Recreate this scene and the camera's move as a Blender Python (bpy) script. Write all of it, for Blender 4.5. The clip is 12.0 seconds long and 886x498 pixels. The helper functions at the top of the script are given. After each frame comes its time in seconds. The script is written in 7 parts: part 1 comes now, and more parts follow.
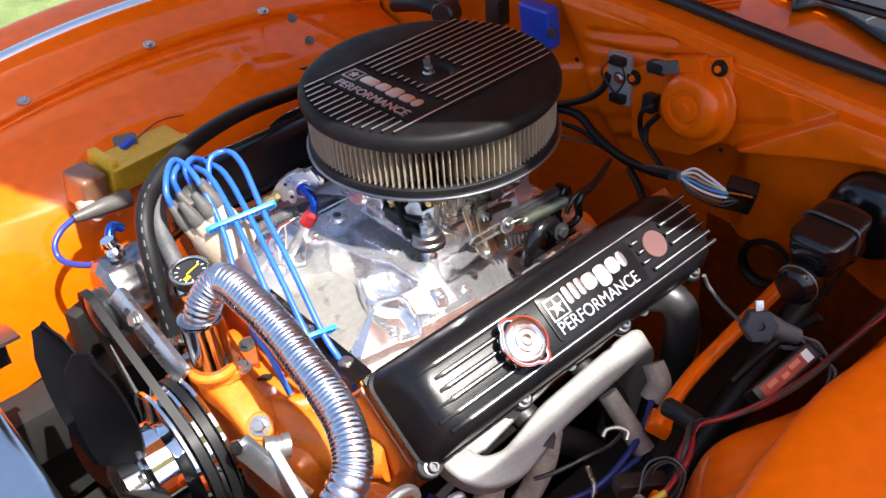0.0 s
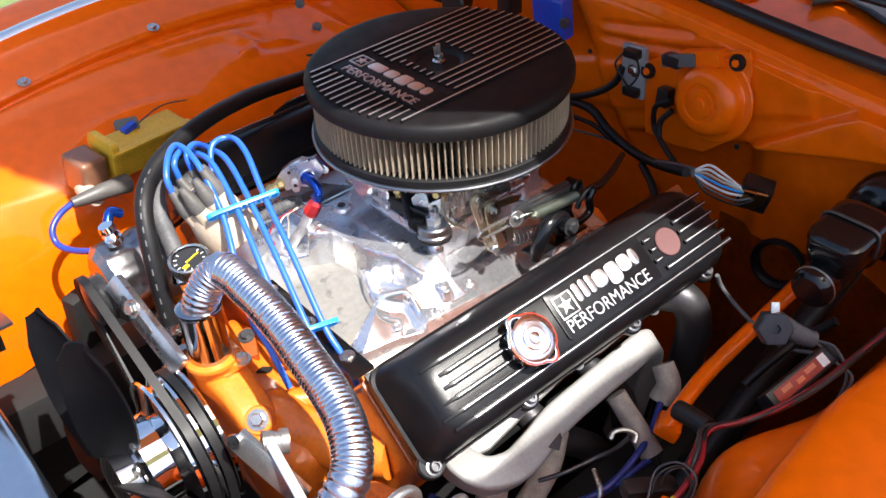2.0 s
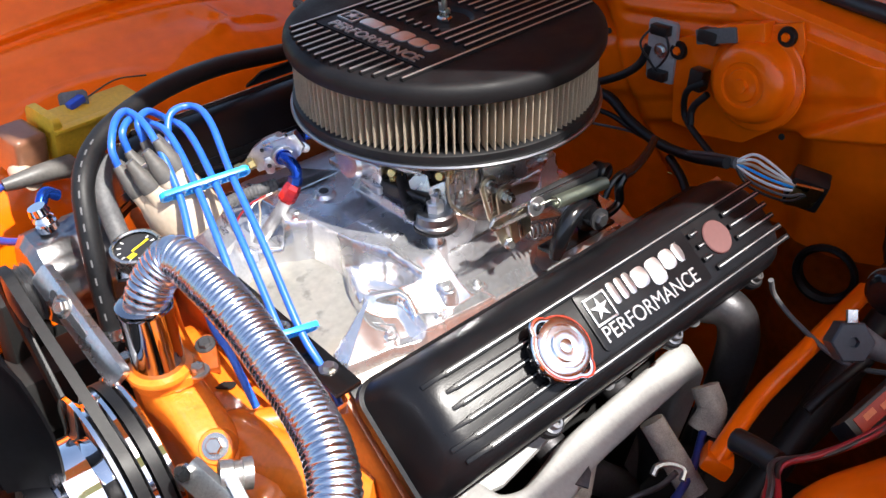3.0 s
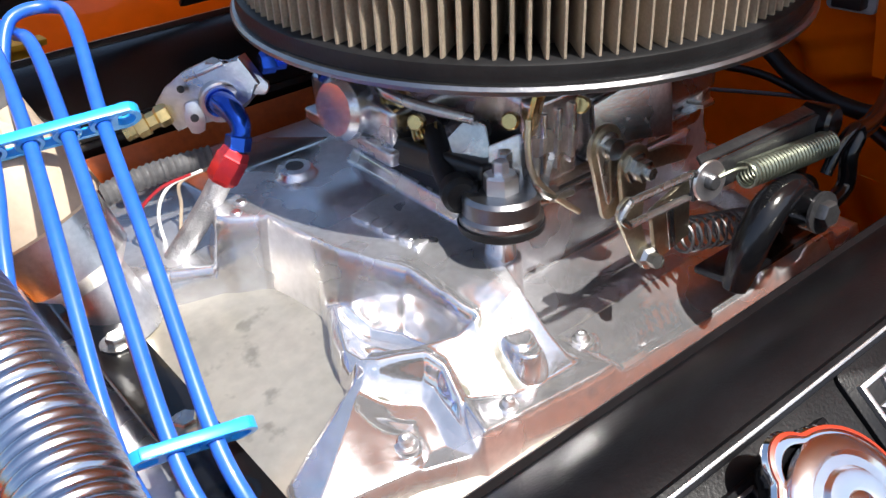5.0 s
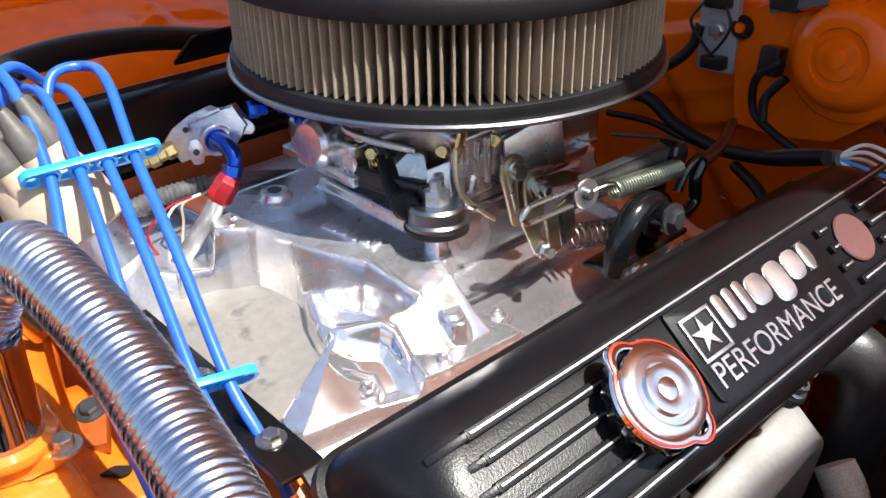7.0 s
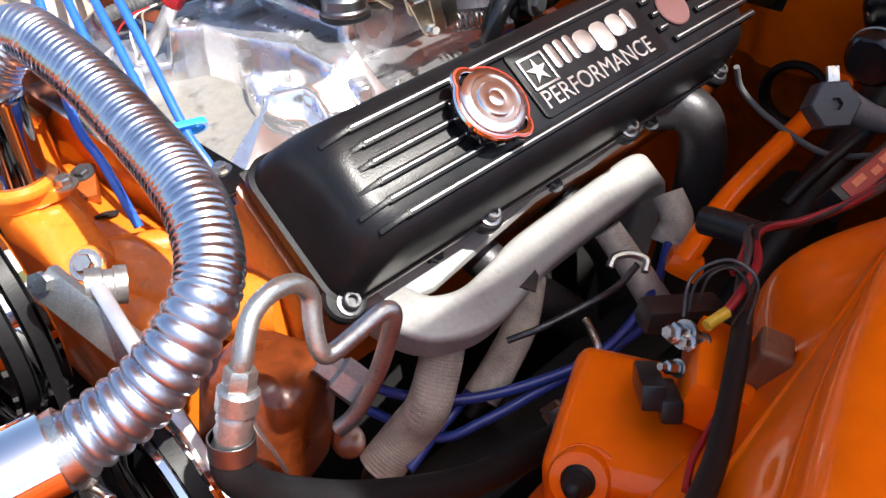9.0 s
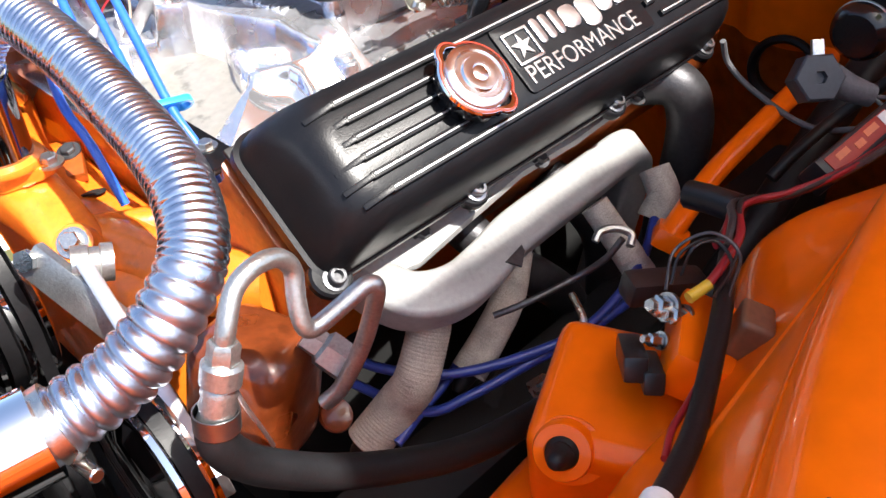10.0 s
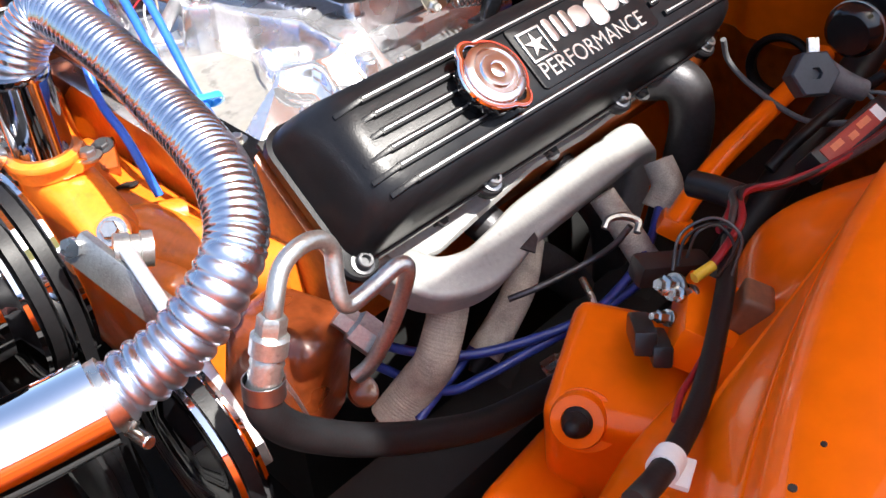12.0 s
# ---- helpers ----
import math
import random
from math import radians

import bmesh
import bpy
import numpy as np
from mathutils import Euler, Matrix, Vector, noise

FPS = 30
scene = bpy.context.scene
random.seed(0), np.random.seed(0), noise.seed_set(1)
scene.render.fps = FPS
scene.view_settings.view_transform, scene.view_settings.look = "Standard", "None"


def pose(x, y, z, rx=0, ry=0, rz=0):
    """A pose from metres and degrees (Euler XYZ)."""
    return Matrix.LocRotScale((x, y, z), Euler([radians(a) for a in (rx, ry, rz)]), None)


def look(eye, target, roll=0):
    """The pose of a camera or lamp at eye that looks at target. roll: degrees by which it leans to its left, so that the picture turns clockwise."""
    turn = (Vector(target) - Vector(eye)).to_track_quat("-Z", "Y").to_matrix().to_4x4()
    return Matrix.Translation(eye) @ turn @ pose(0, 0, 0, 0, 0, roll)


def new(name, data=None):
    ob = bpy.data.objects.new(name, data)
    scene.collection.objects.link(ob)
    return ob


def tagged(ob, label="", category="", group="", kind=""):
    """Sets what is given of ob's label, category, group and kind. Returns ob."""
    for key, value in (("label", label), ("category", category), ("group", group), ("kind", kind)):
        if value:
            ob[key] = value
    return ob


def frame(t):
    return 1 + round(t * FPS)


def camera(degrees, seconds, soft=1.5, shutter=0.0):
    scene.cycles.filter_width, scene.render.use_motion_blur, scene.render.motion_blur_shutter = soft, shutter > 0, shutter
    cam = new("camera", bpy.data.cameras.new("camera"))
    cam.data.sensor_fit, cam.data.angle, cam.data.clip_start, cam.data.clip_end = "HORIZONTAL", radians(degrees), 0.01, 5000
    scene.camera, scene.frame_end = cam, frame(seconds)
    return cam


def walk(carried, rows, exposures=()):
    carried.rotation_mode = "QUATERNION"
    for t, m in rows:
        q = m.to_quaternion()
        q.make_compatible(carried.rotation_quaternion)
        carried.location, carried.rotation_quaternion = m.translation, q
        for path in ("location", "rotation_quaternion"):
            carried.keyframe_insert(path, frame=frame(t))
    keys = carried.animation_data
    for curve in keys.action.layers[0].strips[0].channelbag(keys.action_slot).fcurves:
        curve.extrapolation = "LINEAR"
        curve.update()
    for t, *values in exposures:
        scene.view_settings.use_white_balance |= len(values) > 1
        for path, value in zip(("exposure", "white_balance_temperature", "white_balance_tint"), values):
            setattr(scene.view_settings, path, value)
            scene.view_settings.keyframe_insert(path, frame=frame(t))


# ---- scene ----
cam = camera(52.0, 12.0)
PATH = [
    (0, (-0.7029, -0.8735, 1.6977), (-0.2030, -0.2514, 1.0951), -4.80),
    (0.5, (-0.6976, -0.8706, 1.6913), (-0.2001, -0.2464, 1.0889), -4.78),
    (1, (-0.6933, -0.8661, 1.6866), (-0.1975, -0.2411, 1.0836), -4.60),
    (1.5, (-0.6917, -0.8610, 1.6833), (-0.1956, -0.2372, 1.0794), -4.22),
    (2, (-0.6898, -0.8505, 1.6779), (-0.1958, -0.2291, 1.0698), -3.77),
    (2.5, (-0.6767, -0.8058, 1.6403), (-0.1750, -0.1932, 1.0294), -2.77),
    (3, (-0.6310, -0.7236, 1.5237), (-0.1016, -0.1056, 0.9425), -1.52),
    (3.5, (-0.5358, -0.5915, 1.3789), (0.0129, 0.0441, 0.8357), -1.29),
    (3.7, (-0.4943, -0.5426, 1.3367), (0.0483, 0.1034, 0.7998), -1.50),
    (5.3, (-0.3926, -0.4157, 1.2288), (0.1236, 0.2508, 0.6909), -2.77),
    (5.5, (-0.3921, -0.4192, 1.2289), (0.1282, 0.2489, 0.6969), -2.69),
    (6, (-0.4133, -0.4494, 1.2211), (0.1445, 0.2287, 0.7426), -1.99),
    (6.5, (-0.4533, -0.4878, 1.2507), (0.1263, 0.1683, 0.7674), -1.23),
    (6.7, (-0.4701, -0.5041, 1.2668), (0.1142, 0.1423, 0.7761), -0.87),
    (8.3, (-0.6047, -0.7105, 1.3164), (-0.0043, -0.0787, 0.8263), -1.87),
    (8.5, (-0.6050, -0.7235, 1.2993), (-0.0180, -0.1018, 0.7808), -2.17),
    (9, (-0.5984, -0.7393, 1.2963), (-0.0498, -0.1541, 0.6992), -3.09),
    (9.5, (-0.5985, -0.7437, 1.2915), (-0.0513, -0.1707, 0.6814), -2.98),
    (10, (-0.5960, -0.7474, 1.2953), (-0.0543, -0.1750, 0.6798), -3.30),
    (10.5, (-0.5950, -0.7508, 1.2981), (-0.0571, -0.1781, 0.6795), -3.66),
    (11, (-0.5970, -0.7562, 1.3060), (-0.0625, -0.1861, 0.6821), -3.79),
    (11.5, (-0.6105, -0.7601, 1.3126), (-0.0734, -0.1925, 0.6886), -3.68),
    (12, (-0.6377, -0.7645, 1.3157), (-0.0943, -0.1947, 0.6994), -3.37),
]
walk(cam, [(t, look(eye, target, roll)) for t, eye, target, roll in PATH], exposures=[(0.0, 1.33), (2.5, 1.3), (5.2, 0.87), (6.7, 0.98), (8.5, 1.29), (9.1, 1.27), (10.0, 1.58), (11.0, 1.63), (12.0, 1.59)])

# ---------------------------------------------------------------- light
# hood open over the rear of the bay; sun high from the driver's side
SUN_TO = Vector((0.05, -0.5, 0.865)).normalized()
world = bpy.data.worlds.new("sky")
scene.world = world
world.use_nodes = True
wn = world.node_tree.nodes
sky = wn.new("ShaderNodeTexSky")
sky.sky_type = "NISHITA"
sky.sun_disc = False
sky.dust_density = 2.5
sky.sun_elevation = math.asin(SUN_TO.z)
sky.sun_rotation = math.atan2(SUN_TO.x, SUN_TO.y)
wn["Background"].inputs["Strength"].default_value = 0.115
world.node_tree.links.new(sky.outputs["Color"], wn["Background"].inputs["Color"])
sun = new("sun", bpy.data.lights.new("sun", "SUN"))
sun.data.energy, sun.data.angle, sun.data.color = 5.0, radians(0.55), (1.0, 0.96, 0.9)
sun.matrix_world = look(SUN_TO * 20, (0, 0, 0))
scene.view_settings.exposure = 1.35


# ---------------------------------------------------------------- materials
def mat(name, color, rough=0.5, metal=0.0, vary=0.12, scale=40.0, bump=0.0, bump_scale=300.0, coat=0.0, color2=None,
        spots=0.0, rough_vary=0.1, coord="Object", aniso=0.0, spec=0.5, random_tone=0.0):
    """A node material: base colour mottled at two scales, roughness with wear, fine relief."""
    m = bpy.data.materials.new(name)
    m.use_nodes = True
    nt = m.node_tree
    n, l = nt.nodes, nt.links
    p = n["Principled BSDF"]
    tc = n.new("ShaderNodeTexCoord")
    big = n.new("ShaderNodeTexNoise")
    big.inputs["Scale"].default_value, big.inputs["Detail"].default_value = scale * 0.25, 3
    fine = n.new("ShaderNodeTexNoise")
    fine.inputs["Scale"].default_value, fine.inputs["Detail"].default_value = scale * 3, 5
    l.new(tc.outputs[coord], big.inputs["Vector"])
    l.new(tc.outputs[coord], fine.inputs["Vector"])
    add = n.new("ShaderNodeMath")
    add.operation = "ADD"
    l.new(big.outputs["Fac"], add.inputs[0])
    l.new(fine.outputs["Fac"], add.inputs[1])
    ramp = n.new("ShaderNodeMapRange")
    ramp.inputs["From Min"].default_value, ramp.inputs["From Max"].default_value = 0.7, 1.3
    l.new(add.outputs[0], ramp.inputs["Value"])
    mix = n.new("ShaderNodeMix")
    mix.data_type = "RGBA"
    c1 = [max(0.0, c * (1 - vary)) for c in color]
    c2 = color2 or [min(1.0, c * (1 + vary)) for c in color]
    mix.inputs["A"].default_value, mix.inputs["B"].default_value = (*c1, 1), (*c2, 1)
    l.new(ramp.outputs["Result"], mix.inputs["Factor"])
    out = mix.outputs["Result"]
    if spots:
        sp = n.new("ShaderNodeTexNoise")
        sp.inputs["Scale"].default_value, sp.inputs["Detail"].default_value = scale * 1.3, 8
        l.new(tc.outputs[coord], sp.inputs["Vector"])
        sr = n.new("ShaderNodeMapRange")
        sr.inputs["From Min"].default_value, sr.inputs["From Max"].default_value = 0.62, 0.7
        sr.inputs["To Max"].default_value = spots
        l.new(sp.outputs["Fac"], sr.inputs["Value"])
        mx = n.new("ShaderNodeMix")
        mx.data_type = "RGBA"
        mx.inputs["B"].default_value = (*[c * 0.35 for c in color], 1)
        l.new(sr.outputs["Result"], mx.inputs["Factor"])
        l.new(out, mx.inputs["A"])
        out = mx.outputs["Result"]
    if random_tone:
        info = n.new("ShaderNodeObjectInfo")
        hsv = n.new("ShaderNodeHueSaturation")
        rr = n.new("ShaderNodeMapRange")
        rr.inputs["To Min"].default_value, rr.inputs["To Max"].default_value = 1 - random_tone, 1 + random_tone
        l.new(info.outputs["Random"], rr.inputs["Value"])
        l.new(rr.outputs["Result"], hsv.inputs["Value"])
        l.new(out, hsv.inputs["Color"])
        out = hsv.outputs["Color"]
    l.new(out, p.inputs["Base Color"])
    p.inputs["Metallic"].default_value = metal
    p.inputs["Coat Weight"].default_value, p.inputs["Coat Roughness"].default_value = coat, 0.04
    p.inputs["Anisotropic"].default_value = aniso
    p.inputs["Specular IOR Level"].default_value = spec
    rv = n.new("ShaderNodeMapRange")
    rv.inputs["From Min"].default_value, rv.inputs["From Max"].default_value = 0.35, 0.65
    rv.inputs["To Min"].default_value = max(0.01, rough * (1 - rough_vary))
    rv.inputs["To Max"].default_value = min(1.0, rough * (1 + rough_vary) + rough_vary * 0.05)
    l.new(big.outputs["Fac"], rv.inputs["Value"])
    l.new(rv.outputs["Result"], p.inputs["Roughness"])
    if bump:
        bn = n.new("ShaderNodeTexNoise")
        bn.inputs["Scale"].default_value, bn.inputs["Detail"].default_value = bump_scale, 4
        l.new(tc.outputs[coord], bn.inputs["Vector"])
        bp = n.new("ShaderNodeBump")
        bp.inputs["Strength"].default_value, bp.inputs["Distance"].default_value = bump, 0.001
        l.new(bn.outputs["Fac"], bp.inputs["Height"])
        l.new(bp.outputs["Normal"], p.inputs["Normal"])
    return m


PAINT = mat("orange_body_paint", (0.84, 0.13, 0.0008), 0.36, coat=0.5, spec=0.1, vary=0.1, scale=14, bump=0.12, bump_scale=16)
ENGINE = mat("orange_engine_enamel", (0.72, 0.17, 0.012), 0.36, coat=0.5, vary=0.12, scale=60, bump=0.35, bump_scale=220, spots=0.25)
# darker and browner than the engine enamel
HEAD_PAINT = mat("darker_engine_enamel", (0.33, 0.07, 0.01), 0.38, coat=0.4, vary=0.25, scale=60, bump=0.35, bump_scale=220, spots=0.4)
BLACK_CRINKLE = mat("black_crinkle_paint", (0.006, 0.006, 0.0072), 0.33, vary=0.25, scale=120, bump=0.16, bump_scale=700, spec=0.27)
LID_BLACK = mat("black_textured_lid_paint", (0.006, 0.0055, 0.0065), 0.55, vary=0.25, scale=120, bump=0.2, bump_scale=900, spec=0.2)
BLACK_SATIN = mat("black_satin_paint", (0.005, 0.005, 0.006), 0.17, vary=0.3, scale=80, bump=0.12, bump_scale=300)
RUBBER = mat("black_rubber", (0.008, 0.008, 0.009), 0.48, vary=0.3, scale=90, bump=0.15, bump_scale=500, spec=0.28)
GREY_RUBBER = mat("grey_rubber", (0.09, 0.09, 0.095), 0.6, vary=0.25, scale=90, bump=0.3, bump_scale=400)
PLASTIC = mat("black_plastic", (0.01, 0.01, 0.011), 0.33, vary=0.3, scale=70, bump=0.1)
POLISHED = mat("polished_aluminium", (0.74, 0.74, 0.77), 0.2, metal=0.87, vary=0.12, scale=60, bump=0.12, bump_scale=200, rough_vary=0.7)
CAST = mat("cast_aluminium", (0.72, 0.72, 0.73), 0.29, metal=1.0, vary=0.14, scale=90, bump=0.18, bump_scale=900)
CARB_METAL = mat("carburetor_casting", (0.66, 0.66, 0.68), 0.26, metal=1.0, vary=0.2, scale=120, bump=0.2, bump_scale=800, spots=0.2)
MACHINED = mat("machined_aluminium", (0.8, 0.8, 0.81), 0.36, metal=1.0, vary=0.06, scale=60, bump=0.1, bump_scale=500)
BARE_STEEL = mat("bare_steel", (0.4, 0.4, 0.39), 0.33, metal=0.9, vary=0.2, scale=140, bump=0.25, bump_scale=600, spots=0.3)
# body orange darkened in the colour for the shade on the toe board
SHADED_PAINT = mat("shaded_orange_paint", (0.26, 0.042, 0.002), 0.36, coat=0.4, spec=0.1, vary=0.4, scale=18, bump=0.15, bump_scale=20, spots=0.4)
CHROME = mat("chrome", (0.86, 0.86, 0.88), 0.035, metal=1.0, vary=0.03, scale=40, rough_vary=0.3)
STEEL = mat("zinc_plated_steel", (0.56, 0.55, 0.52), 0.27, metal=1.0, vary=0.15, scale=120, bump=0.2, bump_scale=500, spots=0.2)
DARK_STEEL = mat("dark_steel", (0.1, 0.1, 0.105), 0.4, metal=0.8, vary=0.25, scale=90, bump=0.3)
GOLD_ZINC = mat("yellow_zinc_plate", (0.52, 0.46, 0.34), 0.33, metal=1.0, vary=0.18, scale=150, bump=0.2)
OLIVE_SPRING = mat("olive_plated_spring", (0.2, 0.215, 0.165), 0.35, metal=0.85, vary=0.15, scale=150)
BRASS = mat("brass", (0.62, 0.46, 0.2), 0.28, metal=1.0, vary=0.15, scale=120, bump=0.2)
HOSE_CHROME = mat("chrome_plated_hose", (0.5, 0.54, 0.63), 0.27, metal=1.0, vary=0.05, scale=40, rough_vary=0.3)
SWITCH = mat("grey_painted_switch", (0.03, 0.034, 0.042), 0.45, vary=0.2, scale=80, bump=0.2)
GREY_PAINT = mat("pale_grey_paint", (0.3, 0.3, 0.31), 0.45, vary=0.12, scale=60, bump=0.15)
CERAMIC = mat("silver_header_coating", (0.36, 0.355, 0.345), 0.5, metal=0.35, vary=0.1, scale=70, bump=0.3, bump_scale=500, spots=0.15)
# header coating with the lower tubes' shade put into its colour
SHADED_HEADER = mat("shaded_header_coating", (0.06, 0.058, 0.062), 0.45, metal=0.7, vary=0.2, scale=60, bump=0.3, bump_scale=400)
HOOD_LINER = mat("hood_underside_paint", (0.6, 0.15, 0.03), 0.5, vary=0.15, scale=20, bump=0.2, bump_scale=40)
BROWN_ENAMEL = mat("brown_orange_enamel", (0.125, 0.026, 0.006), 0.3, coat=0.5, vary=0.3, scale=50, bump=0.3, bump_scale=120, spots=0.4)
PAN = mat("stained_aluminium_sheet", (0.52, 0.49, 0.42), 0.34, metal=0.72, vary=0.14, scale=35, bump=0.3, bump_scale=40, spots=0.5)
BLUE_WIRE = mat("blue_silicone_wire", (0.02, 0.115, 0.55), 0.35, vary=0.12, scale=60, coat=0.3)
# plug wire blue made darker to hold the shade on the lower leads
DARKENED_BLUE_WIRE = mat("darkened_blue_wire", (0.02, 0.04, 0.24), 0.35, vary=0.15, scale=60, coat=0.2)
BLUE_CLIP = mat("bright_blue_plastic", (0.02, 0.33, 0.8), 0.3, vary=0.08, scale=60, coat=0.2)
BLUE_ANODISED = mat("blue_anodised", (0.02, 0.09, 0.5), 0.18, metal=0.85, vary=0.1, scale=60)
RED_ANODISED = mat("red_anodised", (0.7, 0.05, 0.06), 0.22, metal=0.75, vary=0.1, scale=60)
BLUE_PAINT = mat("blue_plastic_case", (0.012, 0.06, 0.5), 0.35, vary=0.15, scale=60, coat=0.3)
YELLOW = mat("mustard_yellow_plastic", (0.62, 0.39, 0.03), 0.42, vary=0.15, scale=60, bump=0.2)
TAN = mat("tan_plastic", (0.46, 0.37, 0.28), 0.45, vary=0.1, scale=60, bump=0.15)
BOOT = mat("grey_boot_rubber", (0.085, 0.08, 0.075), 0.5, vary=0.2, scale=80, bump=0.2)
BRAID = mat("woven_heat_sleeve", (0.38, 0.34, 0.29), 0.7, vary=0.3, scale=260, bump=0.9, bump_scale=700)
STEEL_BRAID = mat("braided_steel", (0.55, 0.55, 0.55), 0.35, metal=0.9, vary=0.3, scale=400, bump=0.8, bump_scale=900)
RED_WIRE = mat("red_wire", (0.26, 0.008, 0.014), 0.4, vary=0.15, scale=60)
WHITE_PAINT = mat("white_paint", (0.78, 0.78, 0.76), 0.45, vary=0.06, scale=80)
RED_LABEL = mat("red_enamel", (0.36, 0.035, 0.014), 0.4, vary=0.08, scale=80)
ORANGE_PRINT = mat("pale_orange_print", (0.7, 0.2, 0.08), 0.45, vary=0.08, scale=80)
DIAL = mat("dial_black", (0.02, 0.02, 0.022), 0.4, vary=0.1)
DIAL_YELLOW = mat("dial_yellow", (0.75, 0.6, 0.02), 0.5, vary=0.05)
FILTER = mat("tan_filter_gauze", (0.29, 0.235, 0.175), 0.75, vary=0.2, scale=200, bump=0.9, bump_scale=1600)
SEAL = mat("cowl_seal_rubber", (0.014, 0.014, 0.017), 0.42, vary=0.2, scale=50)
GRASS = mat("lawn_grass", (0.1, 0.15, 0.035), 0.8, vary=0.35, scale=30, bump=1.0, bump_scale=120, color2=(0.18, 0.24, 0.08))
CANVAS = mat("white_canvas", (0.6, 0.6, 0.58), 0.8, vary=0.08, scale=6, bump=0.3, bump_scale=30)
DULL_STEEL = mat("dull_grey_steel", (0.3, 0.3, 0.31), 0.32, metal=1.0, vary=0.12, scale=60, bump=0.2)
SPUN = mat("spun_chrome", (0.86, 0.85, 0.86), 0.2, metal=1.0, vary=0.04, scale=60, rough_vary=0.3)
BLADE = mat("black_fan_plastic", (0.004, 0.004, 0.005), 0.5, vary=0.3, scale=60, spec=0.08)
# chrome darkened in its colour in place of dark reflections
DARK_CHROME = mat("darkened_chrome", (0.4, 0.4, 0.42), 0.06, metal=1.0, vary=0.04, scale=40)
FIN_METAL = mat("bare_fin_metal", (0.6, 0.6, 0.61), 0.4, metal=1.0, vary=0.1, scale=200, bump=0.2, bump_scale=900)
DULL_RED = mat("dull_pink_plug", (0.11, 0.045, 0.043), 0.5, vary=0.1, scale=60)
# near-black: the deep shade low in the bay is put into this colour
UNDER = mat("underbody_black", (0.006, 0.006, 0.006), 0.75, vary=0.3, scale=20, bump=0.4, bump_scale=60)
RADIATOR = mat("radiator_aluminium", (0.62, 0.66, 0.7), 0.22, metal=1.0, vary=0.05, scale=30)
CLEAR = bpy.data.materials.new("clear_glass")
CLEAR.use_nodes = True
CLEAR.node_tree.nodes["Principled BSDF"].inputs["Transmission Weight"].default_value = 1.0
CLEAR.node_tree.nodes["Principled BSDF"].inputs["Roughness"].default_value = 0.02
CLEAR.node_tree.nodes["Principled BSDF"].inputs["IOR"].default_value = 1.45

# ---------------------------------------------------------------- mesh helpers
ORIGIN = {}


def thing(name, at, label, category, group="", kind=""):
    """An Empty at the base of a thing; its parts hang under it."""
    ob = new(name)
    ob.empty_display_size = 0.03
    ob.location = at
    ORIGIN[ob] = Vector(at)
    return tagged(ob, label, category, group, kind)


def finish(bm, name, material, sharp):
    me = bpy.data.meshes.new(name)
    bmesh.ops.recalc_face_normals(bm, faces=bm.faces[:])
    bm.to_mesh(me)
    bm.free()
    me.materials.append(material)
    me.shade_smooth()
    me.set_sharp_from_angle(angle=radians(sharp))
    return me


def part(name, bm, material, parent, label="", sharp=38):
    """Links a bmesh, given in world metres, as one mesh under a thing or a part."""
    bm.transform(Matrix.Translation(-ORIGIN[parent]))
    ob = new(name, finish(bm, name, material, sharp))
    ob.parent = parent
    ORIGIN[ob] = ORIGIN[parent]
    return tagged(ob, label)


def solo(name, bm, material, label, category, group="", kind="", sharp=38):
    """A thing of one mesh."""
    ob = new(name, finish(bm, name, material, sharp))
    ORIGIN[ob] = Vector((0, 0, 0))
    return tagged(ob, label, category, group, kind)


def aim(at, direction, roll=0.0):
    """A pose at a point with its z axis along a direction."""
    return Matrix.Translation(at) @ Vector(direction).to_track_quat("Z", "Y").to_matrix().to_4x4() @ Matrix.Rotation(radians(roll), 4, "Z")


def add_box(bm, size, m, bevel=0.0, seg=2):
    r = bmesh.ops.create_cube(bm, size=1.0)
    bmesh.ops.transform(bm, matrix=m @ Matrix.Diagonal((*size, 1)), verts=r["verts"])
    if bevel:
        edges = list({e for v in r["verts"] for e in v.link_edges})
        bmesh.ops.bevel(bm, geom=edges, offset=bevel, segments=seg, affect="EDGES", profile=0.6)
    return bm


def box(size, m, bevel=0.0, seg=2):
    return add_box(bmesh.new(), size, m, bevel, seg)


def add_lathe(bm, profile, m=Matrix(), seg=32, shape=None):
    """Turns (radius, height) pairs about the z axis of the pose m. shape(angle): a factor on the radius."""
    rings = []
    for r, z in profile:
        if r < 1e-6:
            rings.append([bm.verts.new(m @ Vector((0, 0, z)))])
            continue
        ring = []
        for k in range(seg):
            a = 2 * math.pi * k / seg
            f = r * (shape(a) if shape else 1)
            ring.append(bm.verts.new(m @ Vector((f * math.cos(a), f * math.sin(a), z))))
        rings.append(ring)
    for a, b in zip(rings, rings[1:]):
        if len(a) == 1 and len(b) == 1:
            continue
        for k in range(seg):
            j = (k + 1) % seg
            if len(a) == 1:
                bm.faces.new((a[0], b[j], b[k]))
            elif len(b) == 1:
                bm.faces.new((a[k], a[j], b[0]))
            else:
                bm.faces.new((a[k], a[j], b[j], b[k]))
    return bm


def lathe(profile, m=Matrix(), seg=32, shape=None):
    return add_lathe(bmesh.new(), profile, m, seg, shape)


def disc(r, h, bevel=0.001):
    """The profile of a plain disc of height h with rounded rims."""
    return [(0, 0), (r - bevel, 0), (r, bevel), (r, h - bevel), (r - bevel, h), (0, h)]


def hexagon(a):
    """Radius factor of a hexagon."""
    s = math.pi / 3
    return math.cos(s / 2) / math.cos((a % s) - s / 2)


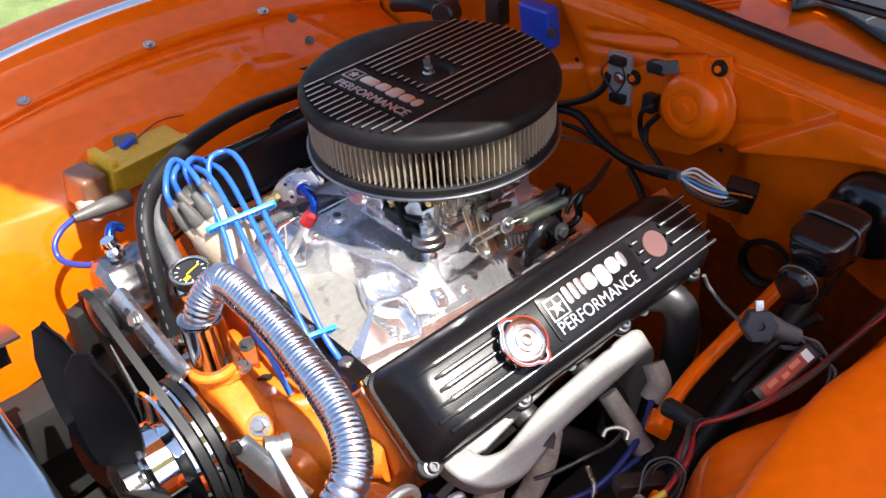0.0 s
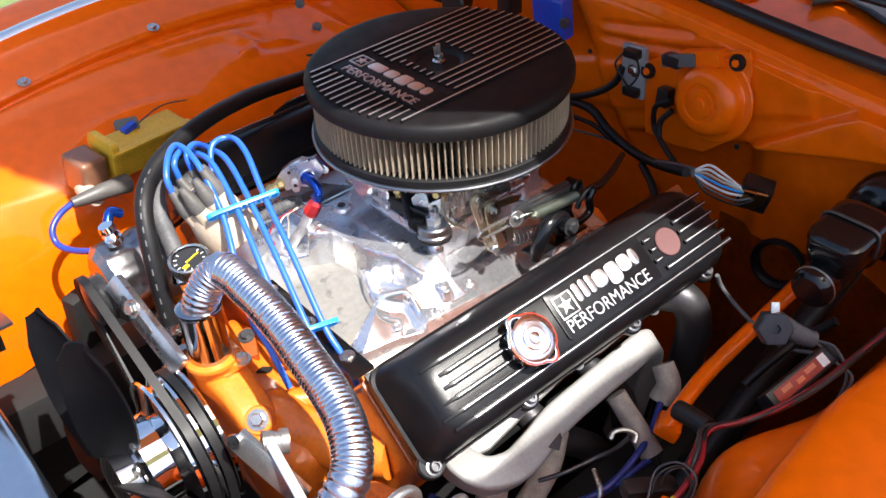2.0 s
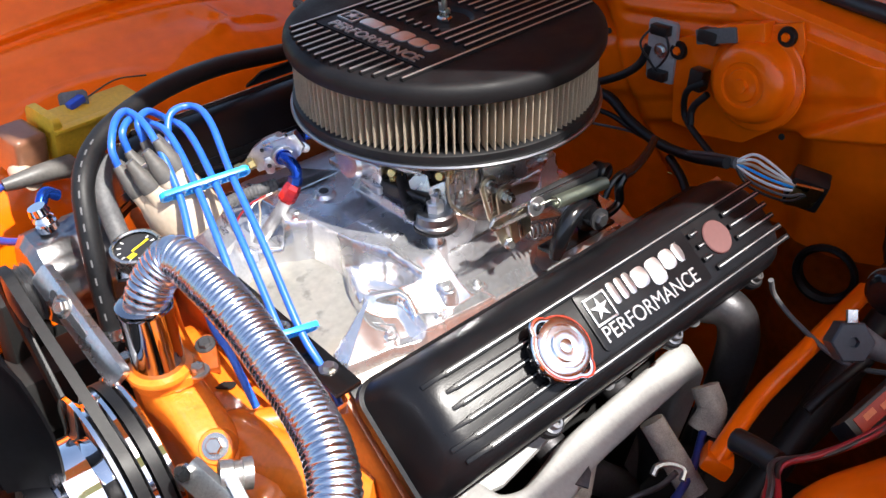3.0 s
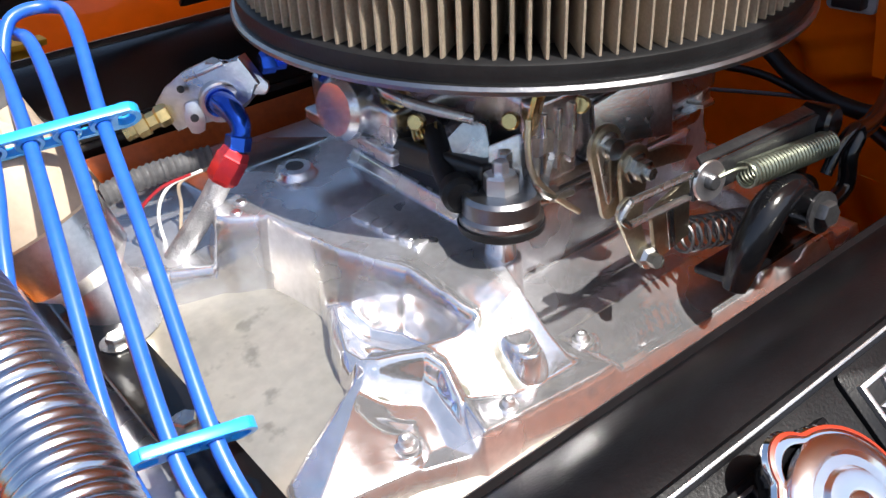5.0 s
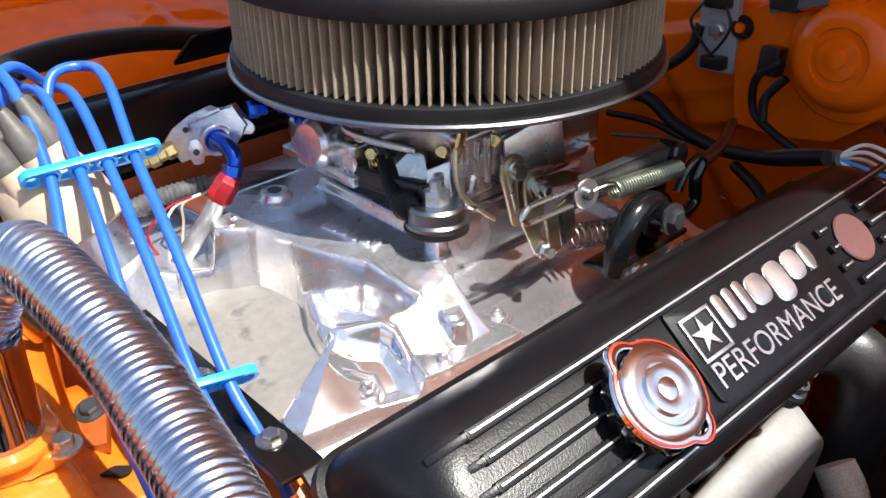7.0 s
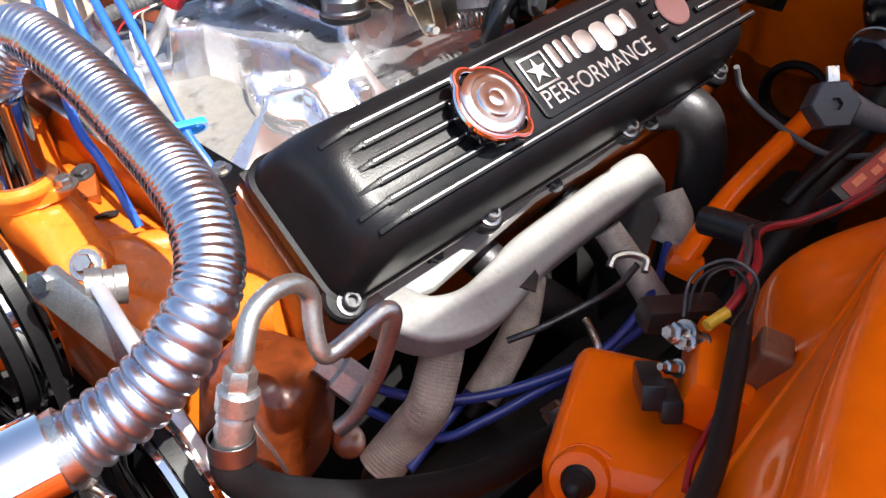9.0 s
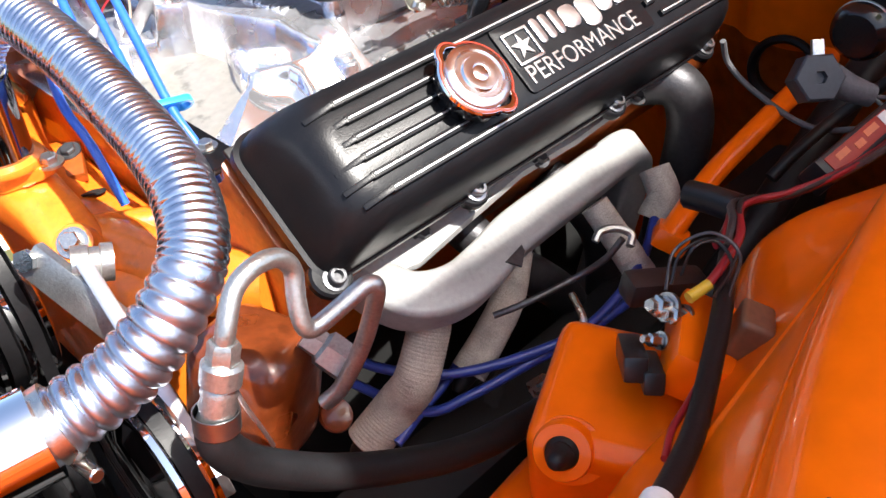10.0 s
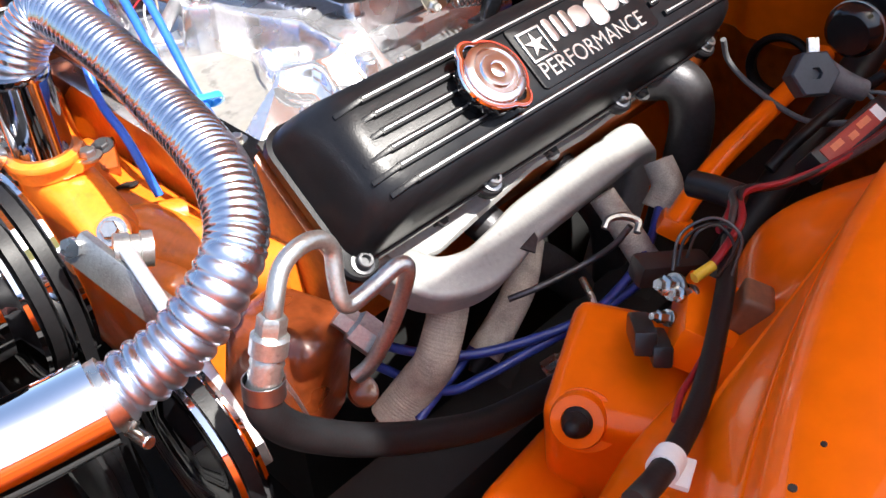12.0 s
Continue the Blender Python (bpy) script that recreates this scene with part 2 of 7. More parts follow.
def add_bolt(bm, at, direction, r=0.007, h=0.006, washer=True):
    m = aim(at, direction)
    if washer:
        add_lathe(bm, [(0, -0.001), (r * 1.55, -0.001), (r * 1.55, 0.0012), (0, 0.0012)], m, 18)
    add_lathe(bm, [(0, 0), (r, 0), (r, h * 0.8), (r * 0.85, h), (0, h)], m, 24, hexagon)
    return bm


def bolt(at, direction, r=0.007, h=0.006, washer=True):
    return add_bolt(bmesh.new(), at, direction, r, h, washer)


def smooth_path(points, per=8):
    """A Catmull-Rom line through points."""
    p = [Vector(q) for q in points]
    p = [p[0] * 2 - p[1], *p, p[-1] * 2 - p[-2]]
    out = []
    for a, b, c, d in zip(p, p[1:], p[2:], p[3:]):
        for k in range(per):
            t = k / per
            out.append(0.5 * ((2 * b) + (c - a) * t + (2 * a - 5 * b + 4 * c - d) * t * t + (3 * b - a - 3 * c + d) * t ** 3))
    return out + [p[-2]]


def add_tube(bm, points, radius, seg=12, per=8, cap=True, ripple=None):
    """A round tube along a smooth line. ripple(s): a factor on the radius at s metres along it."""
    path = smooth_path(points, per) if per else [Vector(q) for q in points]
    if ripple:
        fine, s = [path[0]], 0.0
        for a, b in zip(path, path[1:]):
            n = max(1, int((b - a).length / 0.0009))
            fine += [a.lerp(b, (k + 1) / n) for k in range(n)]
        path = fine
    tan = (path[1] - path[0]).normalized()
    side = tan.orthogonal().normalized()
    rings, s = [], 0.0
    for k, p in enumerate(path):
        t2 = (path[min(k + 1, len(path) - 1)] - path[max(k - 1, 0)]).normalized()
        side = (side - t2 * side.dot(t2)).normalized()
        up = t2.cross(side)
        s += (p - path[k - 1]).length if k else 0
        r = radius(k / (len(path) - 1)) if callable(radius) else radius
        if ripple:
            r *= ripple(s)
        rings.append([bm.verts.new(p + r * (math.cos(2 * math.pi * j / seg) * side + math.sin(2 * math.pi * j / seg) * up)) for j in range(seg)])
    for a, b in zip(rings, rings[1:]):
        for j in range(seg):
            i = (j + 1) % seg
            bm.faces.new((a[j], a[i], b[i], b[j]))
    if cap:
        bm.faces.new(rings[0][::-1])
        bm.faces.new(rings[-1])
    return bm


def tube(points, radius, seg=12, per=8, cap=True, ripple=None):
    return add_tube(bmesh.new(), points, radius, seg, per, cap, ripple)


def add_plate(bm, outline, thick, m=Matrix(), bevel=0.0):
    """A flat plate: an outline in the xy plane of the pose m, made thick along its z."""
    lo = [bm.verts.new(m @ Vector((x, y, 0))) for x, y in outline]
    hi = [bm.verts.new(m @ Vector((x, y, thick))) for x, y in outline]
    faces = [bm.faces.new(lo[::-1]), bm.faces.new(hi)]
    n = len(lo)
    for k in range(n):
        bm.faces.new((lo[k], lo[(k + 1) % n], hi[(k + 1) % n], hi[k]))
    if bevel:
        edges = list({e for f in faces for e in f.edges})
        bmesh.ops.bevel(bm, geom=edges, offset=bevel, segments=2, affect="EDGES", profile=0.6)
    return bm


def plate(outline, thick, m=Matrix(), bevel=0.0):
    return add_plate(bmesh.new(), outline, thick, m, bevel)


def rounded(w, h, r, n=5):
    """The outline of a rectangle with round corners, about its middle."""
    out = []
    for cx, cy, a0 in ((w / 2 - r, h / 2 - r, 0), (r - w / 2, h / 2 - r, 90), (r - w / 2, r - h / 2, 180), (w / 2 - r, r - h / 2, 270)):
        out += [(cx + r * math.cos(radians(a0 + 90 * k / n)), cy + r * math.sin(radians(a0 + 90 * k / n))) for k in range(n + 1)]
    return out


def add_coil(bm, a, b, r, wire, turns, seg=6):
    """A coil spring between two points."""
    a, b = Vector(a), Vector(b)
    m = aim(a, b - a)
    length, n = (b - a).length, int(turns * 14)
    pts = [m @ Vector((r * math.cos(2 * math.pi * turns * k / n), r * math.sin(2 * math.pi * turns * k / n), length * k / n)) for k in range(n + 1)]
    return add_tube(bm, pts, wire, seg, 0)


def sheet(fn, us, vs, thick=0.0):
    """A grid of points fn(u, v), as a skin."""
    bm = bmesh.new()
    rows = [[bm.verts.new(fn(u, v)) for v in vs] for u in us]
    for a, b in zip(rows, rows[1:]):
        for k in range(len(vs) - 1):
            bm.faces.new((a[k], a[k + 1], b[k + 1], b[k]))
    if thick:
        bmesh.ops.recalc_face_normals(bm, faces=bm.faces[:])
        bmesh.ops.solidify(bm, geom=bm.faces[:], thickness=thick)
    return bm


def grid(a, b, n):
    return [a + (b - a) * k / n for k in range(n + 1)]


def lettering(name, text, size, m, material, parent, depth=0.001, stretch=1.0):
    """Raised letters from the built-in font, turned into a mesh; centred in the xy plane of the pose m."""
    cu = bpy.data.curves.new(name, "FONT")
    cu.body, cu.size, cu.extrude, cu.align_x, cu.align_y = text, size, depth, "CENTER", "CENTER"
    tmp = bpy.data.objects.new(name, cu)
    me = bpy.data.meshes.new_from_object(tmp)
    bpy.data.objects.remove(tmp)
    bm = bmesh.new()
    bm.from_mesh(me)
    bpy.data.meshes.remove(me)
    bm.transform(m @ Matrix.Diagonal((stretch, 1, 1, 1)))
    return part(name, bm, material, parent)


def smoothstep(a, b, x):
    t = min(1.0, max(0.0, (x - a) / (b - a)))
    return t * t * (3 - 2 * t)


def bell(x, c, w):
    return math.exp(-((x - c) / w) ** 2)


# ---------------------------------------------------------------- the setting and the car body
ground = solo("ground", sheet(lambda u, v: (u, v, 0), [-400, -60, -12, -5, -2, 0, 2, 5, 12, 60, 400], [-400, -60, -12, -5, -2, 0, 2, 5, 12, 60, 400]),
              GRASS, "sunlit mown green lawn under the car", "ground", kind="structure")

car = thing("car", (0, 0, 0), "orange car with its hood open over the engine bay", "car")


def rail_z(x):
    return 1.03 - 0.28 * (x + 0.1) ** 2


def along(values, s):
    """A smooth line through evenly spaced values."""
    k = min(int(s), len(values) - 2)
    f = s - k
    a, b, c, d = (values[min(max(k + i, 0), len(values) - 1)] for i in (-1, 0, 1, 2))
    return 0.5 * (2 * b + (c - a) * f + (2 * a - 5 * b + 4 * c - d) * f * f + (3 * b - a - 3 * c + d) * f ** 3)


def apron_far(x, s):
    """The passenger side inner fender: rail, slope, ledge, wall."""
    y = [0.735, 0.715, 0.66, 0.652, 0.585, 0.535, 0.492, 0.47, 0.452, 0.44, 0.43]
    z = [0.052, 0.03, 0.0, -0.022, -0.045, -0.062, -0.085, -0.12, -0.19, -0.33, -0.6]
    py, pz = along(y, s), along(z, s)
    low = smoothstep(3, 6, s)
    wheel = bell(x, -0.18, 0.3) * smoothstep(6.5, 9.5, s)
    dent = 0.012 * bell(x, 0.0, 0.07) * bell(s, 4.6, 0.8) - 0.01 * bell(x, -0.27, 0.12) * bell(s, 6.0, 0.7)
    def fold(d, w):
        return max(0.0, 1 - abs(d) / w)
    # long pressed fold below the bolted rail
    dent += 0.008 * fold(s - 3.2 - 0.9 * (x + 0.35), 0.3) * smoothstep(-0.9, -0.6, x) * smoothstep(0.12, 0.0, x)
    # star-shaped dent: three short sharp rays
    for a in (0.3, 2.3, 4.2):
        dx, ds = (x - 0.04) / 0.07, (s - 4.3) / 0.75
        u, v = dx * math.cos(a) + ds * math.sin(a), -dx * math.sin(a) + ds * math.cos(a)
        dent += 0.011 * fold(v, 0.3) * smoothstep(-0.05, 0.1, u) * smoothstep(1.3, 0.7, u)
    dent -= 0.008 * bell(x, 0.04, 0.05) * bell(s, 4.3, 0.5)
    # curved pressing above the coil
    arc = math.hypot((x + 0.26) / 0.13, (s - 6.1) / 1.2)
    dent += 0.006 * fold(arc - 1.0, 0.3) * smoothstep(5.8, 5.0, s) * smoothstep(-0.4, -0.3, x)
    dent += 0.008 * fold((x - 0.22) - 0.03 * (s - 4), 0.035) * bell(s, 4.2, 1.5)
    dent += 0.006 * fold((x + 0.6) - 0.12 * (s - 5), 0.05) * bell(s, 5.0, 1.2)
    return Vector((x, py - 0.04 * wheel + 0.01 * low * math.sin(x * 9), rail_z(x) + pz + dent))


part("inner_fender", sheet(apron_far, grid(-1.1, 0.41, 220), grid(0, 9.0, 150)), PAINT, car, sharp=60)
part("wheel_well", sheet(apron_far, grid(-1.1, 0.41, 40), grid(9.0, 10, 6)), UNDER, car, "lower wheel well wall, coloured black for its shade")
part("fender", sheet(lambda x, s: Vector((x, 0.783 + 0.13 * math.sin(s * 1.5), rail_z(x) + 0.034 + 0.012 * math.sin(s * 2.2) - 0.85 * max(0, s - 0.62) ** 1.5)),
                     grid(-1.1, 1.0, 30), grid(0, 1.6, 20)), PAINT, car)
part("fender_trim", sheet(lambda x, a: Vector((x, 0.757 - 0.026 * math.cos(a), rail_z(x) + 0.034 + 0.022 * math.sin(a))), grid(-1.1, 0.42, 40), grid(-0.3, math.pi, 10)),
     MACHINED, car, "bright metal edge trim")
for bx in (-0.352, -0.112, 0.130, 0.36):
    part("fender_bolt", bolt((bx, 0.662, rail_z(bx) + 0.004), (0, -0.35, 1), 0.007, 0.006), STEEL, car, "zinc plated bolt")


def apron_near(x, s):
    """The driver side inner fender: fender top, gutter, ledge with humps, wall."""
    y = [-1.0, -0.86, -0.74, -0.69, -0.667, -0.658, -0.637, -0.611, -0.586, -0.567, -0.557, -0.555, -0.55]
    z = [0.95, 0.993, 1.006, 1.007, 0.996, 0.97, 0.945, 0.915, 0.885, 0.85, 0.79, 0.66, 0.4]
    py, pz = along(y, s), along(z, s)
    inner = smoothstep(5.0, 8.0, s)
    hump = 0.02 * bell(x, -0.03, 0.1) * bell(s, 8.0, 1.6) + 0.004 * max(0.0, 1 - abs(s - 5.0) / 0.14) + 0.004 * max(0.0, 1 - abs(s - 6.8) / 0.16)
    front = -0.1 * smoothstep(-0.28, -0.42, x) * inner
    edge = (0.055 - 0.48 * max(min(x, 0.0), -0.6) ** 2 - 0.1 * max(x, 0.0)) * (1 - smoothstep(4.5, 8.0, s))
    curve = 0.1 * (x + 0.1) * abs(x + 0.1) * (1 - inner)
    return Vector((x, py + edge + curve * 0.3 + 0.045 * smoothstep(6.3, 9, s) * bell(x, -0.06, 0.08) + 0.008 * smoothstep(6.3, 9, s) * smoothstep(-0.05, 0.05, x), pz + hump + front - 0.1 * (x + 0.1) ** 2))


part("inner_fender", sheet(apron_near, grid(-1.1, 0.41, 160), grid(0, 10.6, 150)), PAINT, car, sharp=60)
part("wheel_well", sheet(apron_near, grid(-1.1, 0.41, 60), grid(10.6, 12, 8)), UNDER, car, "lower wheel well wall, coloured black for its shade")
part("fender", sheet(lambda x, s: Vector((x, -1.0 + 0.04 * math.sin(s * 3), 0.93 - 0.7 * s - 0.1 * (x + 0.1) ** 2)), grid(-1.1, 1.0, 20), grid(0, 1, 10)), PAINT, car)


def fold_side(y, z, a, b, w):
    """0 on one side of the line from a to b, 1 on the other, over a width w; and how far along the line, 0 to 1."""
    dy, dz = b[0] - a[0], b[1] - a[1]
    n = math.hypot(dy, dz)
    side = ((y - a[0]) * dz - (z - a[1]) * dy) / n
    along = ((y - a[0]) * dy + (z - a[1]) * dz) / (n * n)
    return smoothstep(-w / 2, w / 2, side), along


def firewall(y, s):
    """Firewall skin from the cowl lip downwards, with pressed panels and folds."""
    x = [0.47, 0.415, 0.408, 0.402, 0.402, 0.404, 0.41, 0.42, 0.43]
    z = [1.125, 1.118, 1.112, 1.09, 1.03, 0.94, 0.8, 0.6, 0.3]
    k = min(int(s), len(x) - 2)
    f = s - k
    px, pz = x[k] + (x[k + 1] - x[k]) * f, z[k] + (z[k + 1] - z[k]) * f
    pz += -0.04 * smoothstep(0.05, -0.5, y) * (1 - smoothstep(2, 5, s))
    panel = smoothstep(2.6, 3.0, s)
    # raised outer corner beyond a slanting fold
    side, along = fold_side(y, pz, (-0.236, 0.952), (-0.442, 1.101), 0.012)
    px += panel * -0.022 * (1 - side) * smoothstep(-0.22, -0.26, y)
    # pressed step below the wiper motor
    side, along = fold_side(y, pz, (-0.02, 0.882), (-0.371, 0.986), 0.014)
    px += panel * 0.03 * (1 - side) * smoothstep(0.03, -0.06, y) * smoothstep(-0.5, -0.4, y)
    # upright crease, slanting ridge beside the resistor, two slim ribs under the lip
    side, along = fold_side(y, pz, (-0.306, 1.097), (-0.326, 1.037), 0.008)
    px += panel * -0.007 * (1 - side) * smoothstep(1.3, 1.0, along) * smoothstep(-0.3, 0.0, along)
    side, along = fold_side(y, pz, (0.115, 1.061), (0.026, 0.897), 0.03)
    px += panel * (0.018 * (1 - side) + 0.006 * math.exp(-((side - 0.5) / 0.3) ** 2) * -1)
    for a, b in (((0.058, 1.054), (-0.104, 1.085)), ((0.057, 1.03), (-0.205, 1.07))):
        dy, dz = b[0] - a[0], b[1] - a[1]
        t = min(1.0, max(0.0, ((y - a[0]) * dy + (pz - a[1]) * dz) / (dy * dy + dz * dz)))
        px += panel * 0.008 * bell(math.hypot(y - a[0] - t * dy, pz - a[1] - t * dz), 0, 0.007)
    px += 0.04 * smoothstep(-0.3, -0.4, y) * smoothstep(5.2, 6.0, s) + 0.0022 * math.sin(13 * y + 3 * s) * panel
    return Vector((px, y, pz))


part("firewall", sheet(firewall, grid(-1.0, 0.95, 300), grid(0, 6.1, 156)), PAINT, car, sharp=60)
part("firewall_foot", sheet(firewall, grid(-0.18, 0.95, 90), grid(6.1, 8, 30)), PAINT, car, sharp=60)
part("toe_board", sheet(firewall, grid(-1.0, -0.18, 70), grid(6.1, 8, 30)), SHADED_PAINT, car, "orange toe board, darkened in colour for its shade", sharp=60)
part("column_boot", lathe([(0.036, -0.01), (0.043, -0.004), (0.045, 0.002), (0.043, 0.007), (0.039, 0.008), (0.034, 0.002), (0.034, -0.01)], aim((0.408, -0.315, 0.76), (-1, -0.15, 0.1)), 36), RUBBER, car, "black rubber steering column boot")
# cowl: rubber seal, top panel with louvres, dark grille, wiper arm
part("cowl_seal", tube([(0.455, 0.75, 1.118), (0.45, 0.3, 1.124), (0.452, 0.0, 1.13), (0.455, -0.3, 1.108), (0.46, -0.8, 1.086)], 0.0105, 12), SEAL, car, "black rubber hood seal")
def cowl_z(x, y):
    """The sunk cowl behind the hood seal, rising to the windscreen."""
    return 1.078 - 0.03 * smoothstep(-0.1, -0.5, y) + 0.08 * (x - 0.47) + 0.5 * max(0.0, x - 0.78) ** 1.3


cowl = part("cowl_panel", sheet(lambda x, y: Vector((x, y, cowl_z(x, y))), grid(0.43, 0.95, 30), grid(-0.95, 0.95, 60)), PAINT, car)
part("cowl_lip", sheet(lambda a, y: Vector((0.452 + 0.02 * a, y, 1.113 - 0.04 * smoothstep(0.05, -0.5, y) + (cowl_z(0.472, y) - 1.113 + 0.04 * smoothstep(0.05, -0.5, y)) * a)), [0, 0.5, 1], grid(-0.95, 0.75, 40)), PAINT, car)
for k in range(-1, 9):
    lx, ly = 0.545 + 0.0125 * k, -0.062 + 0.0065 * k
    part("louvre", box((0.115, 0.006, 0.005), pose(lx, ly, cowl_z(lx, ly) + 0.003, 24, -3, -42), 0.0015), PAINT, cowl)
# grille blade: a stepped front edge, a grid of ribs over dark openings
def grille_edge(y):
    return 0.64 - 0.05 * smoothstep(-0.2, -0.42, y) - 0.045 * bell(y, -0.19, 0.012) + 0.02 * smoothstep(-0.16, -0.05, y)


grille = part("cowl_grille", sheet(lambda u, y: Vector((grille_edge(y) + 0.24 * u, y, cowl_z(grille_edge(y) + 0.24 * u, y) + 0.012 + 0.02 * u)), grid(0, 1, 12), grid(-0.85, 0.05, 90), 0.004), SEAL, car, "black plastic cowl grille")
part("grille_rim", tube([(grille_edge(y), y, cowl_z(grille_edge(y), y) + 0.014) for y in grid(-0.85, 0.05, 60)], 0.005, 8, 2), PLASTIC, grille)
for k in range(16):
    gy = -0.02 - 0.052 * k
    part("grille_rib", box((0.21, 0.0022, 0.004), pose(grille_edge(gy) + 0.12, gy, cowl_z(grille_edge(gy) + 0.12, gy) + 0.028, 0, -9, -24), 0.0005), GREY_RUBBER, grille)
part("wiper_arm", tube([(0.53, -0.05, 1.152), (0.545, -0.2, 1.15), (0.55, -0.45, 1.145), (0.55, -0.8, 1.14)], 0.007, 8), PLASTIC, car, "black windscreen wiper arm")
part("windscreen", sheet(lambda x, y: Vector((x, y, 1.2 + 0.34 * (x - 0.85))), grid(0.85, 1.6, 4), grid(-0.75, 0.75, 6), 0.005), CLEAR, car, "clear glass windscreen")
# roof and cabin are unseen, added to block sky light from the rear
part("roof", sheet(lambda x, y: Vector((x, y, 1.475 - 0.05 * y * y)), grid(1.56, 2.9, 10), grid(-0.72, 0.72, 10), 0.02), PAINT, car)
part("cabin", box((1.4, 1.5, 0.9), pose(2.3, 0, 0.98), 0.1, 3), SEAL, car, "dark cabin interior")
part("underbody", sheet(lambda x, y: Vector((x, y, 0.32 + 0.01 * math.sin(9 * x))), grid(-1.1, 0.5, 10), grid(-1.0, 0.93, 10)), UNDER, car, "black underside")
part("front_panel", box((0.03, 1.95, 0.75), pose(-1.1, 0, 0.6), 0.008), PAINT, car)


def hood_half(s):
    """Half width of the unseen hood at s metres from its rear edge: sides that taper, a rounded nose, shaped to fit its
    shade.
    """
    table = [(0.0, 0.64), (0.1, 0.69), (0.3, 0.7), (0.586, 0.7), (0.815, 0.575), (1.016, 0.52), (1.07, 0.49), (1.2, 0.31), (1.26, 0.26), (1.45, 0.23), (1.53, 0.15)]
    for (a, wa), (b, wb) in zip(table, table[1:]):
        if s <= b:
            return wa + (wb - wa) * (s - a) / (b - a)
    return 0.15


def hood_skin(s, u, off):
    return Vector((0.56 - 0.64 * s - 0.768 * off, u * hood_half(s), 1.19 + 0.768 * max(s, 0.0) - 0.64 * off + 0.02 * math.cos(u * 1.5)))


hood = part("hood", sheet(lambda s, u: hood_skin(s, u, 0.0), grid(-0.12, 1.53, 56), grid(-1, 1, 16), 0.012), HOOD_LINER, car, "open hood with a dull orange underside")
for hy in (-0.6, 0.6):
    part("hood_hinge", tube([(0.48, hy, 1.13), (0.45, hy, 1.25), (0.42, hy, 1.38)], 0.014, 8), PAINT, hood)
for hu in (-0.88, -0.3, 0.3, 0.88):
    part("hood_rib", tube([hood_skin(s, hu, 0.02) for s in (0.24, 0.7, 1.4)], 0.024, 8), HOOD_LINER, hood)

# unseen awning beside the car, added to cast the shade over the driver side
shade_awning = thing("shade_awning", (0.2, -1.99, 0), "unseen awning strip added beside the car to cast shade", "awning")
part("canvas", sheet(lambda x, y: Vector((x, y, 2.52)), grid(-0.3, 0.8, 12), grid(-2.0, -1.318, 6), 0.004), CANVAS, shade_awning)
part("valance", sheet(lambda x, z: Vector((x, -1.318 + 0.004 * math.sin(x * 20), z)), grid(-0.3, 0.8, 30), [2.5, 2.52], 0.003), CANVAS, shade_awning)
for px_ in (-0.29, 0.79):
    part("cross_bar", tube([(px_, -2.01, 2.515), (px_, -1.3, 2.515)], 0.012, 10, 0), STEEL, shade_awning)
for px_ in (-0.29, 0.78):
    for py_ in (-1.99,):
        part("pole", tube([(px_, py_, 0), (px_, py_, 2.52)], 0.018, 12, 0), STEEL, shade_awning)

# radiator and its support ahead of the fan
radiator = thing("radiator", (-0.672, 0, 0.32), "silver aluminium radiator standing ahead of the fan", "radiator")
part("tank", box((0.07, 0.66, 0.07), pose(-0.672, 0.02, 0.9), 0.014, 3), RADIATOR, radiator)
part("core", box((0.045, 0.64, 0.5), pose(-0.672, 0.02, 0.61), 0.004), DARK_STEEL, radiator)
for k in range(24):
    part("fin", box((0.004, 0.018, 0.46), pose(-0.648, -0.28 + 0.026 * k, 0.61), 0.001), MACHINED, radiator)
part("inlet", lathe([(0.018, 0), (0.018, 0.05), (0.02, 0.052), (0.02, 0.06), (0.016, 0.06)], aim((-0.66, -0.29, 0.897), (1, 0, 0)), 20), RADIATOR, radiator)
part("core_support", box((0.06, 1.0, 0.05), pose(-0.8, 0, 0.9), 0.01), PAINT, car)

# ---------------------------------------------------------------- engine block, heads, covers
block = thing("engine_block", (0, 0, 0.4), "orange painted V8 engine block between the cylinder heads", "engine block")
# V shaped body
bm = bmesh.new()
sec = [(-0.22, 0.7), (-0.24, 0.80), (-0.13, 0.885), (0.13, 0.885), (0.24, 0.80), (0.22, 0.7)]
add_plate(bm, sec, 0.5, Matrix(((0, 0, 1, -0.31), (1, 0, 0, 0), (0, 1, 0, 0), (0, 0, 0, 1))), 0.01)
part("crankcase", bm, ENGINE, block)
part("oil_pan", box((0.56, 0.36, 0.3), pose(-0.03, 0, 0.55), 0.03), UNDER, block, "black oil pan")
for sy in (-1, 1):
    bm = bmesh.new()
    sec = [(sy * 0.165, 0.84), (sy * 0.186, 0.9), (sy * 0.213, 0.909), (sy * 0.2165, 0.938), (sy * 0.304, 0.864), (sy * 0.298, 0.83), (sy * 0.25, 0.765), (sy * 0.19, 0.8)]
    add_plate(bm, sec, 0.575, Matrix(((0, 0, 1, -0.318), (1, 0, 0, 0), (0, 1, 0, 0), (0, 0, 0, 1))), 0.006)
    part("cylinder_head", bm, HEAD_PAINT, block, "dark brown-orange head")
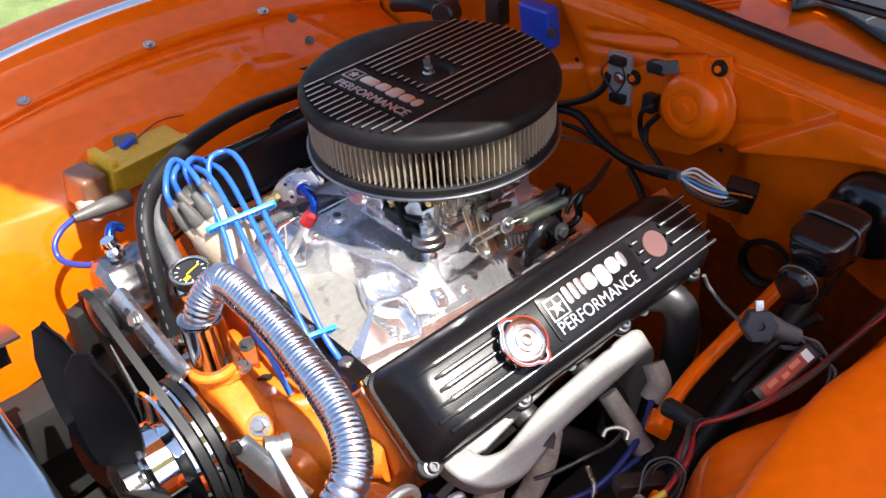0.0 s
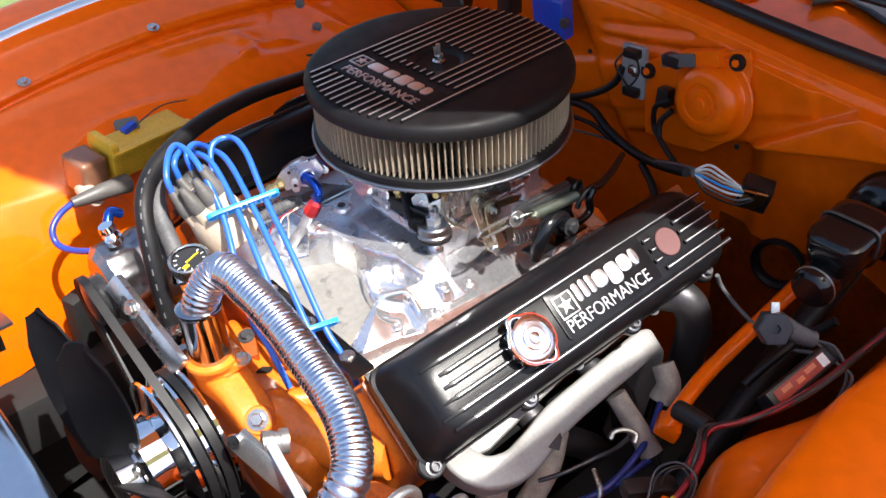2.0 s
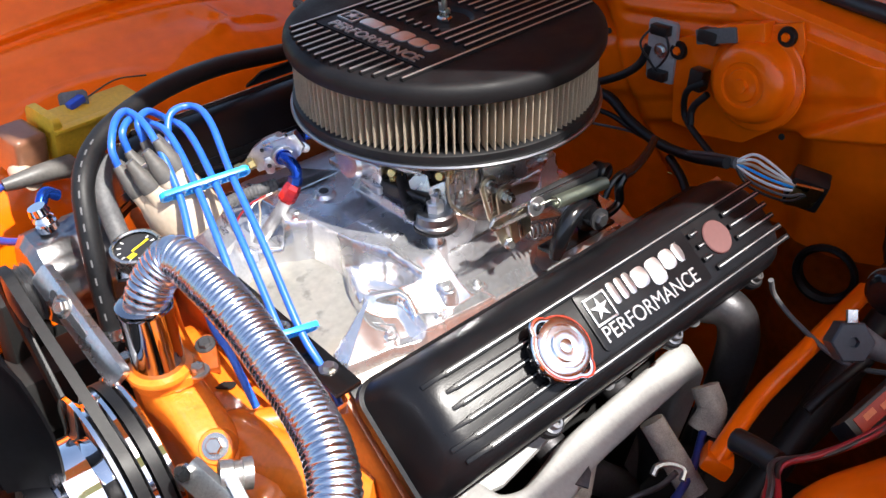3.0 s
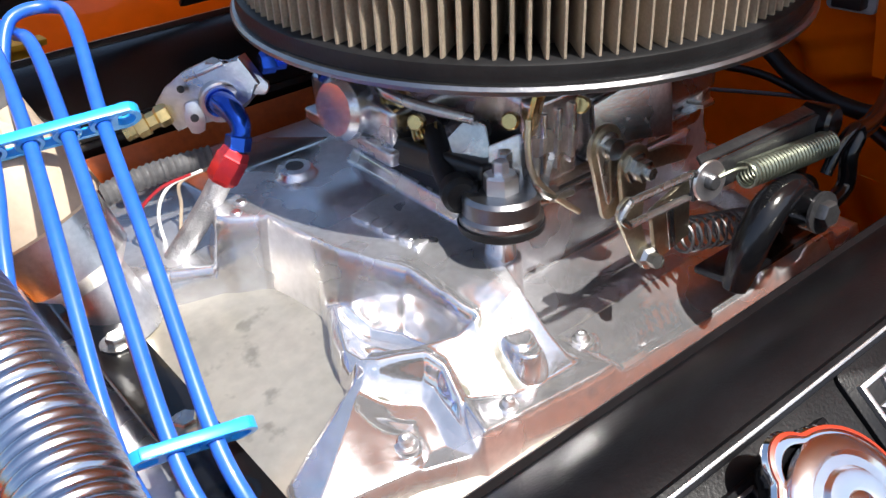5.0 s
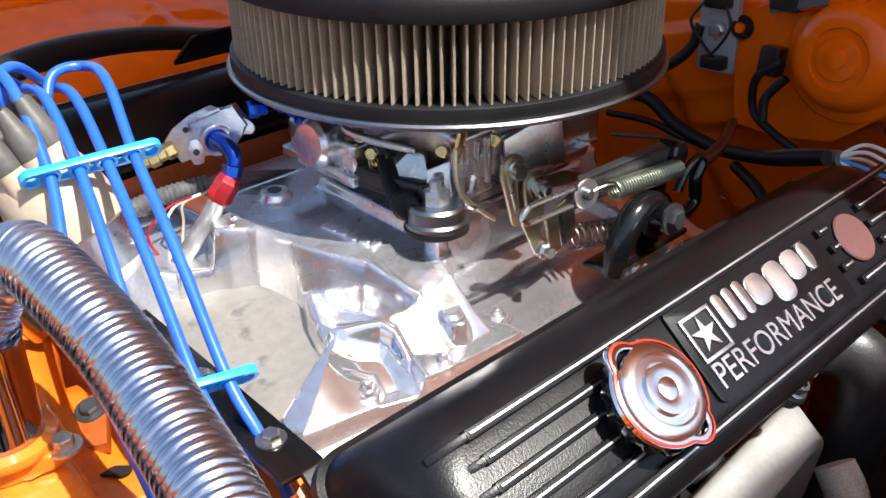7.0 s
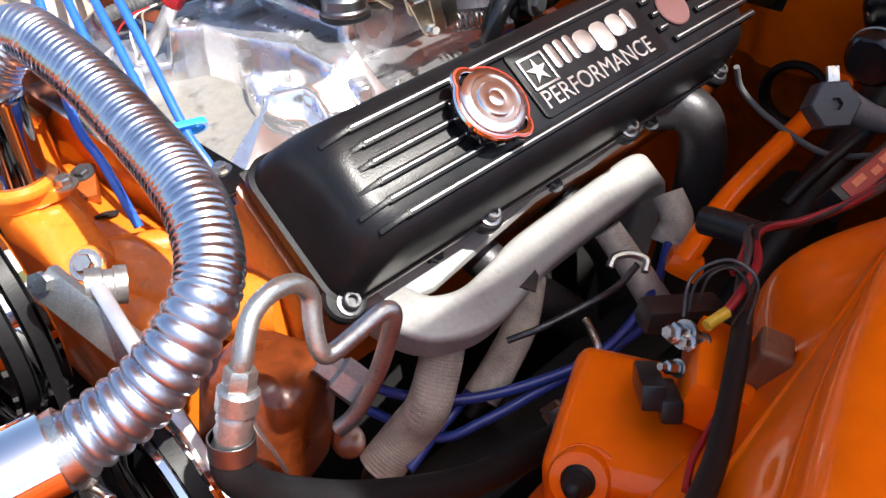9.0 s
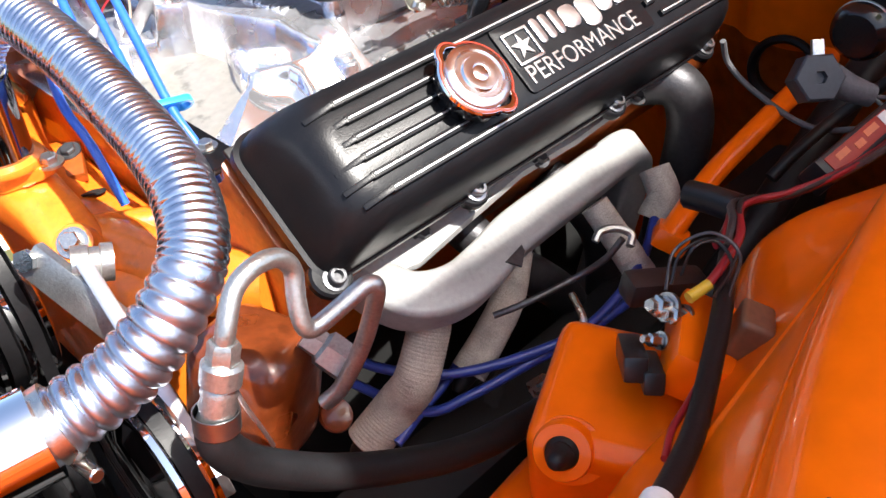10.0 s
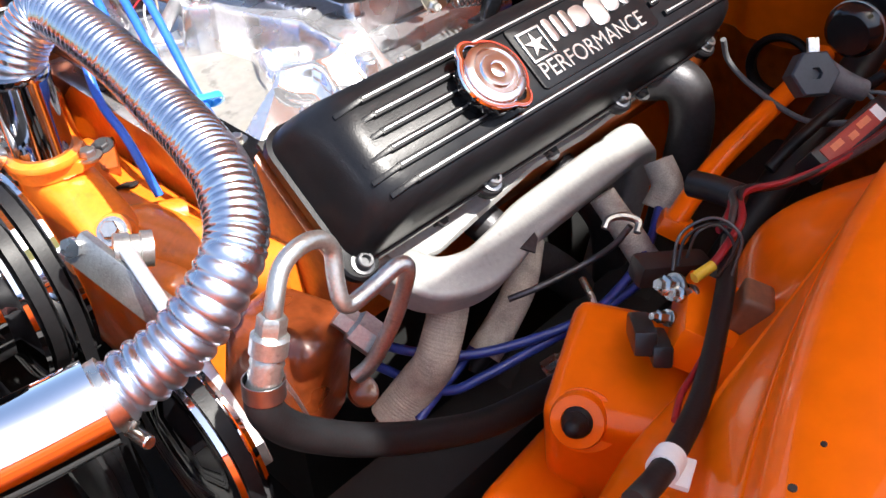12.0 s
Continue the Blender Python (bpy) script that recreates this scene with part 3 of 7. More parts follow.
# timing cover and water pump housing
pump = thing("water_pump", (-0.4, -0.05, 0.6), "orange painted water pump housing on the engine front", "water pump")
bm = bmesh.new()
add_box(bm, (0.1, 0.3, 0.2), pose(-0.36, -0.04, 0.74), 0.03, 3)
add_tube(bm, [(-0.36, -0.06, 0.80), (-0.37, -0.1, 0.83), (-0.345, -0.19, 0.828), (-0.31, -0.25, 0.835)], 0.029, 20)
add_tube(bm, [(-0.36, -0.03, 0.80), (-0.375, 0.06, 0.845), (-0.34, 0.18, 0.85)], 0.034, 16)
part("housing", bm, ENGINE, pump)
part("boss", tube([(-0.39, -0.074, 0.838), (-0.365, -0.088, 0.838), (-0.33, -0.105, 0.836)], 0.0155, 20, 4), ENGINE, pump)
part("boss_screw", lathe([(0, 0), (0.011, 0), (0.011, 0.003), (0.0085, 0.0035), (0.0085, 0.01), (0, 0.01)], aim((-0.393, -0.072, 0.842), (-0.85, 0.45, 0.25)), 24, hexagon), DARK_STEEL, pump)
part("lug", plate([(-0.026, -0.013), (0.022, -0.011), (0.026, 0.0), (0.02, 0.012), (-0.024, 0.013)], 0.012, Matrix.Translation((-0.34, 0.02, 0.845)) @ pose(0, 0, 0, -8, -10, 62), 0.003), HEAD_PAINT, pump, "dark brown-orange casting lug")
part("lug_screw", bolt((-0.338, 0.027, 0.859), (-0.2, -0.15, 1), 0.0075, 0.006), DARK_STEEL, pump)
part("slot", plate(rounded(0.042, 0.013, 0.006), 0.002, Matrix.Translation((-0.352, -0.02, 0.8385)) @ pose(0, 0, 0, -12, -14, -58)), UNDER, pump, "dark slot in the casting")
def loft(bm, sections):
    """Rings of equal count joined into one closed body."""
    rings = [[bm.verts.new(q) for q in ring] for ring in sections]
    for a, b in zip(rings, rings[1:]):
        for k in range(len(a)):
            j = (k + 1) % len(a)
            bm.faces.new((a[k], a[j], b[j], b[k]))
    bm.faces.new(rings[0][::-1])
    bm.faces.new(rings[-1])
    return bm


# gooseneck under the water neck: eared flange, then a squared arm that falls forwards to its bolt boss
bm = bmesh.new()
ear = [((0.0315 + 0.013 * max(0.0, abs(math.cos(a)) - 0.8) / 0.2) * math.cos(a), 0.0315 * math.sin(a)) for a in grid(0, 2 * math.pi, 48)[:-1]]
add_plate(bm, ear, 0.011, pose(-0.405, -0.018, 0.889, 4, -3, -52), 0.0025)
arm_line = [((-0.404, -0.012, 0.868), 0.056, 0.05), ((-0.402, -0.04, 0.868), 0.054, 0.05), ((-0.4, -0.07, 0.86), 0.05, 0.044), ((-0.4, -0.095, 0.851), 0.05, 0.04), ((-0.401, -0.118, 0.843), 0.046, 0.036), ((-0.402, -0.13, 0.838), 0.034, 0.026)]
loft(bm, [[Vector(c) + Vector((x, 0.35 * y, y)) for x, y in rounded(w, h, min(w, h) * 0.32, 5)] for c, w, h in arm_line])
add_lathe(bm, [(0, -0.02), (0.016, -0.02), (0.0185, -0.015), (0.0185, 0.004), (0.0165, 0.008), (0, 0.008)], aim((-0.404, -0.114, 0.858), (-0.45, -0.5, 0.75)), 28)
part("thermostat_housing", bm, ENGINE, pump)
for at in ((-0.4285, 0.0125, 0.901), (-0.381, -0.049, 0.899)):
    part("bolt", bolt(at, (0, 0, 1), 0.0075, 0.008), STEEL, pump)
part("bolt", bolt((-0.4075, -0.118, 0.865), (-0.45, -0.5, 0.75), 0.0085, 0.009), STEEL, pump)
part("bolt", bolt((-0.315, -0.165, 0.885), (-0.2, -0.2, 1), 0.007, 0.008), STEEL, pump)


# valve covers: tilted frame, v outwards and down, n off the face
def cover_frame(sy):
    a = radians(38)
    v = Vector((0, sy * math.cos(a), -math.sin(a)))
    n = Vector((0, sy * math.sin(a), math.cos(a)))
    m = Matrix((Vector((1, 0, 0)), v, n)).transposed().to_4x4()
    m.translation = Vector((-0.03, sy * 0.312, 0.877))
    return m


def make_cover(sy, label):
    m = cover_frame(sy)
    ob = thing("valve_cover", (-0.03, sy * 0.29, 0.9), label, "valve cover", "valve covers")
    # body: rounded shell lofted from the rail to the face
    bm = bmesh.new()
    levels = [(0.0, 0.0, 0.0, 0.022), (0.01, 0.0, 0.0, 0.022), (0.0115, 0.006, 0.004, 0.02), (0.028, 0.011, 0.006, 0.02), (0.048, 0.02, 0.011, 0.024), (0.063, 0.03, 0.017, 0.03), (0.0725, 0.044, 0.026, 0.034), (0.0775, 0.062, 0.038, 0.03)]
    rings = []
    for h, i_l, i_w, r in levels:
        x0, x1, y0, y1 = -0.287 + i_l * 0.62, 0.229 - i_l * 0.3, -0.118 + i_w * 0.86, 0.013 - i_w * 0.62
        rings.append([bm.verts.new(m @ Vector((x + (x0 + x1) / 2, y + (y0 + y1) / 2, h))) for x, y in rounded(x1 - x0, y1 - y0, r, 6)])
    for a, b in zip(rings, rings[1:]):
        for k in range(len(a)):
            j = (k + 1) % len(a)
            bm.faces.new((a[k], a[j], b[j], b[k]))
    bm.faces.new(rings[-1])
    bm.faces.new(rings[0][::-1])
    shell = part("shell", bm, BLACK_CRINKLE, ob, sharp=50)
    face = 0.0775
    vs = [-0.0125, -0.027, -0.0413, -0.0556, -0.07, -0.0843]
    for k, v in enumerate(vs):
        runs = [(-0.236, 0.216)] if k in (0, 5) else [(-0.246 + 0.003 * k, -0.098), (0.1, 0.216)] if k == 1 else [(-0.246 + 0.003 * k, -0.098), (0.09 + 0.003 * (k % 2), 0.104), (0.148, 0.216)]
        for a, b in runs:
            part("cooling_fin", box((b - a, 0.006, 0.009), m @ pose((a + b) / 2, v, face), 0.0012), BLACK_CRINKLE, ob)
            part("fin_edge", box((b - a - 0.004, 0.0014, 0.0012), m @ pose((a + b) / 2, v, face + 0.0049), 0.0003), FIN_METAL, ob, "bare metal fin edge")
            if a < -0.2:
                part("fin_tip", box((0.024, 0.0045, 0.006), m @ pose(a - 0.0095, v, face - 0.0035, 0, -26, 0), 0.001), BLACK_CRINKLE, ob)
    # raised badge: panel with rounded square emblem, lettering
    t = m @ Matrix.Diagonal((1, -1, 1, 1)) if sy < 0 else m @ pose(0, -0.104, 0, 0, 0, 180)
    part("badge_panel", plate(rounded(0.166, 0.062, 0.005), 0.0025, t @ pose(0.004, 0.0515, face), 0.0006), BLACK_CRINKLE, ob)
    frame_bm = bmesh.new()
    for dx, dy, sx, sw in ((0, 0.0135, 0.029, 0.0022), (0, -0.0135, 0.029, 0.0022), (0.0135, 0, 0.0022, 0.029), (-0.0135, 0, 0.0022, 0.029)):
        add_box(frame_bm, (sx, sw, 0.003), t @ pose(-0.0585 + dx, 0.0585 + dy, face + 0.0035), 0.0004)
    part("emblem_frame", frame_bm, MACHINED, ob, "bare metal emblem frame")
    star = [(0.012 * (1 if k % 2 == 0 else 0.36) * math.cos(radians(90 + 36 * k)), 0.012 * (1 if k % 2 == 0 else 0.36) * math.sin(radians(90 + 36 * k))) for k in range(10)]
    part("emblem", plate(star, 0.002, t @ pose(-0.0585, 0.0585, face + 0.0025)), MACHINED, ob, "bare metal emblem")
    x = -0.04
    for w, h, dy in ((0.033, 0.023, 0), (0.022, 0.021, -0.001), (0.022, 0.028, -0.0045), (0.021, 0.021, -0.001), (0.013, 0.021, -0.001)):
        if w > 0.03:
            for q in (-0.0115, 0, 0.0115):
                part("nameplate_bar", plate(rounded(0.0085, h, 0.0035), 0.002, t @ pose(x + w / 2 + q, 0.0635 + dy, face + 0.0025), 0.0005), MACHINED, ob, "bare metal nameplate bar")
        else:
            part("nameplate_bar", plate(rounded(w - 0.0015, h, 0.007), 0.002, t @ pose(x + w / 2, 0.0635 + dy, face + 0.0025), 0.0005), MACHINED, ob, "bare metal nameplate bar")
        x += w
    lettering("word", "PERFORMANCE", 0.0225, t @ pose(-0.001, 0.0335, face + 0.003), MACHINED, ob, 0.001, 0.92)
    for bx in (-0.276, -0.128, 0.06, 0.212):
        part("bolt", lathe([(0, 0), (0.0115, 0), (0.0115, 0.003), (0.008, 0.0035), (0.008, 0.0105), (0.007, 0.0115), (0.0045, 0.0115), (0.0045, 0.006), (0, 0.006)],
                           m @ pose(bx, 0.01, 0.009) @ Matrix.Diagonal((0.85, 0.85, 0.9, 1)), 20), DARK_STEEL if bx < -0.2 else DULL_STEEL, ob, "socket head bolt")
        part("bolt_ear", lathe(disc(0.017, 0.01, 0.002), m @ pose(bx, 0.006, 0.0), 20), BLACK_CRINKLE, ob)
    part("breather_hole", lathe(disc(0.019, 0.003), m @ pose(0.126, -0.054, face), 28), DULL_RED, ob, "flat round plug, dull pinkish red")
    part("gasket", box((0.508, 0.128, 0.006), m @ pose(-0.0295, -0.053, -0.003), 0.002), RUBBER, ob)
    return ob


near_cover = make_cover(-1, "black crinkle-finish finned valve cover with bare metal lettering")
make_cover(1, "black crinkle-finish valve cover shaded beside the air cleaner")

# oil filler cap on the near cover
m = cover_frame(-1)
cap = thing("oil_filler_cap", m @ Vector((-0.133, -0.048, 0.077)), "chrome radiator-style oil filler cap on the valve cover", "filler cap")
cm = m @ pose(-0.133, -0.048, 0.0775) @ Matrix.Diagonal((0.85, 0.85, 0.92, 1))
part("neck", lathe([(0.0, 0), (0.03, 0), (0.031, 0.002), (0.031, 0.014), (0.028, 0.015), (0, 0.015)], cm, 40), BLACK_SATIN, cap)
teeth = lambda a: 1 + 0.025 * math.copysign(1, math.sin(14 * a))
part("grip_ring", lathe([(0, 0.013), (0.035, 0.013), (0.036, 0.015), (0.036, 0.021), (0.035, 0.022), (0, 0.022)], cm, 84, teeth), BLACK_SATIN, cap)
ears = lambda a: 1 + 0.2 * max(0.0, abs(math.cos(a - radians(70))) - 0.93) / 0.07
part("rim", lathe([(0.0, 0.021), (0.0345, 0.021), (0.036, 0.022), (0.0365, 0.0235), (0.0355, 0.0255), (0.031, 0.0265), (0.03, 0.0262)], cm, 96, ears), CHROME, cap)
part("printed_ring", lathe([(0.0336, 0.0267), (0.0336, 0.0271), (0.0352, 0.0265), (0.0352, 0.026)], cm, 96, ears), RED_LABEL, cap, "red printed warning ring")
part("dome", lathe([(0.0318, 0.026), (0.0312, 0.0285), (0.028, 0.0308), (0.024, 0.0314), (0.0222, 0.03), (0.018, 0.0302), (0.0162, 0.0322), (0.009, 0.033), (0.0075, 0.0325), (0.006, 0.0332), (0, 0.0334)], cm, 48), SPUN, cap)

# ---------------------------------------------------------------- air cleaner
air = thing("air_cleaner", (0, 0, 1.055), "round black air cleaner with ribbed lid and pleated filter", "air cleaner")
part("base", lathe([(0.06, 1.04), (0.075, 1.052), (0.1, 1.058), (0.165, 1.058), (0.1755, 1.0595), (0.1785, 1.061), (0.1788, 1.0632), (0.1775, 1.065), (0.174, 1.0655), (0.17, 1.065), (0.1, 1.066), (0.06, 1.05)], seg=96),
     DULL_STEEL, air, "grey steel base pan with rolled rim")
part("lower_seal", lathe([(0.15, 1.064), (0.1745, 1.064), (0.1757, 1.067), (0.175, 1.0745), (0.173, 1.0758), (0.15, 1.076)], seg=96), RUBBER, air)
bm = bmesh.new()
N = 130
prof = []
for k in range(N):
    a0 = 2 * math.pi * k / N
    step = 2 * math.pi / N
    for f, r in ((0.0, 0.128), (0.2, 0.13), (0.36, 0.1692), (0.43, 0.1715), (0.57, 0.1715), (0.64, 0.1692), (0.8, 0.13)):
        prof.append((r, a0 + f * step))
lo = [bm.verts.new((r * math.cos(a), r * math.sin(a), 1.0735)) for r, a in prof]
hi = [bm.verts.new((r * math.cos(a), r * math.sin(a), 1.137)) for r, a in prof]
for k in range(len(lo)):
    j = (k + 1) % len(lo)
    bm.faces.new((lo[k], lo[j], hi[j], hi[k]))
part("filter_element", bm, FILTER, air, "tan pleated gauze filter", sharp=20)
part("upper_seal", lathe([(0.15, 1.131), (0.1735, 1.131), (0.1745, 1.1335), (0.1735, 1.139), (0.15, 1.14)], seg=96), RUBBER, air)
lid = part("lid", lathe([(0.1735, 1.1305), (0.1775, 1.131), (0.1785, 1.134), (0.1785, 1.142), (0.1765, 1.1475), (0.172, 1.151), (0.166, 1.152), (0.034, 1.152), (0.031, 1.1505), (0.028, 1.147), (0, 1.147)], seg=128),
           LID_BLACK, air, "black crinkle-finish lid")
rot = pose(0, 0, 0, 0, 0, 1.5)
for k in range(15):
    y = 0.092 - k * 0.0131
    half = math.sqrt(0.1705 ** 2 - y * y) - 0.002
    runs = [(-half, half)]
    if k not in (0, 14):
        left_end = -0.115
        if abs(y) < 0.034:
            runs = [(-half, left_end), (0.036, half)] if k % 2 else [(-half, left_end), (0.033, half)]
            runs.append((-0.045, -0.032))
        else:
            runs = [(-half, left_end), (-0.05 + 0.1 * max(0, abs(y) - 0.04), half)]
    for a, b in runs:
        part("lid_rib", box((b - a, 0.0052, 0.004), rot @ pose((a + b) / 2, y, 1.1525), 0.0008), LID_BLACK, lid)
        part("rib_edge", box((b - a - 0.003, 0.0019, 0.001), rot @ pose((a + b) / 2, y, 1.1549), 0.0003), MACHINED, lid, "bare metal rib edge")
rot_t = rot @ pose(-0.077, 0.0, 1.1545, 0, 0, -90)
part("badge_panel", plate(rounded(0.178, 0.05, 0.004), 0.0016, rot @ pose(-0.086, 0.0, 1.152, 0, 0, -90), 0.0004), LID_BLACK, lid)
bm = bmesh.new()
for dx, dy, sx, sy in ((0, 0.011, 0.026, 0.0018), (0, -0.011, 0.026, 0.0018), (0.012, 0, 0.0018, 0.022), (-0.012, 0, 0.0018, 0.022)):
    add_box(bm, (sx, sy, 0.002), rot_t @ pose(-0.068 + dx, 0.003 + dy, 0), 0.0003)
part("emblem_frame", bm, MACHINED, lid)
part("emblem", plate([(0.009 * (1 if k % 2 == 0 else 0.4) * math.cos(radians(90 + 36 * k)), 0.009 * (1 if k % 2 == 0 else 0.4) * math.sin(radians(90 + 36 * k))) for k in range(10)], 0.0016, rot_t @ pose(-0.068, 0.003, -0.0006)), MACHINED, lid)
x = -0.05
for w, h in ((0.029, 0.017), (0.02, 0.017), (0.021, 0.022), (0.02, 0.017), (0.013, 0.017)):
    part("nameplate_bar", plate(rounded(w, h, 0.005), 0.0016, rot_t @ pose(x + w / 2, 0.004, -0.0006), 0.0004), MACHINED, lid)
    x += w + 0.003
lettering("word", "PERFORMANCE", 0.0205, rot_t @ pose(0.0, -0.024, 0.0002), MACHINED, lid, 0.0008, 1.0)
part("stud", tube([(0, 0, 1.145), (0, 0, 1.1735)], 0.0032, 10, 0), STEEL, air)
bm = bmesh.new()
add_lathe(bm, [(0, 1.148), (0.0085, 1.148), (0.0085, 1.151), (0.006, 1.153), (0.0055, 1.158), (0, 1.158)], seg=18)
for s in (-1, 1):
    add_plate(bm, [(0.003 * s, 0), (0.012 * s, 0.003), (0.0135 * s, 0.012), (0.009 * s, 0.013), (0.004 * s, 0.006)], 0.0024, pose(0, 0, 1.152, 0, 0, 75) @ pose(0, 0.0012, 0, 90, 0, 0), 0.0006)
part("wing_nut", bm, STEEL, air)


# ---------------------------------------------------------------- intake manifold
def steps(a, b, x):
    t = np.clip((x - a) / (b - a), 0.0, 1.0)
    return t * t * (3 - 2 * t)


def bump_at(d, w):
    return np.exp(-(d / w) ** 2)


def line_dist(X, Y, line):
    best = np.full(X.shape, 9.0)
    for (ax, ay), (bx, by) in zip(line, line[1:]):
        dx, dy = bx - ax, by - ay
        t = np.clip(((X - ax) * dx + (Y - ay) * dy) / (dx * dx + dy * dy), 0, 1)
        best = np.minimum(best, np.hypot(X - ax - t * dx, Y - ay - t * dy))
    return best


def signed(X, Y, poly):
    """Distance to a polygon's edge, positive inside it."""
    c = np.zeros(X.shape, bool)
    for (ax, ay), (bx, by) in zip(poly, poly[1:] + poly[:1]):
        if ay != by:
            c ^= ((ay > Y) != (by > Y)) & (X < (bx - ax) * (Y - ay) / (by - ay) + ax)
    d = line_dist(X, Y, poly + poly[:1])
    return np.where(c, d, -d)


def flat(points):
    return [(q[0], q[1]) for q in points]


# outlines of the casting: foot on the valley, upper skin with its tongue, bowl beside it, front runner
EDGE = [(-0.187, 0.021), (-0.184, -0.004), (-0.177, -0.041), (-0.167, -0.063), (-0.158, -0.079), (-0.154, -0.097), (-0.15, -0.113), (-0.146, -0.122)]
ARC = [(-0.206, -0.098), (-0.198, -0.106), (-0.188, -0.112), (-0.178, -0.119), (-0.174, -0.128), (-0.175, -0.142), (-0.18, -0.159), (-0.184, -0.175)]
FOOT = [(-0.24, 0.058), (-0.212, 0.043), (-0.204, 0.037), (-0.19, 0.026), (-0.183, 0.003), (-0.183, -0.024), (-0.187, -0.038), (-0.2, -0.062), (-0.207, -0.082), (-0.21, -0.098),
        (-0.266, -0.117), (-0.272, -0.13), (-0.264, -0.146), (-0.225, -0.158), (-0.2, -0.17), (-0.18, -0.18), (0.15, -0.186), (0.15, 0.2), (-0.27, 0.2), (-0.27, 0.1)]
TOP = [(-0.2, 0.07), (-0.21, 0.045), (-0.205, 0.036)] + EDGE + [(-0.158, -0.12), (-0.18, -0.109), (-0.196, -0.097)] + ARC + [(-0.184, -0.22), (-0.1, -0.22), (-0.103, -0.172), (-0.109, -0.156),
       (-0.113, -0.144), (-0.116, -0.128), (-0.113, -0.112), (-0.105, -0.09), (-0.09, -0.07), (0.13, -0.06), (0.13, 0.075), (-0.09, 0.085), (-0.12, 0.21), (-0.18, 0.21), (-0.165, 0.09)]
BOWL = [(-0.185, -0.045), (-0.167, -0.058), (-0.156, -0.083), (-0.145, -0.119), (-0.157, -0.121), (-0.18, -0.11), (-0.197, -0.098), (-0.201, -0.08)]
RUNNER = [(-0.212, -0.096)] + ARC[1:] + [(-0.184, -0.2), (-0.3, -0.2), (-0.275, -0.12)]


def manifold_heights(X, Y):
    base = 0.921 - 0.1 * np.maximum(0, -Y - 0.06)
    skin = np.interp(-Y, [-0.2, -0.09, 0.05, 0.075, 0.09, 0.105, 0.12, 0.132, 0.145, 0.157, 0.17, 0.205], [0.925, 0.955, 0.956, 0.9545, 0.952, 0.9475, 0.94, 0.932, 0.921, 0.911, 0.9, 0.875])
    crown = np.interp(-Y, [0.05, 0.09, 0.115, 0.128, 0.144, 0.157, 0.17, 0.205], [0.956, 0.956, 0.954, 0.949, 0.93, 0.915, 0.9, 0.875])
    skin = np.where(Y < -0.05, skin + (np.maximum(crown, skin) - skin) * steps(-0.152, -0.118, X), skin)
    tongue = np.maximum(0, -0.148 - X) * steps(0.08, 0.1, -Y)
    skin = np.maximum(skin - 0.42 * tongue, 0.0)
    # bowl between the upper skin and the front runner, with a low cross rib
    bowl = signed(X, Y, BOWL)
    Z = base + 0.004 * bump_at(bowl, 0.004) - 0.011 * steps(-0.001, 0.016, bowl)
    Z = Z + 0.005 * bump_at(line_dist(X, Y, [(-0.192, -0.062), (-0.172, -0.09), (-0.15, -0.118)]), 0.006) * steps(0.0, 0.006, bowl)
    # front runner: a plane that falls to the valley and the cylinder head, hollowed under its arched crest
    run = steps(-0.004, 0.001, signed(X, Y, RUNNER))
    fall = np.minimum(0.923 + 0.47 * (X + 0.206) - 0.02 * (Y + 0.098), 0.923 + 0.12 * (X + 0.206) + 0.5 * (Y + 0.104))
    arc = line_dist(X, Y, ARC)
    hollow = steps(0.004, 0.014, arc) * (1 - steps(0.02, 0.034, arc)) * steps(-0.224, -0.2, X)
    Z = Z * (1 - run) + (fall - 0.005 * hollow) * run
    # upper skin with a rolled edge
    s = signed(X, Y, TOP)
    up = steps(-0.0062, 0.0022, s)
    Z = Z * (1 - up) + np.maximum(skin, Z) * up
    Z = Z + 0.0024 * bump_at(line_dist(X, Y, EDGE), 0.004) + 0.0036 * bump_at(arc, 0.0034)
    # lower floor behind the front runners, falling to the head
    rear = steps(-0.108, -0.096, X + 0.35 * np.minimum(0, Y + 0.13)) * steps(0.06, 0.078, -Y)
    floor = np.interp(-Y, [0.05, 0.085, 0.15, 0.17, 0.205], [0.945, 0.934, 0.909, 0.902, 0.885])
    Z = np.where(rear > 0, np.minimum(Z, Z * (1 - rear) + floor * rear), Z)
    # flange along the head: a flat lip, then the drop
    lip = np.interp(X, [-0.285, -0.264, -0.212, -0.18, -0.1, 0.15], [-0.128, -0.143, -0.154, -0.166, -0.173, -0.179])
    Z = np.where(Y < lip + 0.012, np.maximum(Z, 0.8965 + 0.02 * (X + 0.2)), Z)
    Z = Z - 0.03 * (1 - steps(-0.005, 0.0, Y - lip))
    # pedestal of the carburettor pad
    pad = np.maximum(np.abs(X + 0.014) - 0.092, np.abs(Y + 0.02) - 0.068)
    ped = 1 - steps(-0.002, 0.003, pad)
    Z = Z * (1 - ped) + 0.966 * ped
    d = np.abs(X - 0.1)
    Z = Z + 0.014 * (1 - steps(0.014, 0.022, d)) * steps(0.06, 0.085, -Y) * (1 - 0.5 * np.clip((-Y - 0.07) / 0.13, 0, 1))
    # bosses
    for bx, by, h, rad in MANIFOLD_BOSSES:
        f = 1 - steps(rad - 0.0016, rad + 0.002, np.hypot(X - bx, Y - by))
        Z = Z * (1 - f) + np.maximum(Z, h) * f
    edge = signed(X, Y, FOOT)
    return Z - 0.03 * (1 - steps(-0.004, 0.0012, edge)) - 0.0014 * (1 - steps(0.0, 0.004, edge))


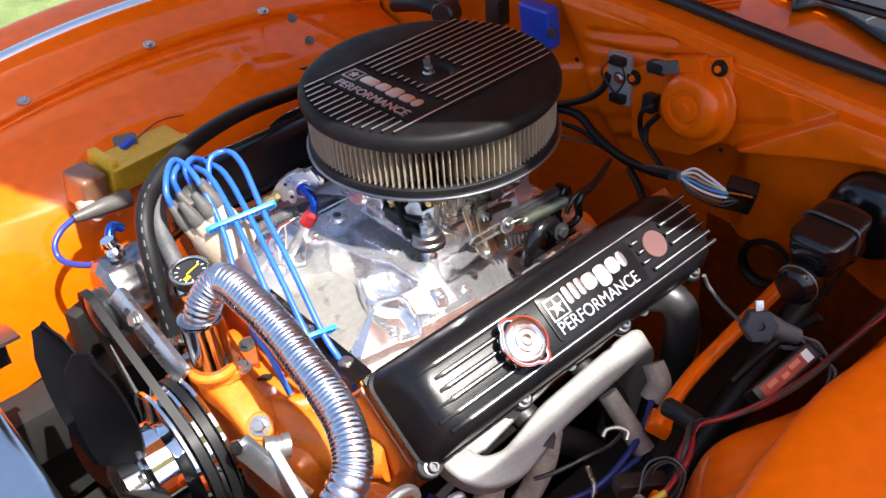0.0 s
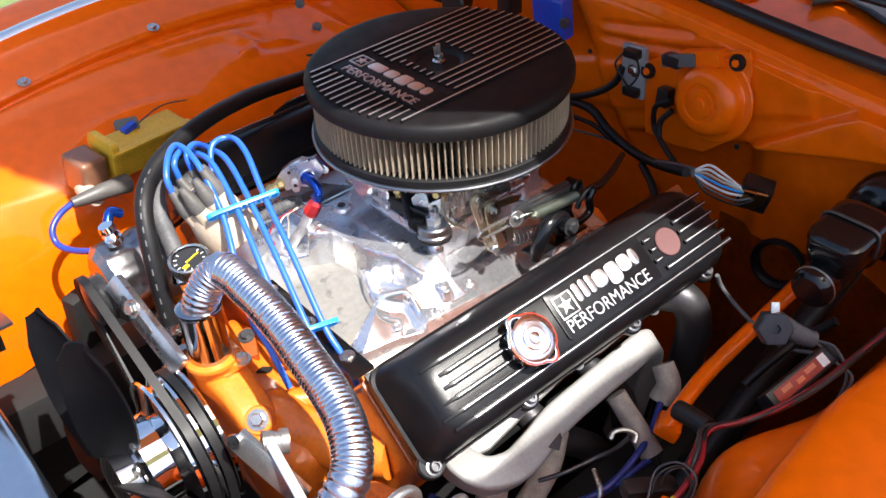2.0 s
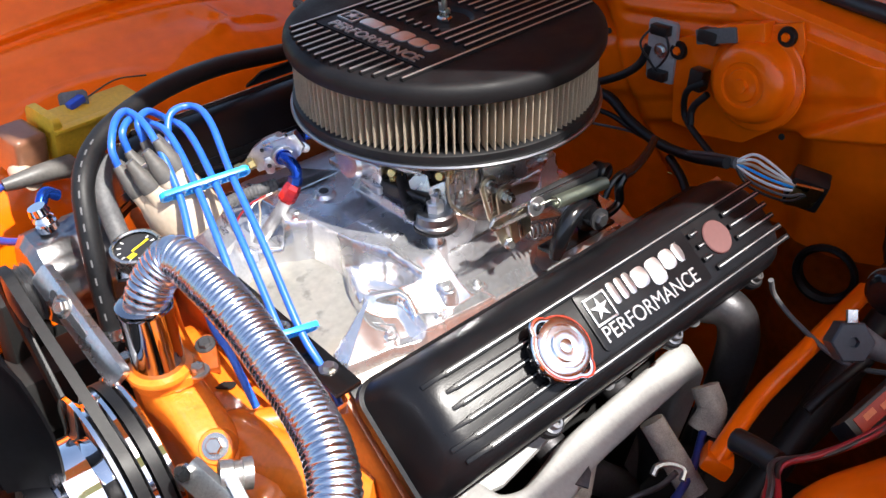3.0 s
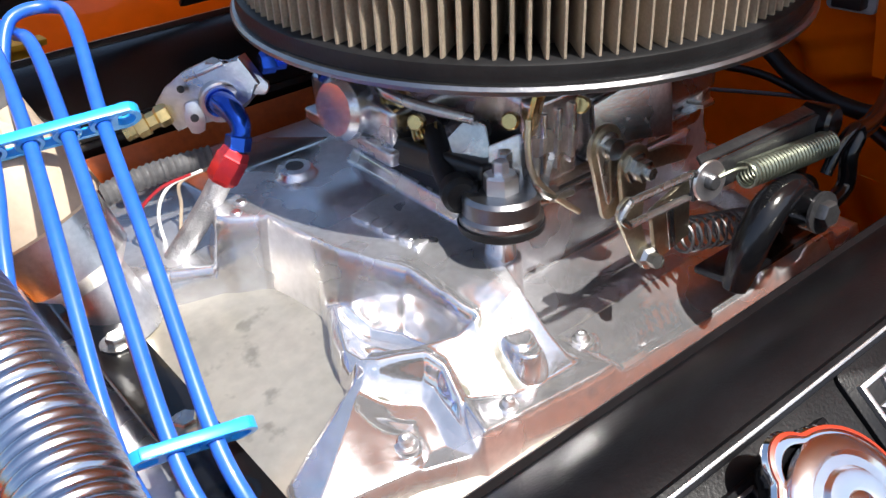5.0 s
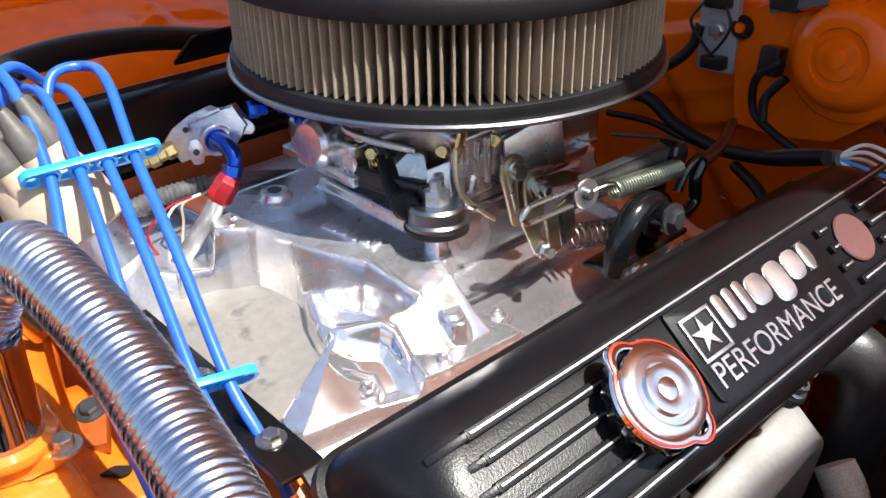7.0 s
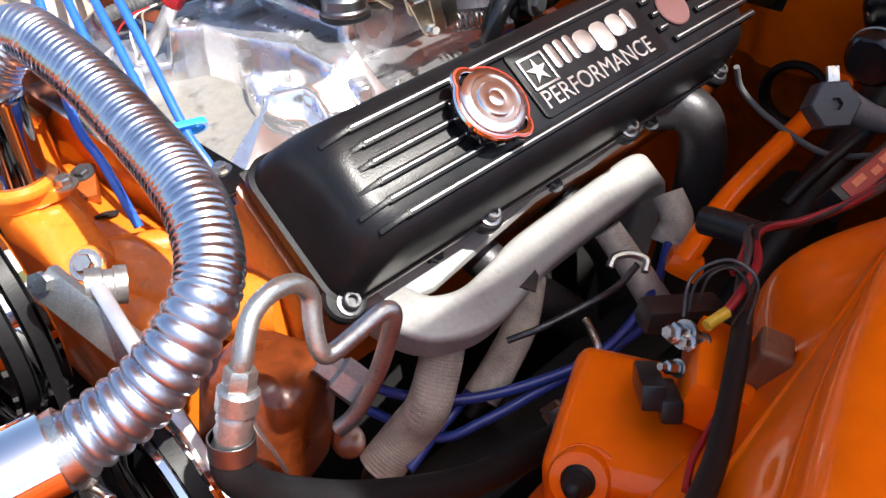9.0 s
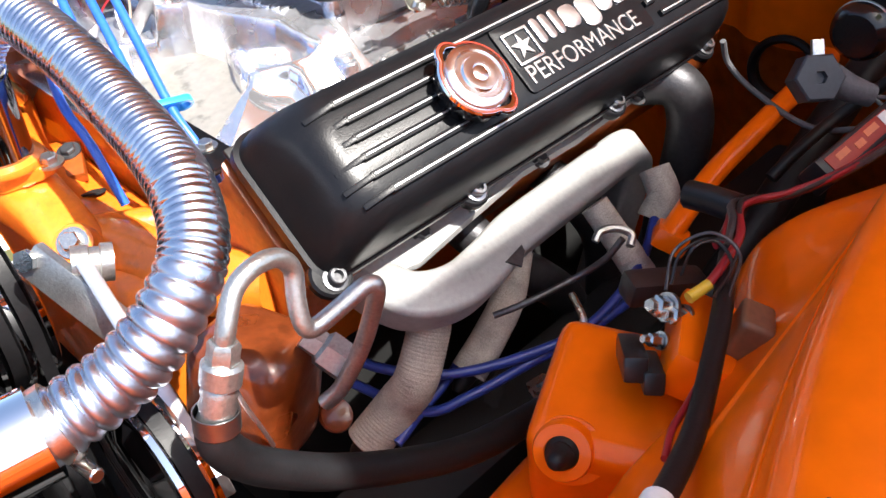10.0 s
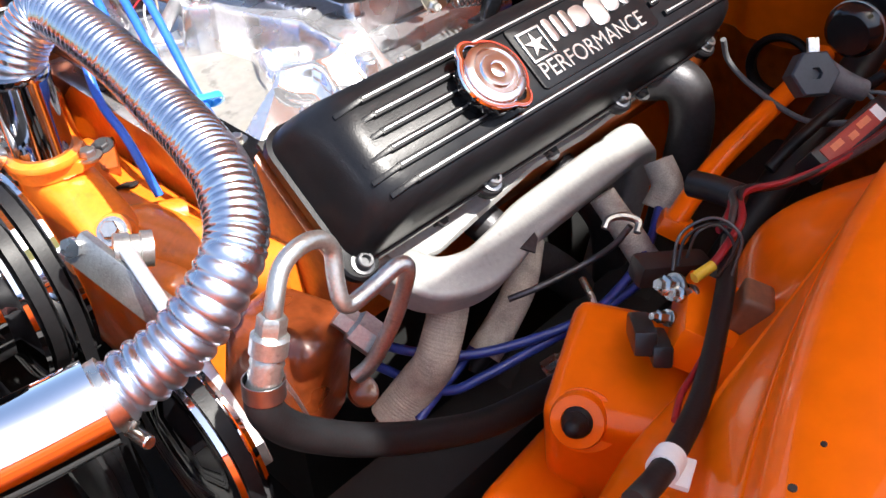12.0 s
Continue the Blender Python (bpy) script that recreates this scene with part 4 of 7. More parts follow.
LUG = (-0.143, 0.059, 0.962)
SOLENOID = (-0.107, -0.1, 0.945)
PORT_BOLTS = [(-0.209, -0.142, 0.905), (-0.157, -0.161, 0.909), (-0.09, -0.148, 0.912)]
MANIFOLD_BOSSES = [(LUG[0], LUG[1], 0.961, 0.0125), (SOLENOID[0], SOLENOID[1], 0.952, 0.013), (-0.209, -0.142, 0.9015, 0.009), (-0.157, -0.161, 0.909, 0.009), (-0.133, -0.143, 0.932, 0.008), (-0.133, -0.15, 0.929, 0.008), (-0.09, -0.148, 0.9105, 0.009), (0.05, -0.166, 0.91, 0.012)]
intake = thing("intake_manifold", (0, 0, 0.88), "polished aluminium intake manifold between the cylinder heads", "intake manifold")
xs = np.concatenate([np.arange(-0.318, -0.06, 0.0009), np.arange(-0.06, 0.156, 0.0035)])
ys = np.concatenate([np.arange(-0.206, 0.075, 0.0009), np.arange(0.075, 0.206, 0.0045)])
GX, GY = np.meshgrid(xs, ys, indexing="ij")
GZ = manifold_heights(GX, GY)


def manifold_z(x, y):
    return float(manifold_heights(np.array([x]), np.array([y]))[0])


bm = bmesh.new()
rows_ = [[bm.verts.new((xs[i], ys[k], GZ[i, k])) for k in range(len(ys))] for i in range(len(xs))]
for ra, rb in zip(rows_, rows_[1:]):
    for k in range(len(ys) - 1):
        bm.faces.new((ra[k], rb[k], rb[k + 1], ra[k + 1]))
part("casting", bm, POLISHED, intake, sharp=70)
p0, p1 = Vector((-0.144, -0.011, 0.957)), Vector((-0.135, -0.068, 0.957))
run_dir = (p1 - p0).normalized()
name_m = Matrix((run_dir, Vector((0, 0, 1)).cross(run_dir), Vector((0, 0, 1)))).transposed().to_4x4()
at = 0.0
for w, h in ((0.3, 0.012), (0.19, 0.012), (0.2, 0.015), (0.19, 0.012), (0.12, 0.012)):
    q = p0.lerp(p1, at + w / 2)
    name_m.translation = (q.x, q.y, manifold_z(q.x, q.y) - 0.0004)
    part("nameplate_bar", plate(rounded(w * (p1 - p0).length - 0.0016, h, 0.003), 0.0026, name_m, 0.0006), POLISHED, intake)
    at += w
for q, r in ((PORT_BOLTS[0], 0.0042), (PORT_BOLTS[1], 0.0034), (PORT_BOLTS[2], 0.0034), ((0.05, -0.166), 0.0055)):
    part("bolt", lathe([(0, 0), (r * 1.5, 0), (r * 1.5, 0.0015), (r, 0.002), (r * 0.95, 0.0055), (r * 0.5, 0.006), (r * 0.45, 0.004), (0, 0.004)], pose(q[0], q[1], manifold_z(q[0], q[1]) - 0.0005), 20), MACHINED, intake)
part("lug_hole", lathe([(0, 0), (0.006, 0), (0.006, 0.0006), (0, 0.0006)], pose(LUG[0], LUG[1], 0.9611), 20), DARK_STEEL, intake)
for sx, sy_ in ((-0.197, 0.04), (-0.188, 0.05)):
    part("screw", lathe(disc(0.0035, 0.002, 0.0005), pose(sx, sy_, manifold_z(sx, sy_) - 0.0005), 14), MACHINED, intake)

valley = thing("valley_pan", (-0.26, 0, 0.89), "stained sheet metal valley pan under the manifold", "valley pan")
part("pan", sheet(lambda u, v: Vector((-0.272 + 0.16 * u, -0.2 + 0.4 * v, 0.893 + 0.02 * min(1.0, u * 1.3) - 0.032 * smoothstep(0.1, 0.2, abs(0.4 * v - 0.2)))), grid(0, 1, 24), grid(0, 1, 40), 0.002), PAN, valley)
part("end_rail", box((0.03, 0.36, 0.006), pose(-0.289, 0.0, 0.906), 0.001), BLACK_SATIN, valley, "black painted end rail")
for by in (-0.145, -0.06, 0.03, 0.14):
    part("bolt", bolt((-0.288, by, 0.909), (0, 0, 1), 0.0065, 0.006), STEEL, valley)

# ---------------------------------------------------------------- carburettor
carb = thing("carburetor", (0, -0.03, 0.965), "polished four-barrel carburetor under the air cleaner", "carburetor")
part("spacer", plate(rounded(0.176, 0.134, 0.02), 0.012, pose(-0.014, -0.02, 0.966), 0.002), PLASTIC, carb, "black spacer")
part("base_plate", plate(rounded(0.182, 0.146, 0.016), 0.008, pose(-0.012, -0.026, 0.978), 0.002), CARB_METAL, carb)
body = bmesh.new()
add_box(body, (0.145, 0.13, 0.05), pose(-0.006, -0.028, 1.011), 0.008, 3)
add_box(body, (0.036, 0.012, 0.052), pose(-0.069, -0.098, 1.012), 0.004, 3)
add_box(body, (0.03, 0.01, 0.04), pose(-0.025, -0.096, 1.006), 0.003)
part("main_body", body, CARB_METAL, carb)
for k in range(3):
    part("rib", box((0.0035, 0.005, 0.036), pose(-0.08 + 0.011 * k, -0.1045, 1.013), 0.0016), CARB_METAL, carb)
part("rear_bowl", box((0.055, 0.135, 0.04), pose(0.058, -0.03, 1.012), 0.008, 3), CARB_METAL, carb)
part("air_horn", lathe([(0.066, 1.034), (0.066, 1.05), (0.063, 1.056), (0, 1.056)], Matrix.Translation((0, -0.01, 0)), 40), CARB_METAL, carb)
# front float bowl with its lipped lower edge, cover screws and fuel union
bowl = bmesh.new()
add_box(bowl, (0.05, 0.088, 0.026), pose(-0.094, 0.024, 1.004), 0.005, 3)
add_box(bowl, (0.058, 0.096, 0.01), pose(-0.095, 0.024, 0.988), 0.003, 3)
add_lathe(bowl, [(0, 0), (0.018, 0), (0.02, 0.003), (0.02, 0.014), (0.016, 0.018), (0, 0.018)], aim((-0.116, 0.02, 1.008), (-1, -0.1, 0.15)), 32)
bowl_ob = part("front_bowl", bowl, CARB_METAL, carb)
for bx, by in ((-0.112, 0.062), (-0.112, -0.012), (-0.082, 0.062)):
    part("cover_screw", lathe([(0, 0), (0.0075, 0), (0.0075, 0.008), (0.0055, 0.0095), (0, 0.0095)], pose(bx, by, 0.9925), 24, hexagon), STEEL, bowl_ob)
part("union", lathe([(0, 0), (0.0095, 0), (0.0095, 0.012), (0.007, 0.014), (0.007, 0.024), (0.0085, 0.025), (0.0085, 0.034), (0, 0.034)], aim((-0.108, 0.045, 1.016), (-0.5, 0.5, 0.5)), 24, hexagon), BLUE_ANODISED, bowl_ob, "blue fuel union")
# black insulator flap between the bowl and the dashpot
part("insulator", box((0.03, 0.082, 0.016), pose(-0.1, -0.046, 0.99, -4, 12, 6), 0.004, 3), PLASTIC, carb, "black plastic insulator")
for bx, by in ((-0.094, -0.09), (0.074, -0.09), (0.074, 0.036)):
    part("stud_nut", lathe([(0, 0.986), (0.012, 0.986), (0.012, 0.9885), (0.0085, 0.989), (0.0085, 0.997), (0.0042, 0.999), (0.0042, 1.008), (0.003, 1.009), (0, 1.009)], pose(bx, by, 0), 24, hexagon), STEEL, carb)
part("vent_tube", tube([(-0.1, -0.035, 1.004), (-0.113, -0.06, 0.992), (-0.119, -0.079, 0.988), (-0.112, -0.09, 0.99)], 0.0068, 14), RUBBER, carb, "black rubber vacuum elbow")
part("elbow_end", lathe([(0, 0), (0.0095, 0), (0.0105, 0.003), (0.0105, 0.012), (0.008, 0.015), (0, 0.015)], aim((-0.116, -0.074, 0.988), (-0.45, -0.85, 0.1)), 20), RUBBER, carb, "black rubber cap")
for k, (bx, by, bz) in enumerate(((-0.108, -0.02, 1.022), (-0.106, -0.03, 1.01), (-0.09, -0.092, 1.026), (-0.045, -0.1, 1.024))):
    part("screw", lathe(disc(0.005, 0.008, 0.001), aim((bx, by, bz), (-0.8, -0.5, 0.35)), 14), BRASS, carb)
for a_, b_ in (((-0.112, -0.004, 1.014), (-0.1, -0.012, 1.02)), ((-0.108, -0.028, 1.0), (-0.098, -0.04, 1.006))):
    spring = bmesh.new()
    add_coil(spring, a_, b_, 0.0045, 0.001, 7)
    part("idle_spring", spring, BRASS, carb)
part("bracket", plate([(-0.013, -0.02), (0.008, -0.022), (0.014, 0.012), (0.006, 0.02), (-0.01, 0.014)], 0.0025, aim((-0.098, -0.068, 1.0), (-0.85, -0.4, 0.3), 30), 0.0006), STEEL, carb)
part("web", plate([(-0.018, -0.014), (0.016, -0.016), (0.02, 0.004), (0.0, 0.016), (-0.016, 0.01)], 0.003, aim((-0.086, -0.092, 1.0), (-0.6, -0.75, 0.2)), 0.0008), CARB_METAL, carb)
part("fuel_tube", tube([(-0.104, 0.01, 1.022), (-0.116, -0.01, 1.026), (-0.114, -0.04, 1.026), (-0.098, -0.07, 1.022)], 0.0034, 10), STEEL, carb)
part("choke_strap", box((0.012, 0.003, 0.024), pose(-0.09, -0.108, 1.034, 10, 8, 20), 0.001), BRASS, carb)
part("choke_rod", tube([(-0.096, -0.11, 1.034), (-0.099, -0.113, 1.018), (-0.097, -0.116, 1.004), (-0.084, -0.119, 0.988), (-0.067, -0.121, 0.973)], 0.0018, 8), GOLD_ZINC, carb)
part("choke_rod", tube([(-0.088, -0.108, 1.008), (-0.094, -0.114, 1.0), (-0.088, -0.118, 0.99), (-0.07, -0.118, 0.986)], 0.0026, 8), STEEL, carb)
part("side_shield", plate([(-0.03, -0.012), (0.03, -0.022), (0.03, 0.018), (0.024, 0.022), (-0.03, 0.012)], 0.0025, aim((-0.012, -0.108, 1.012), (-0.1, -1, 0.15)), 0.0008), CARB_METAL, carb)
# dashpot on a post that stands on the manifold
part("post", lathe([(0, 0), (0.0105, 0), (0.0095, 0.004), (0.0085, 0.018), (0.011, 0.024), (0, 0.024)], pose(SOLENOID[0], SOLENOID[1], 0.948), 24), POLISHED, carb)
sol_m = pose(-0.107, -0.101, 0.977, -4, 3, 0) @ Matrix.Diagonal((0.95, 0.95, 0.95, 1))
sol = part("dashpot", lathe([(0, -0.002), (0.0235, -0.002), (0.0245, 0.0), (0.0245, 0.003), (0.0225, 0.005), (0.0225, 0.014), (0.0205, 0.0165), (0, 0.0165)], sol_m, 40), DULL_STEEL, carb)
part("boot", lathe([(0, -0.008), (0.02, -0.008), (0.025, -0.005), (0.0255, -0.001), (0, -0.001)], sol_m, 40), RUBBER, sol, "black rubber skirt")
part("nut", lathe([(0, 0.016), (0.0105, 0.016), (0.0105, 0.026), (0.009, 0.0275), (0.005, 0.0275), (0.005, 0.034), (0.004, 0.035), (0, 0.035)], sol_m, 24, hexagon), MACHINED, sol)
part("tab", box((0.026, 0.014, 0.004), pose(-0.085, -0.108, 0.985, 0, 6, -20), 0.001), STEEL, sol)

# throttle linkage on the driver side of the carburettor
link = thing("throttle_linkage", (0, -0.14, 0.96), "yellow-zinc throttle lever with slotted arm and springs", "throttle linkage")


def pear(r1, r2, length, n=9):
    """A lever's outline: a round of radius r1 at the origin that tapers to one of r2 at -length."""
    return [(r1 * math.cos(a), r1 * math.sin(a)) for a in grid(0, math.pi, n)] + [(r2 * math.cos(a), r2 * math.sin(a) - length) for a in grid(math.pi, 2 * math.pi, n)]


def lever(outline, thick, at, rx=90, ry=0, rz=0):
    return plate(outline, thick, pose(*at, rx, ry, rz), 0.0006)


part("quadrant", lever(pear(0.0125, 0.007, 0.044), 0.003, (-0.043, -0.114, 1.004), 90, -10, 0), GOLD_ZINC, link)
part("quadrant_rim", lever(pear(0.0085, 0.004, 0.036), 0.0012, (-0.043, -0.1172, 1.004), 90, -10, 0), STEEL, link)
part("idler_lever", lever(pear(0.0125, 0.008, 0.036), 0.003, (-0.025, -0.121, 0.988), 90, -4, 0), GOLD_ZINC, link)
part("pivot", lathe([(0, 0), (0.0085, 0), (0.0085, 0.002), (0.0062, 0.0025), (0.0062, 0.008), (0, 0.008)], aim((-0.043, -0.117, 1.004), (0, -1, 0)), 24), STEEL, link)
part("pivot_nut", lathe([(0, 0), (0.0095, 0), (0.0095, 0.002), (0.0068, 0.0025), (0.0068, 0.009), (0.004, 0.0095), (0.004, 0.013), (0, 0.013)], aim((-0.025, -0.124, 0.987), (0, -1, 0)), 24, hexagon), STEEL, link)
part("crank_plate", lever([(-0.03, -0.008), (0.03, -0.004), (0.034, 0.004), (0.01, 0.008), (-0.026, 0.004)], 0.0025, (0.0, -0.118, 0.982), 90, 12, 0), GOLD_ZINC, link)
a0, a1 = Vector((-0.094, -0.175, 1.004)), Vector((0.076, -0.176, 0.998))
d = (a1 - a0).normalized()
bm = bmesh.new()
for off in (-0.0066, 0.0066):
    add_tube(bm, [a0 + Vector((0.004, 0, off)), a0 + d * 0.052 + Vector((0, 0, off))], 0.0021, 8, 0)
add_tube(bm, [a0 + Vector((0.004, 0, -0.0066)), a0 + Vector((-0.002, 0, 0)), a0 + Vector((0.004, 0, 0.0066))], 0.0021, 8, 4)
part("slotted_arm", bm, STEEL, link)
arm_m = Matrix((d, Vector((0, 0, 1)), d.cross(Vector((0, 0, 1))))).transposed().to_4x4()
arm_m.translation = a0 + d * 0.05
part("throttle_arm", plate([(0, -0.0085), (0.112, -0.0075), (0.119, -0.004), (0.121, 0.002), (0.117, 0.008), (0.11, 0.0095), (0.04, 0.0085), (0, 0.0085)], 0.003, arm_m, 0.0006), DARK_STEEL, link)
part("arm_flange", plate([(0.008, 0), (0.112, 0), (0.112, 0.008), (0.012, 0.006)], 0.0024, arm_m @ pose(0, 0.0078, -0.001, -80, 0, 0), 0.0006), DARK_STEEL, link)
part("washer", lathe([(0.0042, 0), (0.0105, 0), (0.0112, 0.001), (0.0105, 0.0022), (0.0042, 0.0022)], aim((-0.034, -0.1785, 1.003), (-0.15, -1, 0.15)), 28), MACHINED, link)
part("clevis_pin", lathe(disc(0.0042, 0.012, 0.001), aim((-0.034, -0.173, 1.0025), (-0.15, -1, 0.15)), 16), DARK_STEEL, link)
bm = bmesh.new()
add_coil(bm, (-0.01, -0.184, 0.999), (0.07, -0.186, 0.992), 0.0068, 0.0011, 26)
add_tube(bm, [(-0.032, -0.18, 1.003), (-0.02, -0.184, 1.006), (-0.012, -0.186, 1.005)], 0.0011, 6)
part("return_spring", bm, OLIVE_SPRING, link, "olive plated spring")
bm = bmesh.new()
add_coil(bm, (-0.026, -0.158, 0.956), (0.034, -0.166, 0.944), 0.0095, 0.001, 9)
part("kickdown_spring", bm, DARK_STEEL, link)
part("drop_link", lever(pear(0.007, 0.0055, 0.036), 0.0024, (-0.074, -0.158, 0.993), 90, -24, 0), GOLD_ZINC, link)
part("drop_plate", lever([(-0.014, -0.036), (0.014, -0.036), (0.017, -0.004), (0.017, 0.002), (-0.014, 0.0)], 0.003, (-0.044, -0.16, 0.99), 90, -14, 0), GOLD_ZINC, link)
part("drop_rib", lever([(-0.0025, -0.034), (0.0025, -0.034), (0.0035, -0.002), (-0.0025, -0.002)], 0.0016, (-0.046, -0.1632, 0.99), 90, -14, 0), STEEL, link)
part("ball_stud", lathe([(0, 0), (0.0065, 0), (0.0065, 0.006), (0.004, 0.008), (0.004, 0.014), (0, 0.014)], aim((-0.058, -0.161, 0.959), (-0.3, -1, 0.3)), 18, hexagon), STEEL, link)
bell_crank = thing("cable_bracket", (0.05, -0.18, 0.93), "black throttle cable bracket with bell crank beside the carburetor", "bracket")
strut = [(-0.012, -0.19, 0.93), (-0.008, -0.19, 0.942), (0.0, -0.19, 0.96), (0.012, -0.19, 0.974), (0.03, -0.189, 0.978), (0.048, -0.188, 0.97)]
part("arm", tube(strut, lambda f: 0.0068 + 0.004 * math.sin(math.pi * f), 12), BLACK_SATIN, bell_crank)
part("hub", lathe([(0, -0.01), (0.017, -0.01), (0.019, -0.006), (0.019, 0.004), (0.0125, 0.006), (0.0115, 0.018), (0, 0.018)], aim((0.044, -0.185, 0.961), (-0.1, -1, 0.15)), 32), BLACK_SATIN, bell_crank)
part("hub_bolt", bolt((0.0425, -0.204, 0.964), (-0.1, -1, 0.15), 0.008, 0.007), DARK_STEEL, bell_crank)
part("upper_arm", tube([(0.05, -0.19, 0.955), (0.075, -0.19, 0.95), (0.095, -0.189, 0.956), (0.094, -0.188, 0.976), (0.102, -0.187, 0.988)], 0.0056, 10), BLACK_SATIN, bell_crank)
part("hook", tube([(0.07, -0.188, 0.972), (0.078, -0.188, 0.986), (0.092, -0.188, 0.994), (0.104, -0.187, 0.99), (0.104, -0.187, 0.98)], 0.0036, 10), BLACK_SATIN, bell_crank)
part("cable_end", tube([(0.098, -0.187, 0.989), (0.125, -0.182, 0.985), (0.16, -0.172, 0.985), (0.2, -0.155, 0.985)], lambda f: 0.0065 - 0.002 * f, 12), BLACK_SATIN, bell_crank)
part("foot", box((0.1, 0.03, 0.005), pose(0.045, -0.172, 0.926, -8, 0, 0), 0.002), BLACK_SATIN, bell_crank)
part("knuckle", lathe(disc(0.011, 0.02, 0.002), aim((0.074, -0.165, 0.999), (0.1, -1, 0.1)), 20), BLACK_SATIN, bell_crank)
part("upright", plate(pear(0.012, 0.014, 0.05), 0.004, pose(0.072, -0.166, 0.986, 90, 8, 0), 0.001), BLACK_SATIN, bell_crank)

# ---------------------------------------------------------------- cooling neck, corrugated hose, gauge
neck = thing("water_neck", (-0.408, -0.022, 0.9), "polished chrome water neck on the thermostat housing", "water neck")
part("pipe", lathe([(0.026, 0.0), (0.026, 0.075), (0.0275, 0.077), (0.0275, 0.083), (0.024, 0.085), (0, 0.085)], aim((-0.408, -0.022, 0.9), (0.03, 0.05, 1)), 40), DARK_CHROME, neck)
part("flange", lathe([(0.026, 0), (0.033, 0), (0.034, 0.003), (0.033, 0.006), (0.026, 0.008)], aim((-0.408, -0.022, 0.9), (0.03, 0.05, 1)), 40), ENGINE, neck)
HOSE = [(-0.406, -0.021, 0.968), (-0.402, -0.022, 0.99), (-0.387, -0.024, 1.012), (-0.37, -0.038, 1.028), (-0.364, -0.09, 1.018), (-0.362, -0.14, 1.004), (-0.366, -0.19, 0.993), (-0.372, -0.24, 0.985),
        (-0.382, -0.285, 0.975), (-0.402, -0.32, 0.957), (-0.434, -0.332, 0.933), (-0.467, -0.329, 0.91), (-0.5, -0.32, 0.896), (-0.526, -0.314, 0.888)]


def hose_ridges(s):
    """Close corrugations that open out towards the lower bend."""
    late = max(0.0, s - 0.39)
    phase = s / 0.0058 - late * (1 / 0.0058 - 1 / 0.0115)
    deep = 0.085 + 0.09 * smoothstep(0.38, 0.45, s)
    return 0.95 + deep * (abs(math.sin(math.pi * phase)) ** 0.7 - 0.4)


hose = thing("radiator_hose", HOSE[-1], "corrugated chrome flexible radiator hose arching over the engine front", "radiator hose")
part("corrugated_sleeve", tube(HOSE, 0.0222, 40, 10, True, hose_ridges), HOSE_CHROME, hose, sharp=80)
part("end_pipe", tube([(-0.52, -0.3155, 0.89), (-0.575, -0.304, 0.886), (-0.645, -0.293, 0.889)], 0.0305, 48, 6), CHROME, hose, "smooth chrome end pipe")
bm = bmesh.new()
add_lathe(bm, [(0.0235, -0.005), (0.0262, -0.005), (0.0262, 0.005), (0.0235, 0.005)], aim((-0.514, -0.3168, 0.892), (-1, 0.2, -0.25)), 40)
add_lathe(bm, disc(0.005, 0.024, 0.001), aim((-0.513, -0.326, 0.866), (0.1, -1, 0.1)), 16)
part("clamp", bm, STEEL, hose, "worm drive hose clamp")

gauge = thing("pressure_gauge", (-0.372, 0.065, 0.95), "round black-faced pressure gauge with yellow needle", "gauge")
gm = aim((-0.373, 0.060, 0.987), (-0.08, -0.1, 1.0), 20)
part("case", lathe([(0, -0.018), (0.017, -0.018), (0.0235, -0.012), (0.025, 0), (0.0265, 0.003), (0.0265, 0.007), (0.024, 0.008), (0.0225, 0.006)], gm, 40), STEEL, gauge)
face = part("dial", lathe([(0, 0.0035), (0.0225, 0.0035), (0.0225, 0.002), (0, 0.002)], gm, 40), DIAL, gauge)
for k in range(11):
    a = radians(-225 + 27 * k)
    part("tick", box((0.004, 0.0011, 0.0004), gm @ pose(0.018 * math.cos(a), 0.018 * math.sin(a), 0.004, 0, 0, math.degrees(a))), WHITE_PAINT, face)
part("needle", box((0.022, 0.0022, 0.0008), gm @ pose(0.004, 0.002, 0.0047, 0, 0, 35), 0.0003), DIAL_YELLOW, gauge, "yellow needle")
part("yellow_zone", box((0.009, 0.006, 0.0004), gm @ pose(-0.006, -0.011, 0.0041, 0, 0, 35)), DIAL_YELLOW, face)
part("stem", tube([(-0.366, 0.072, 0.955), (-0.355, 0.09, 0.92), (-0.34, 0.1, 0.89)], 0.007, 12), BRASS, gauge)

# ---------------------------------------------------------------- distributor, plug wires, separators
dist_cap = thing("distributor", (-0.335, 0.07, 0.92), "tan distributor with grey wire boots at the engine front", "distributor")
dm = aim((-0.284, 0.080, 0.936), (-0.3, 0.36, 0.9)) @ Matrix.Diagonal((0.92, 0.92, 1.08, 1))
part("body", lathe([(0, -0.06), (0.022, -0.05), (0.024, -0.01), (0.036, 0.0), (0.038, 0.03), (0.035, 0.032)], dm, 36), CAST, dist_cap)
part("cap", lathe([(0.04, 0.03), (0.043, 0.032), (0.043, 0.05), (0.041, 0.066), (0.036, 0.082), (0.03, 0.09), (0, 0.09)], dm, 48), TAN, dist_cap)
boot_tips = []
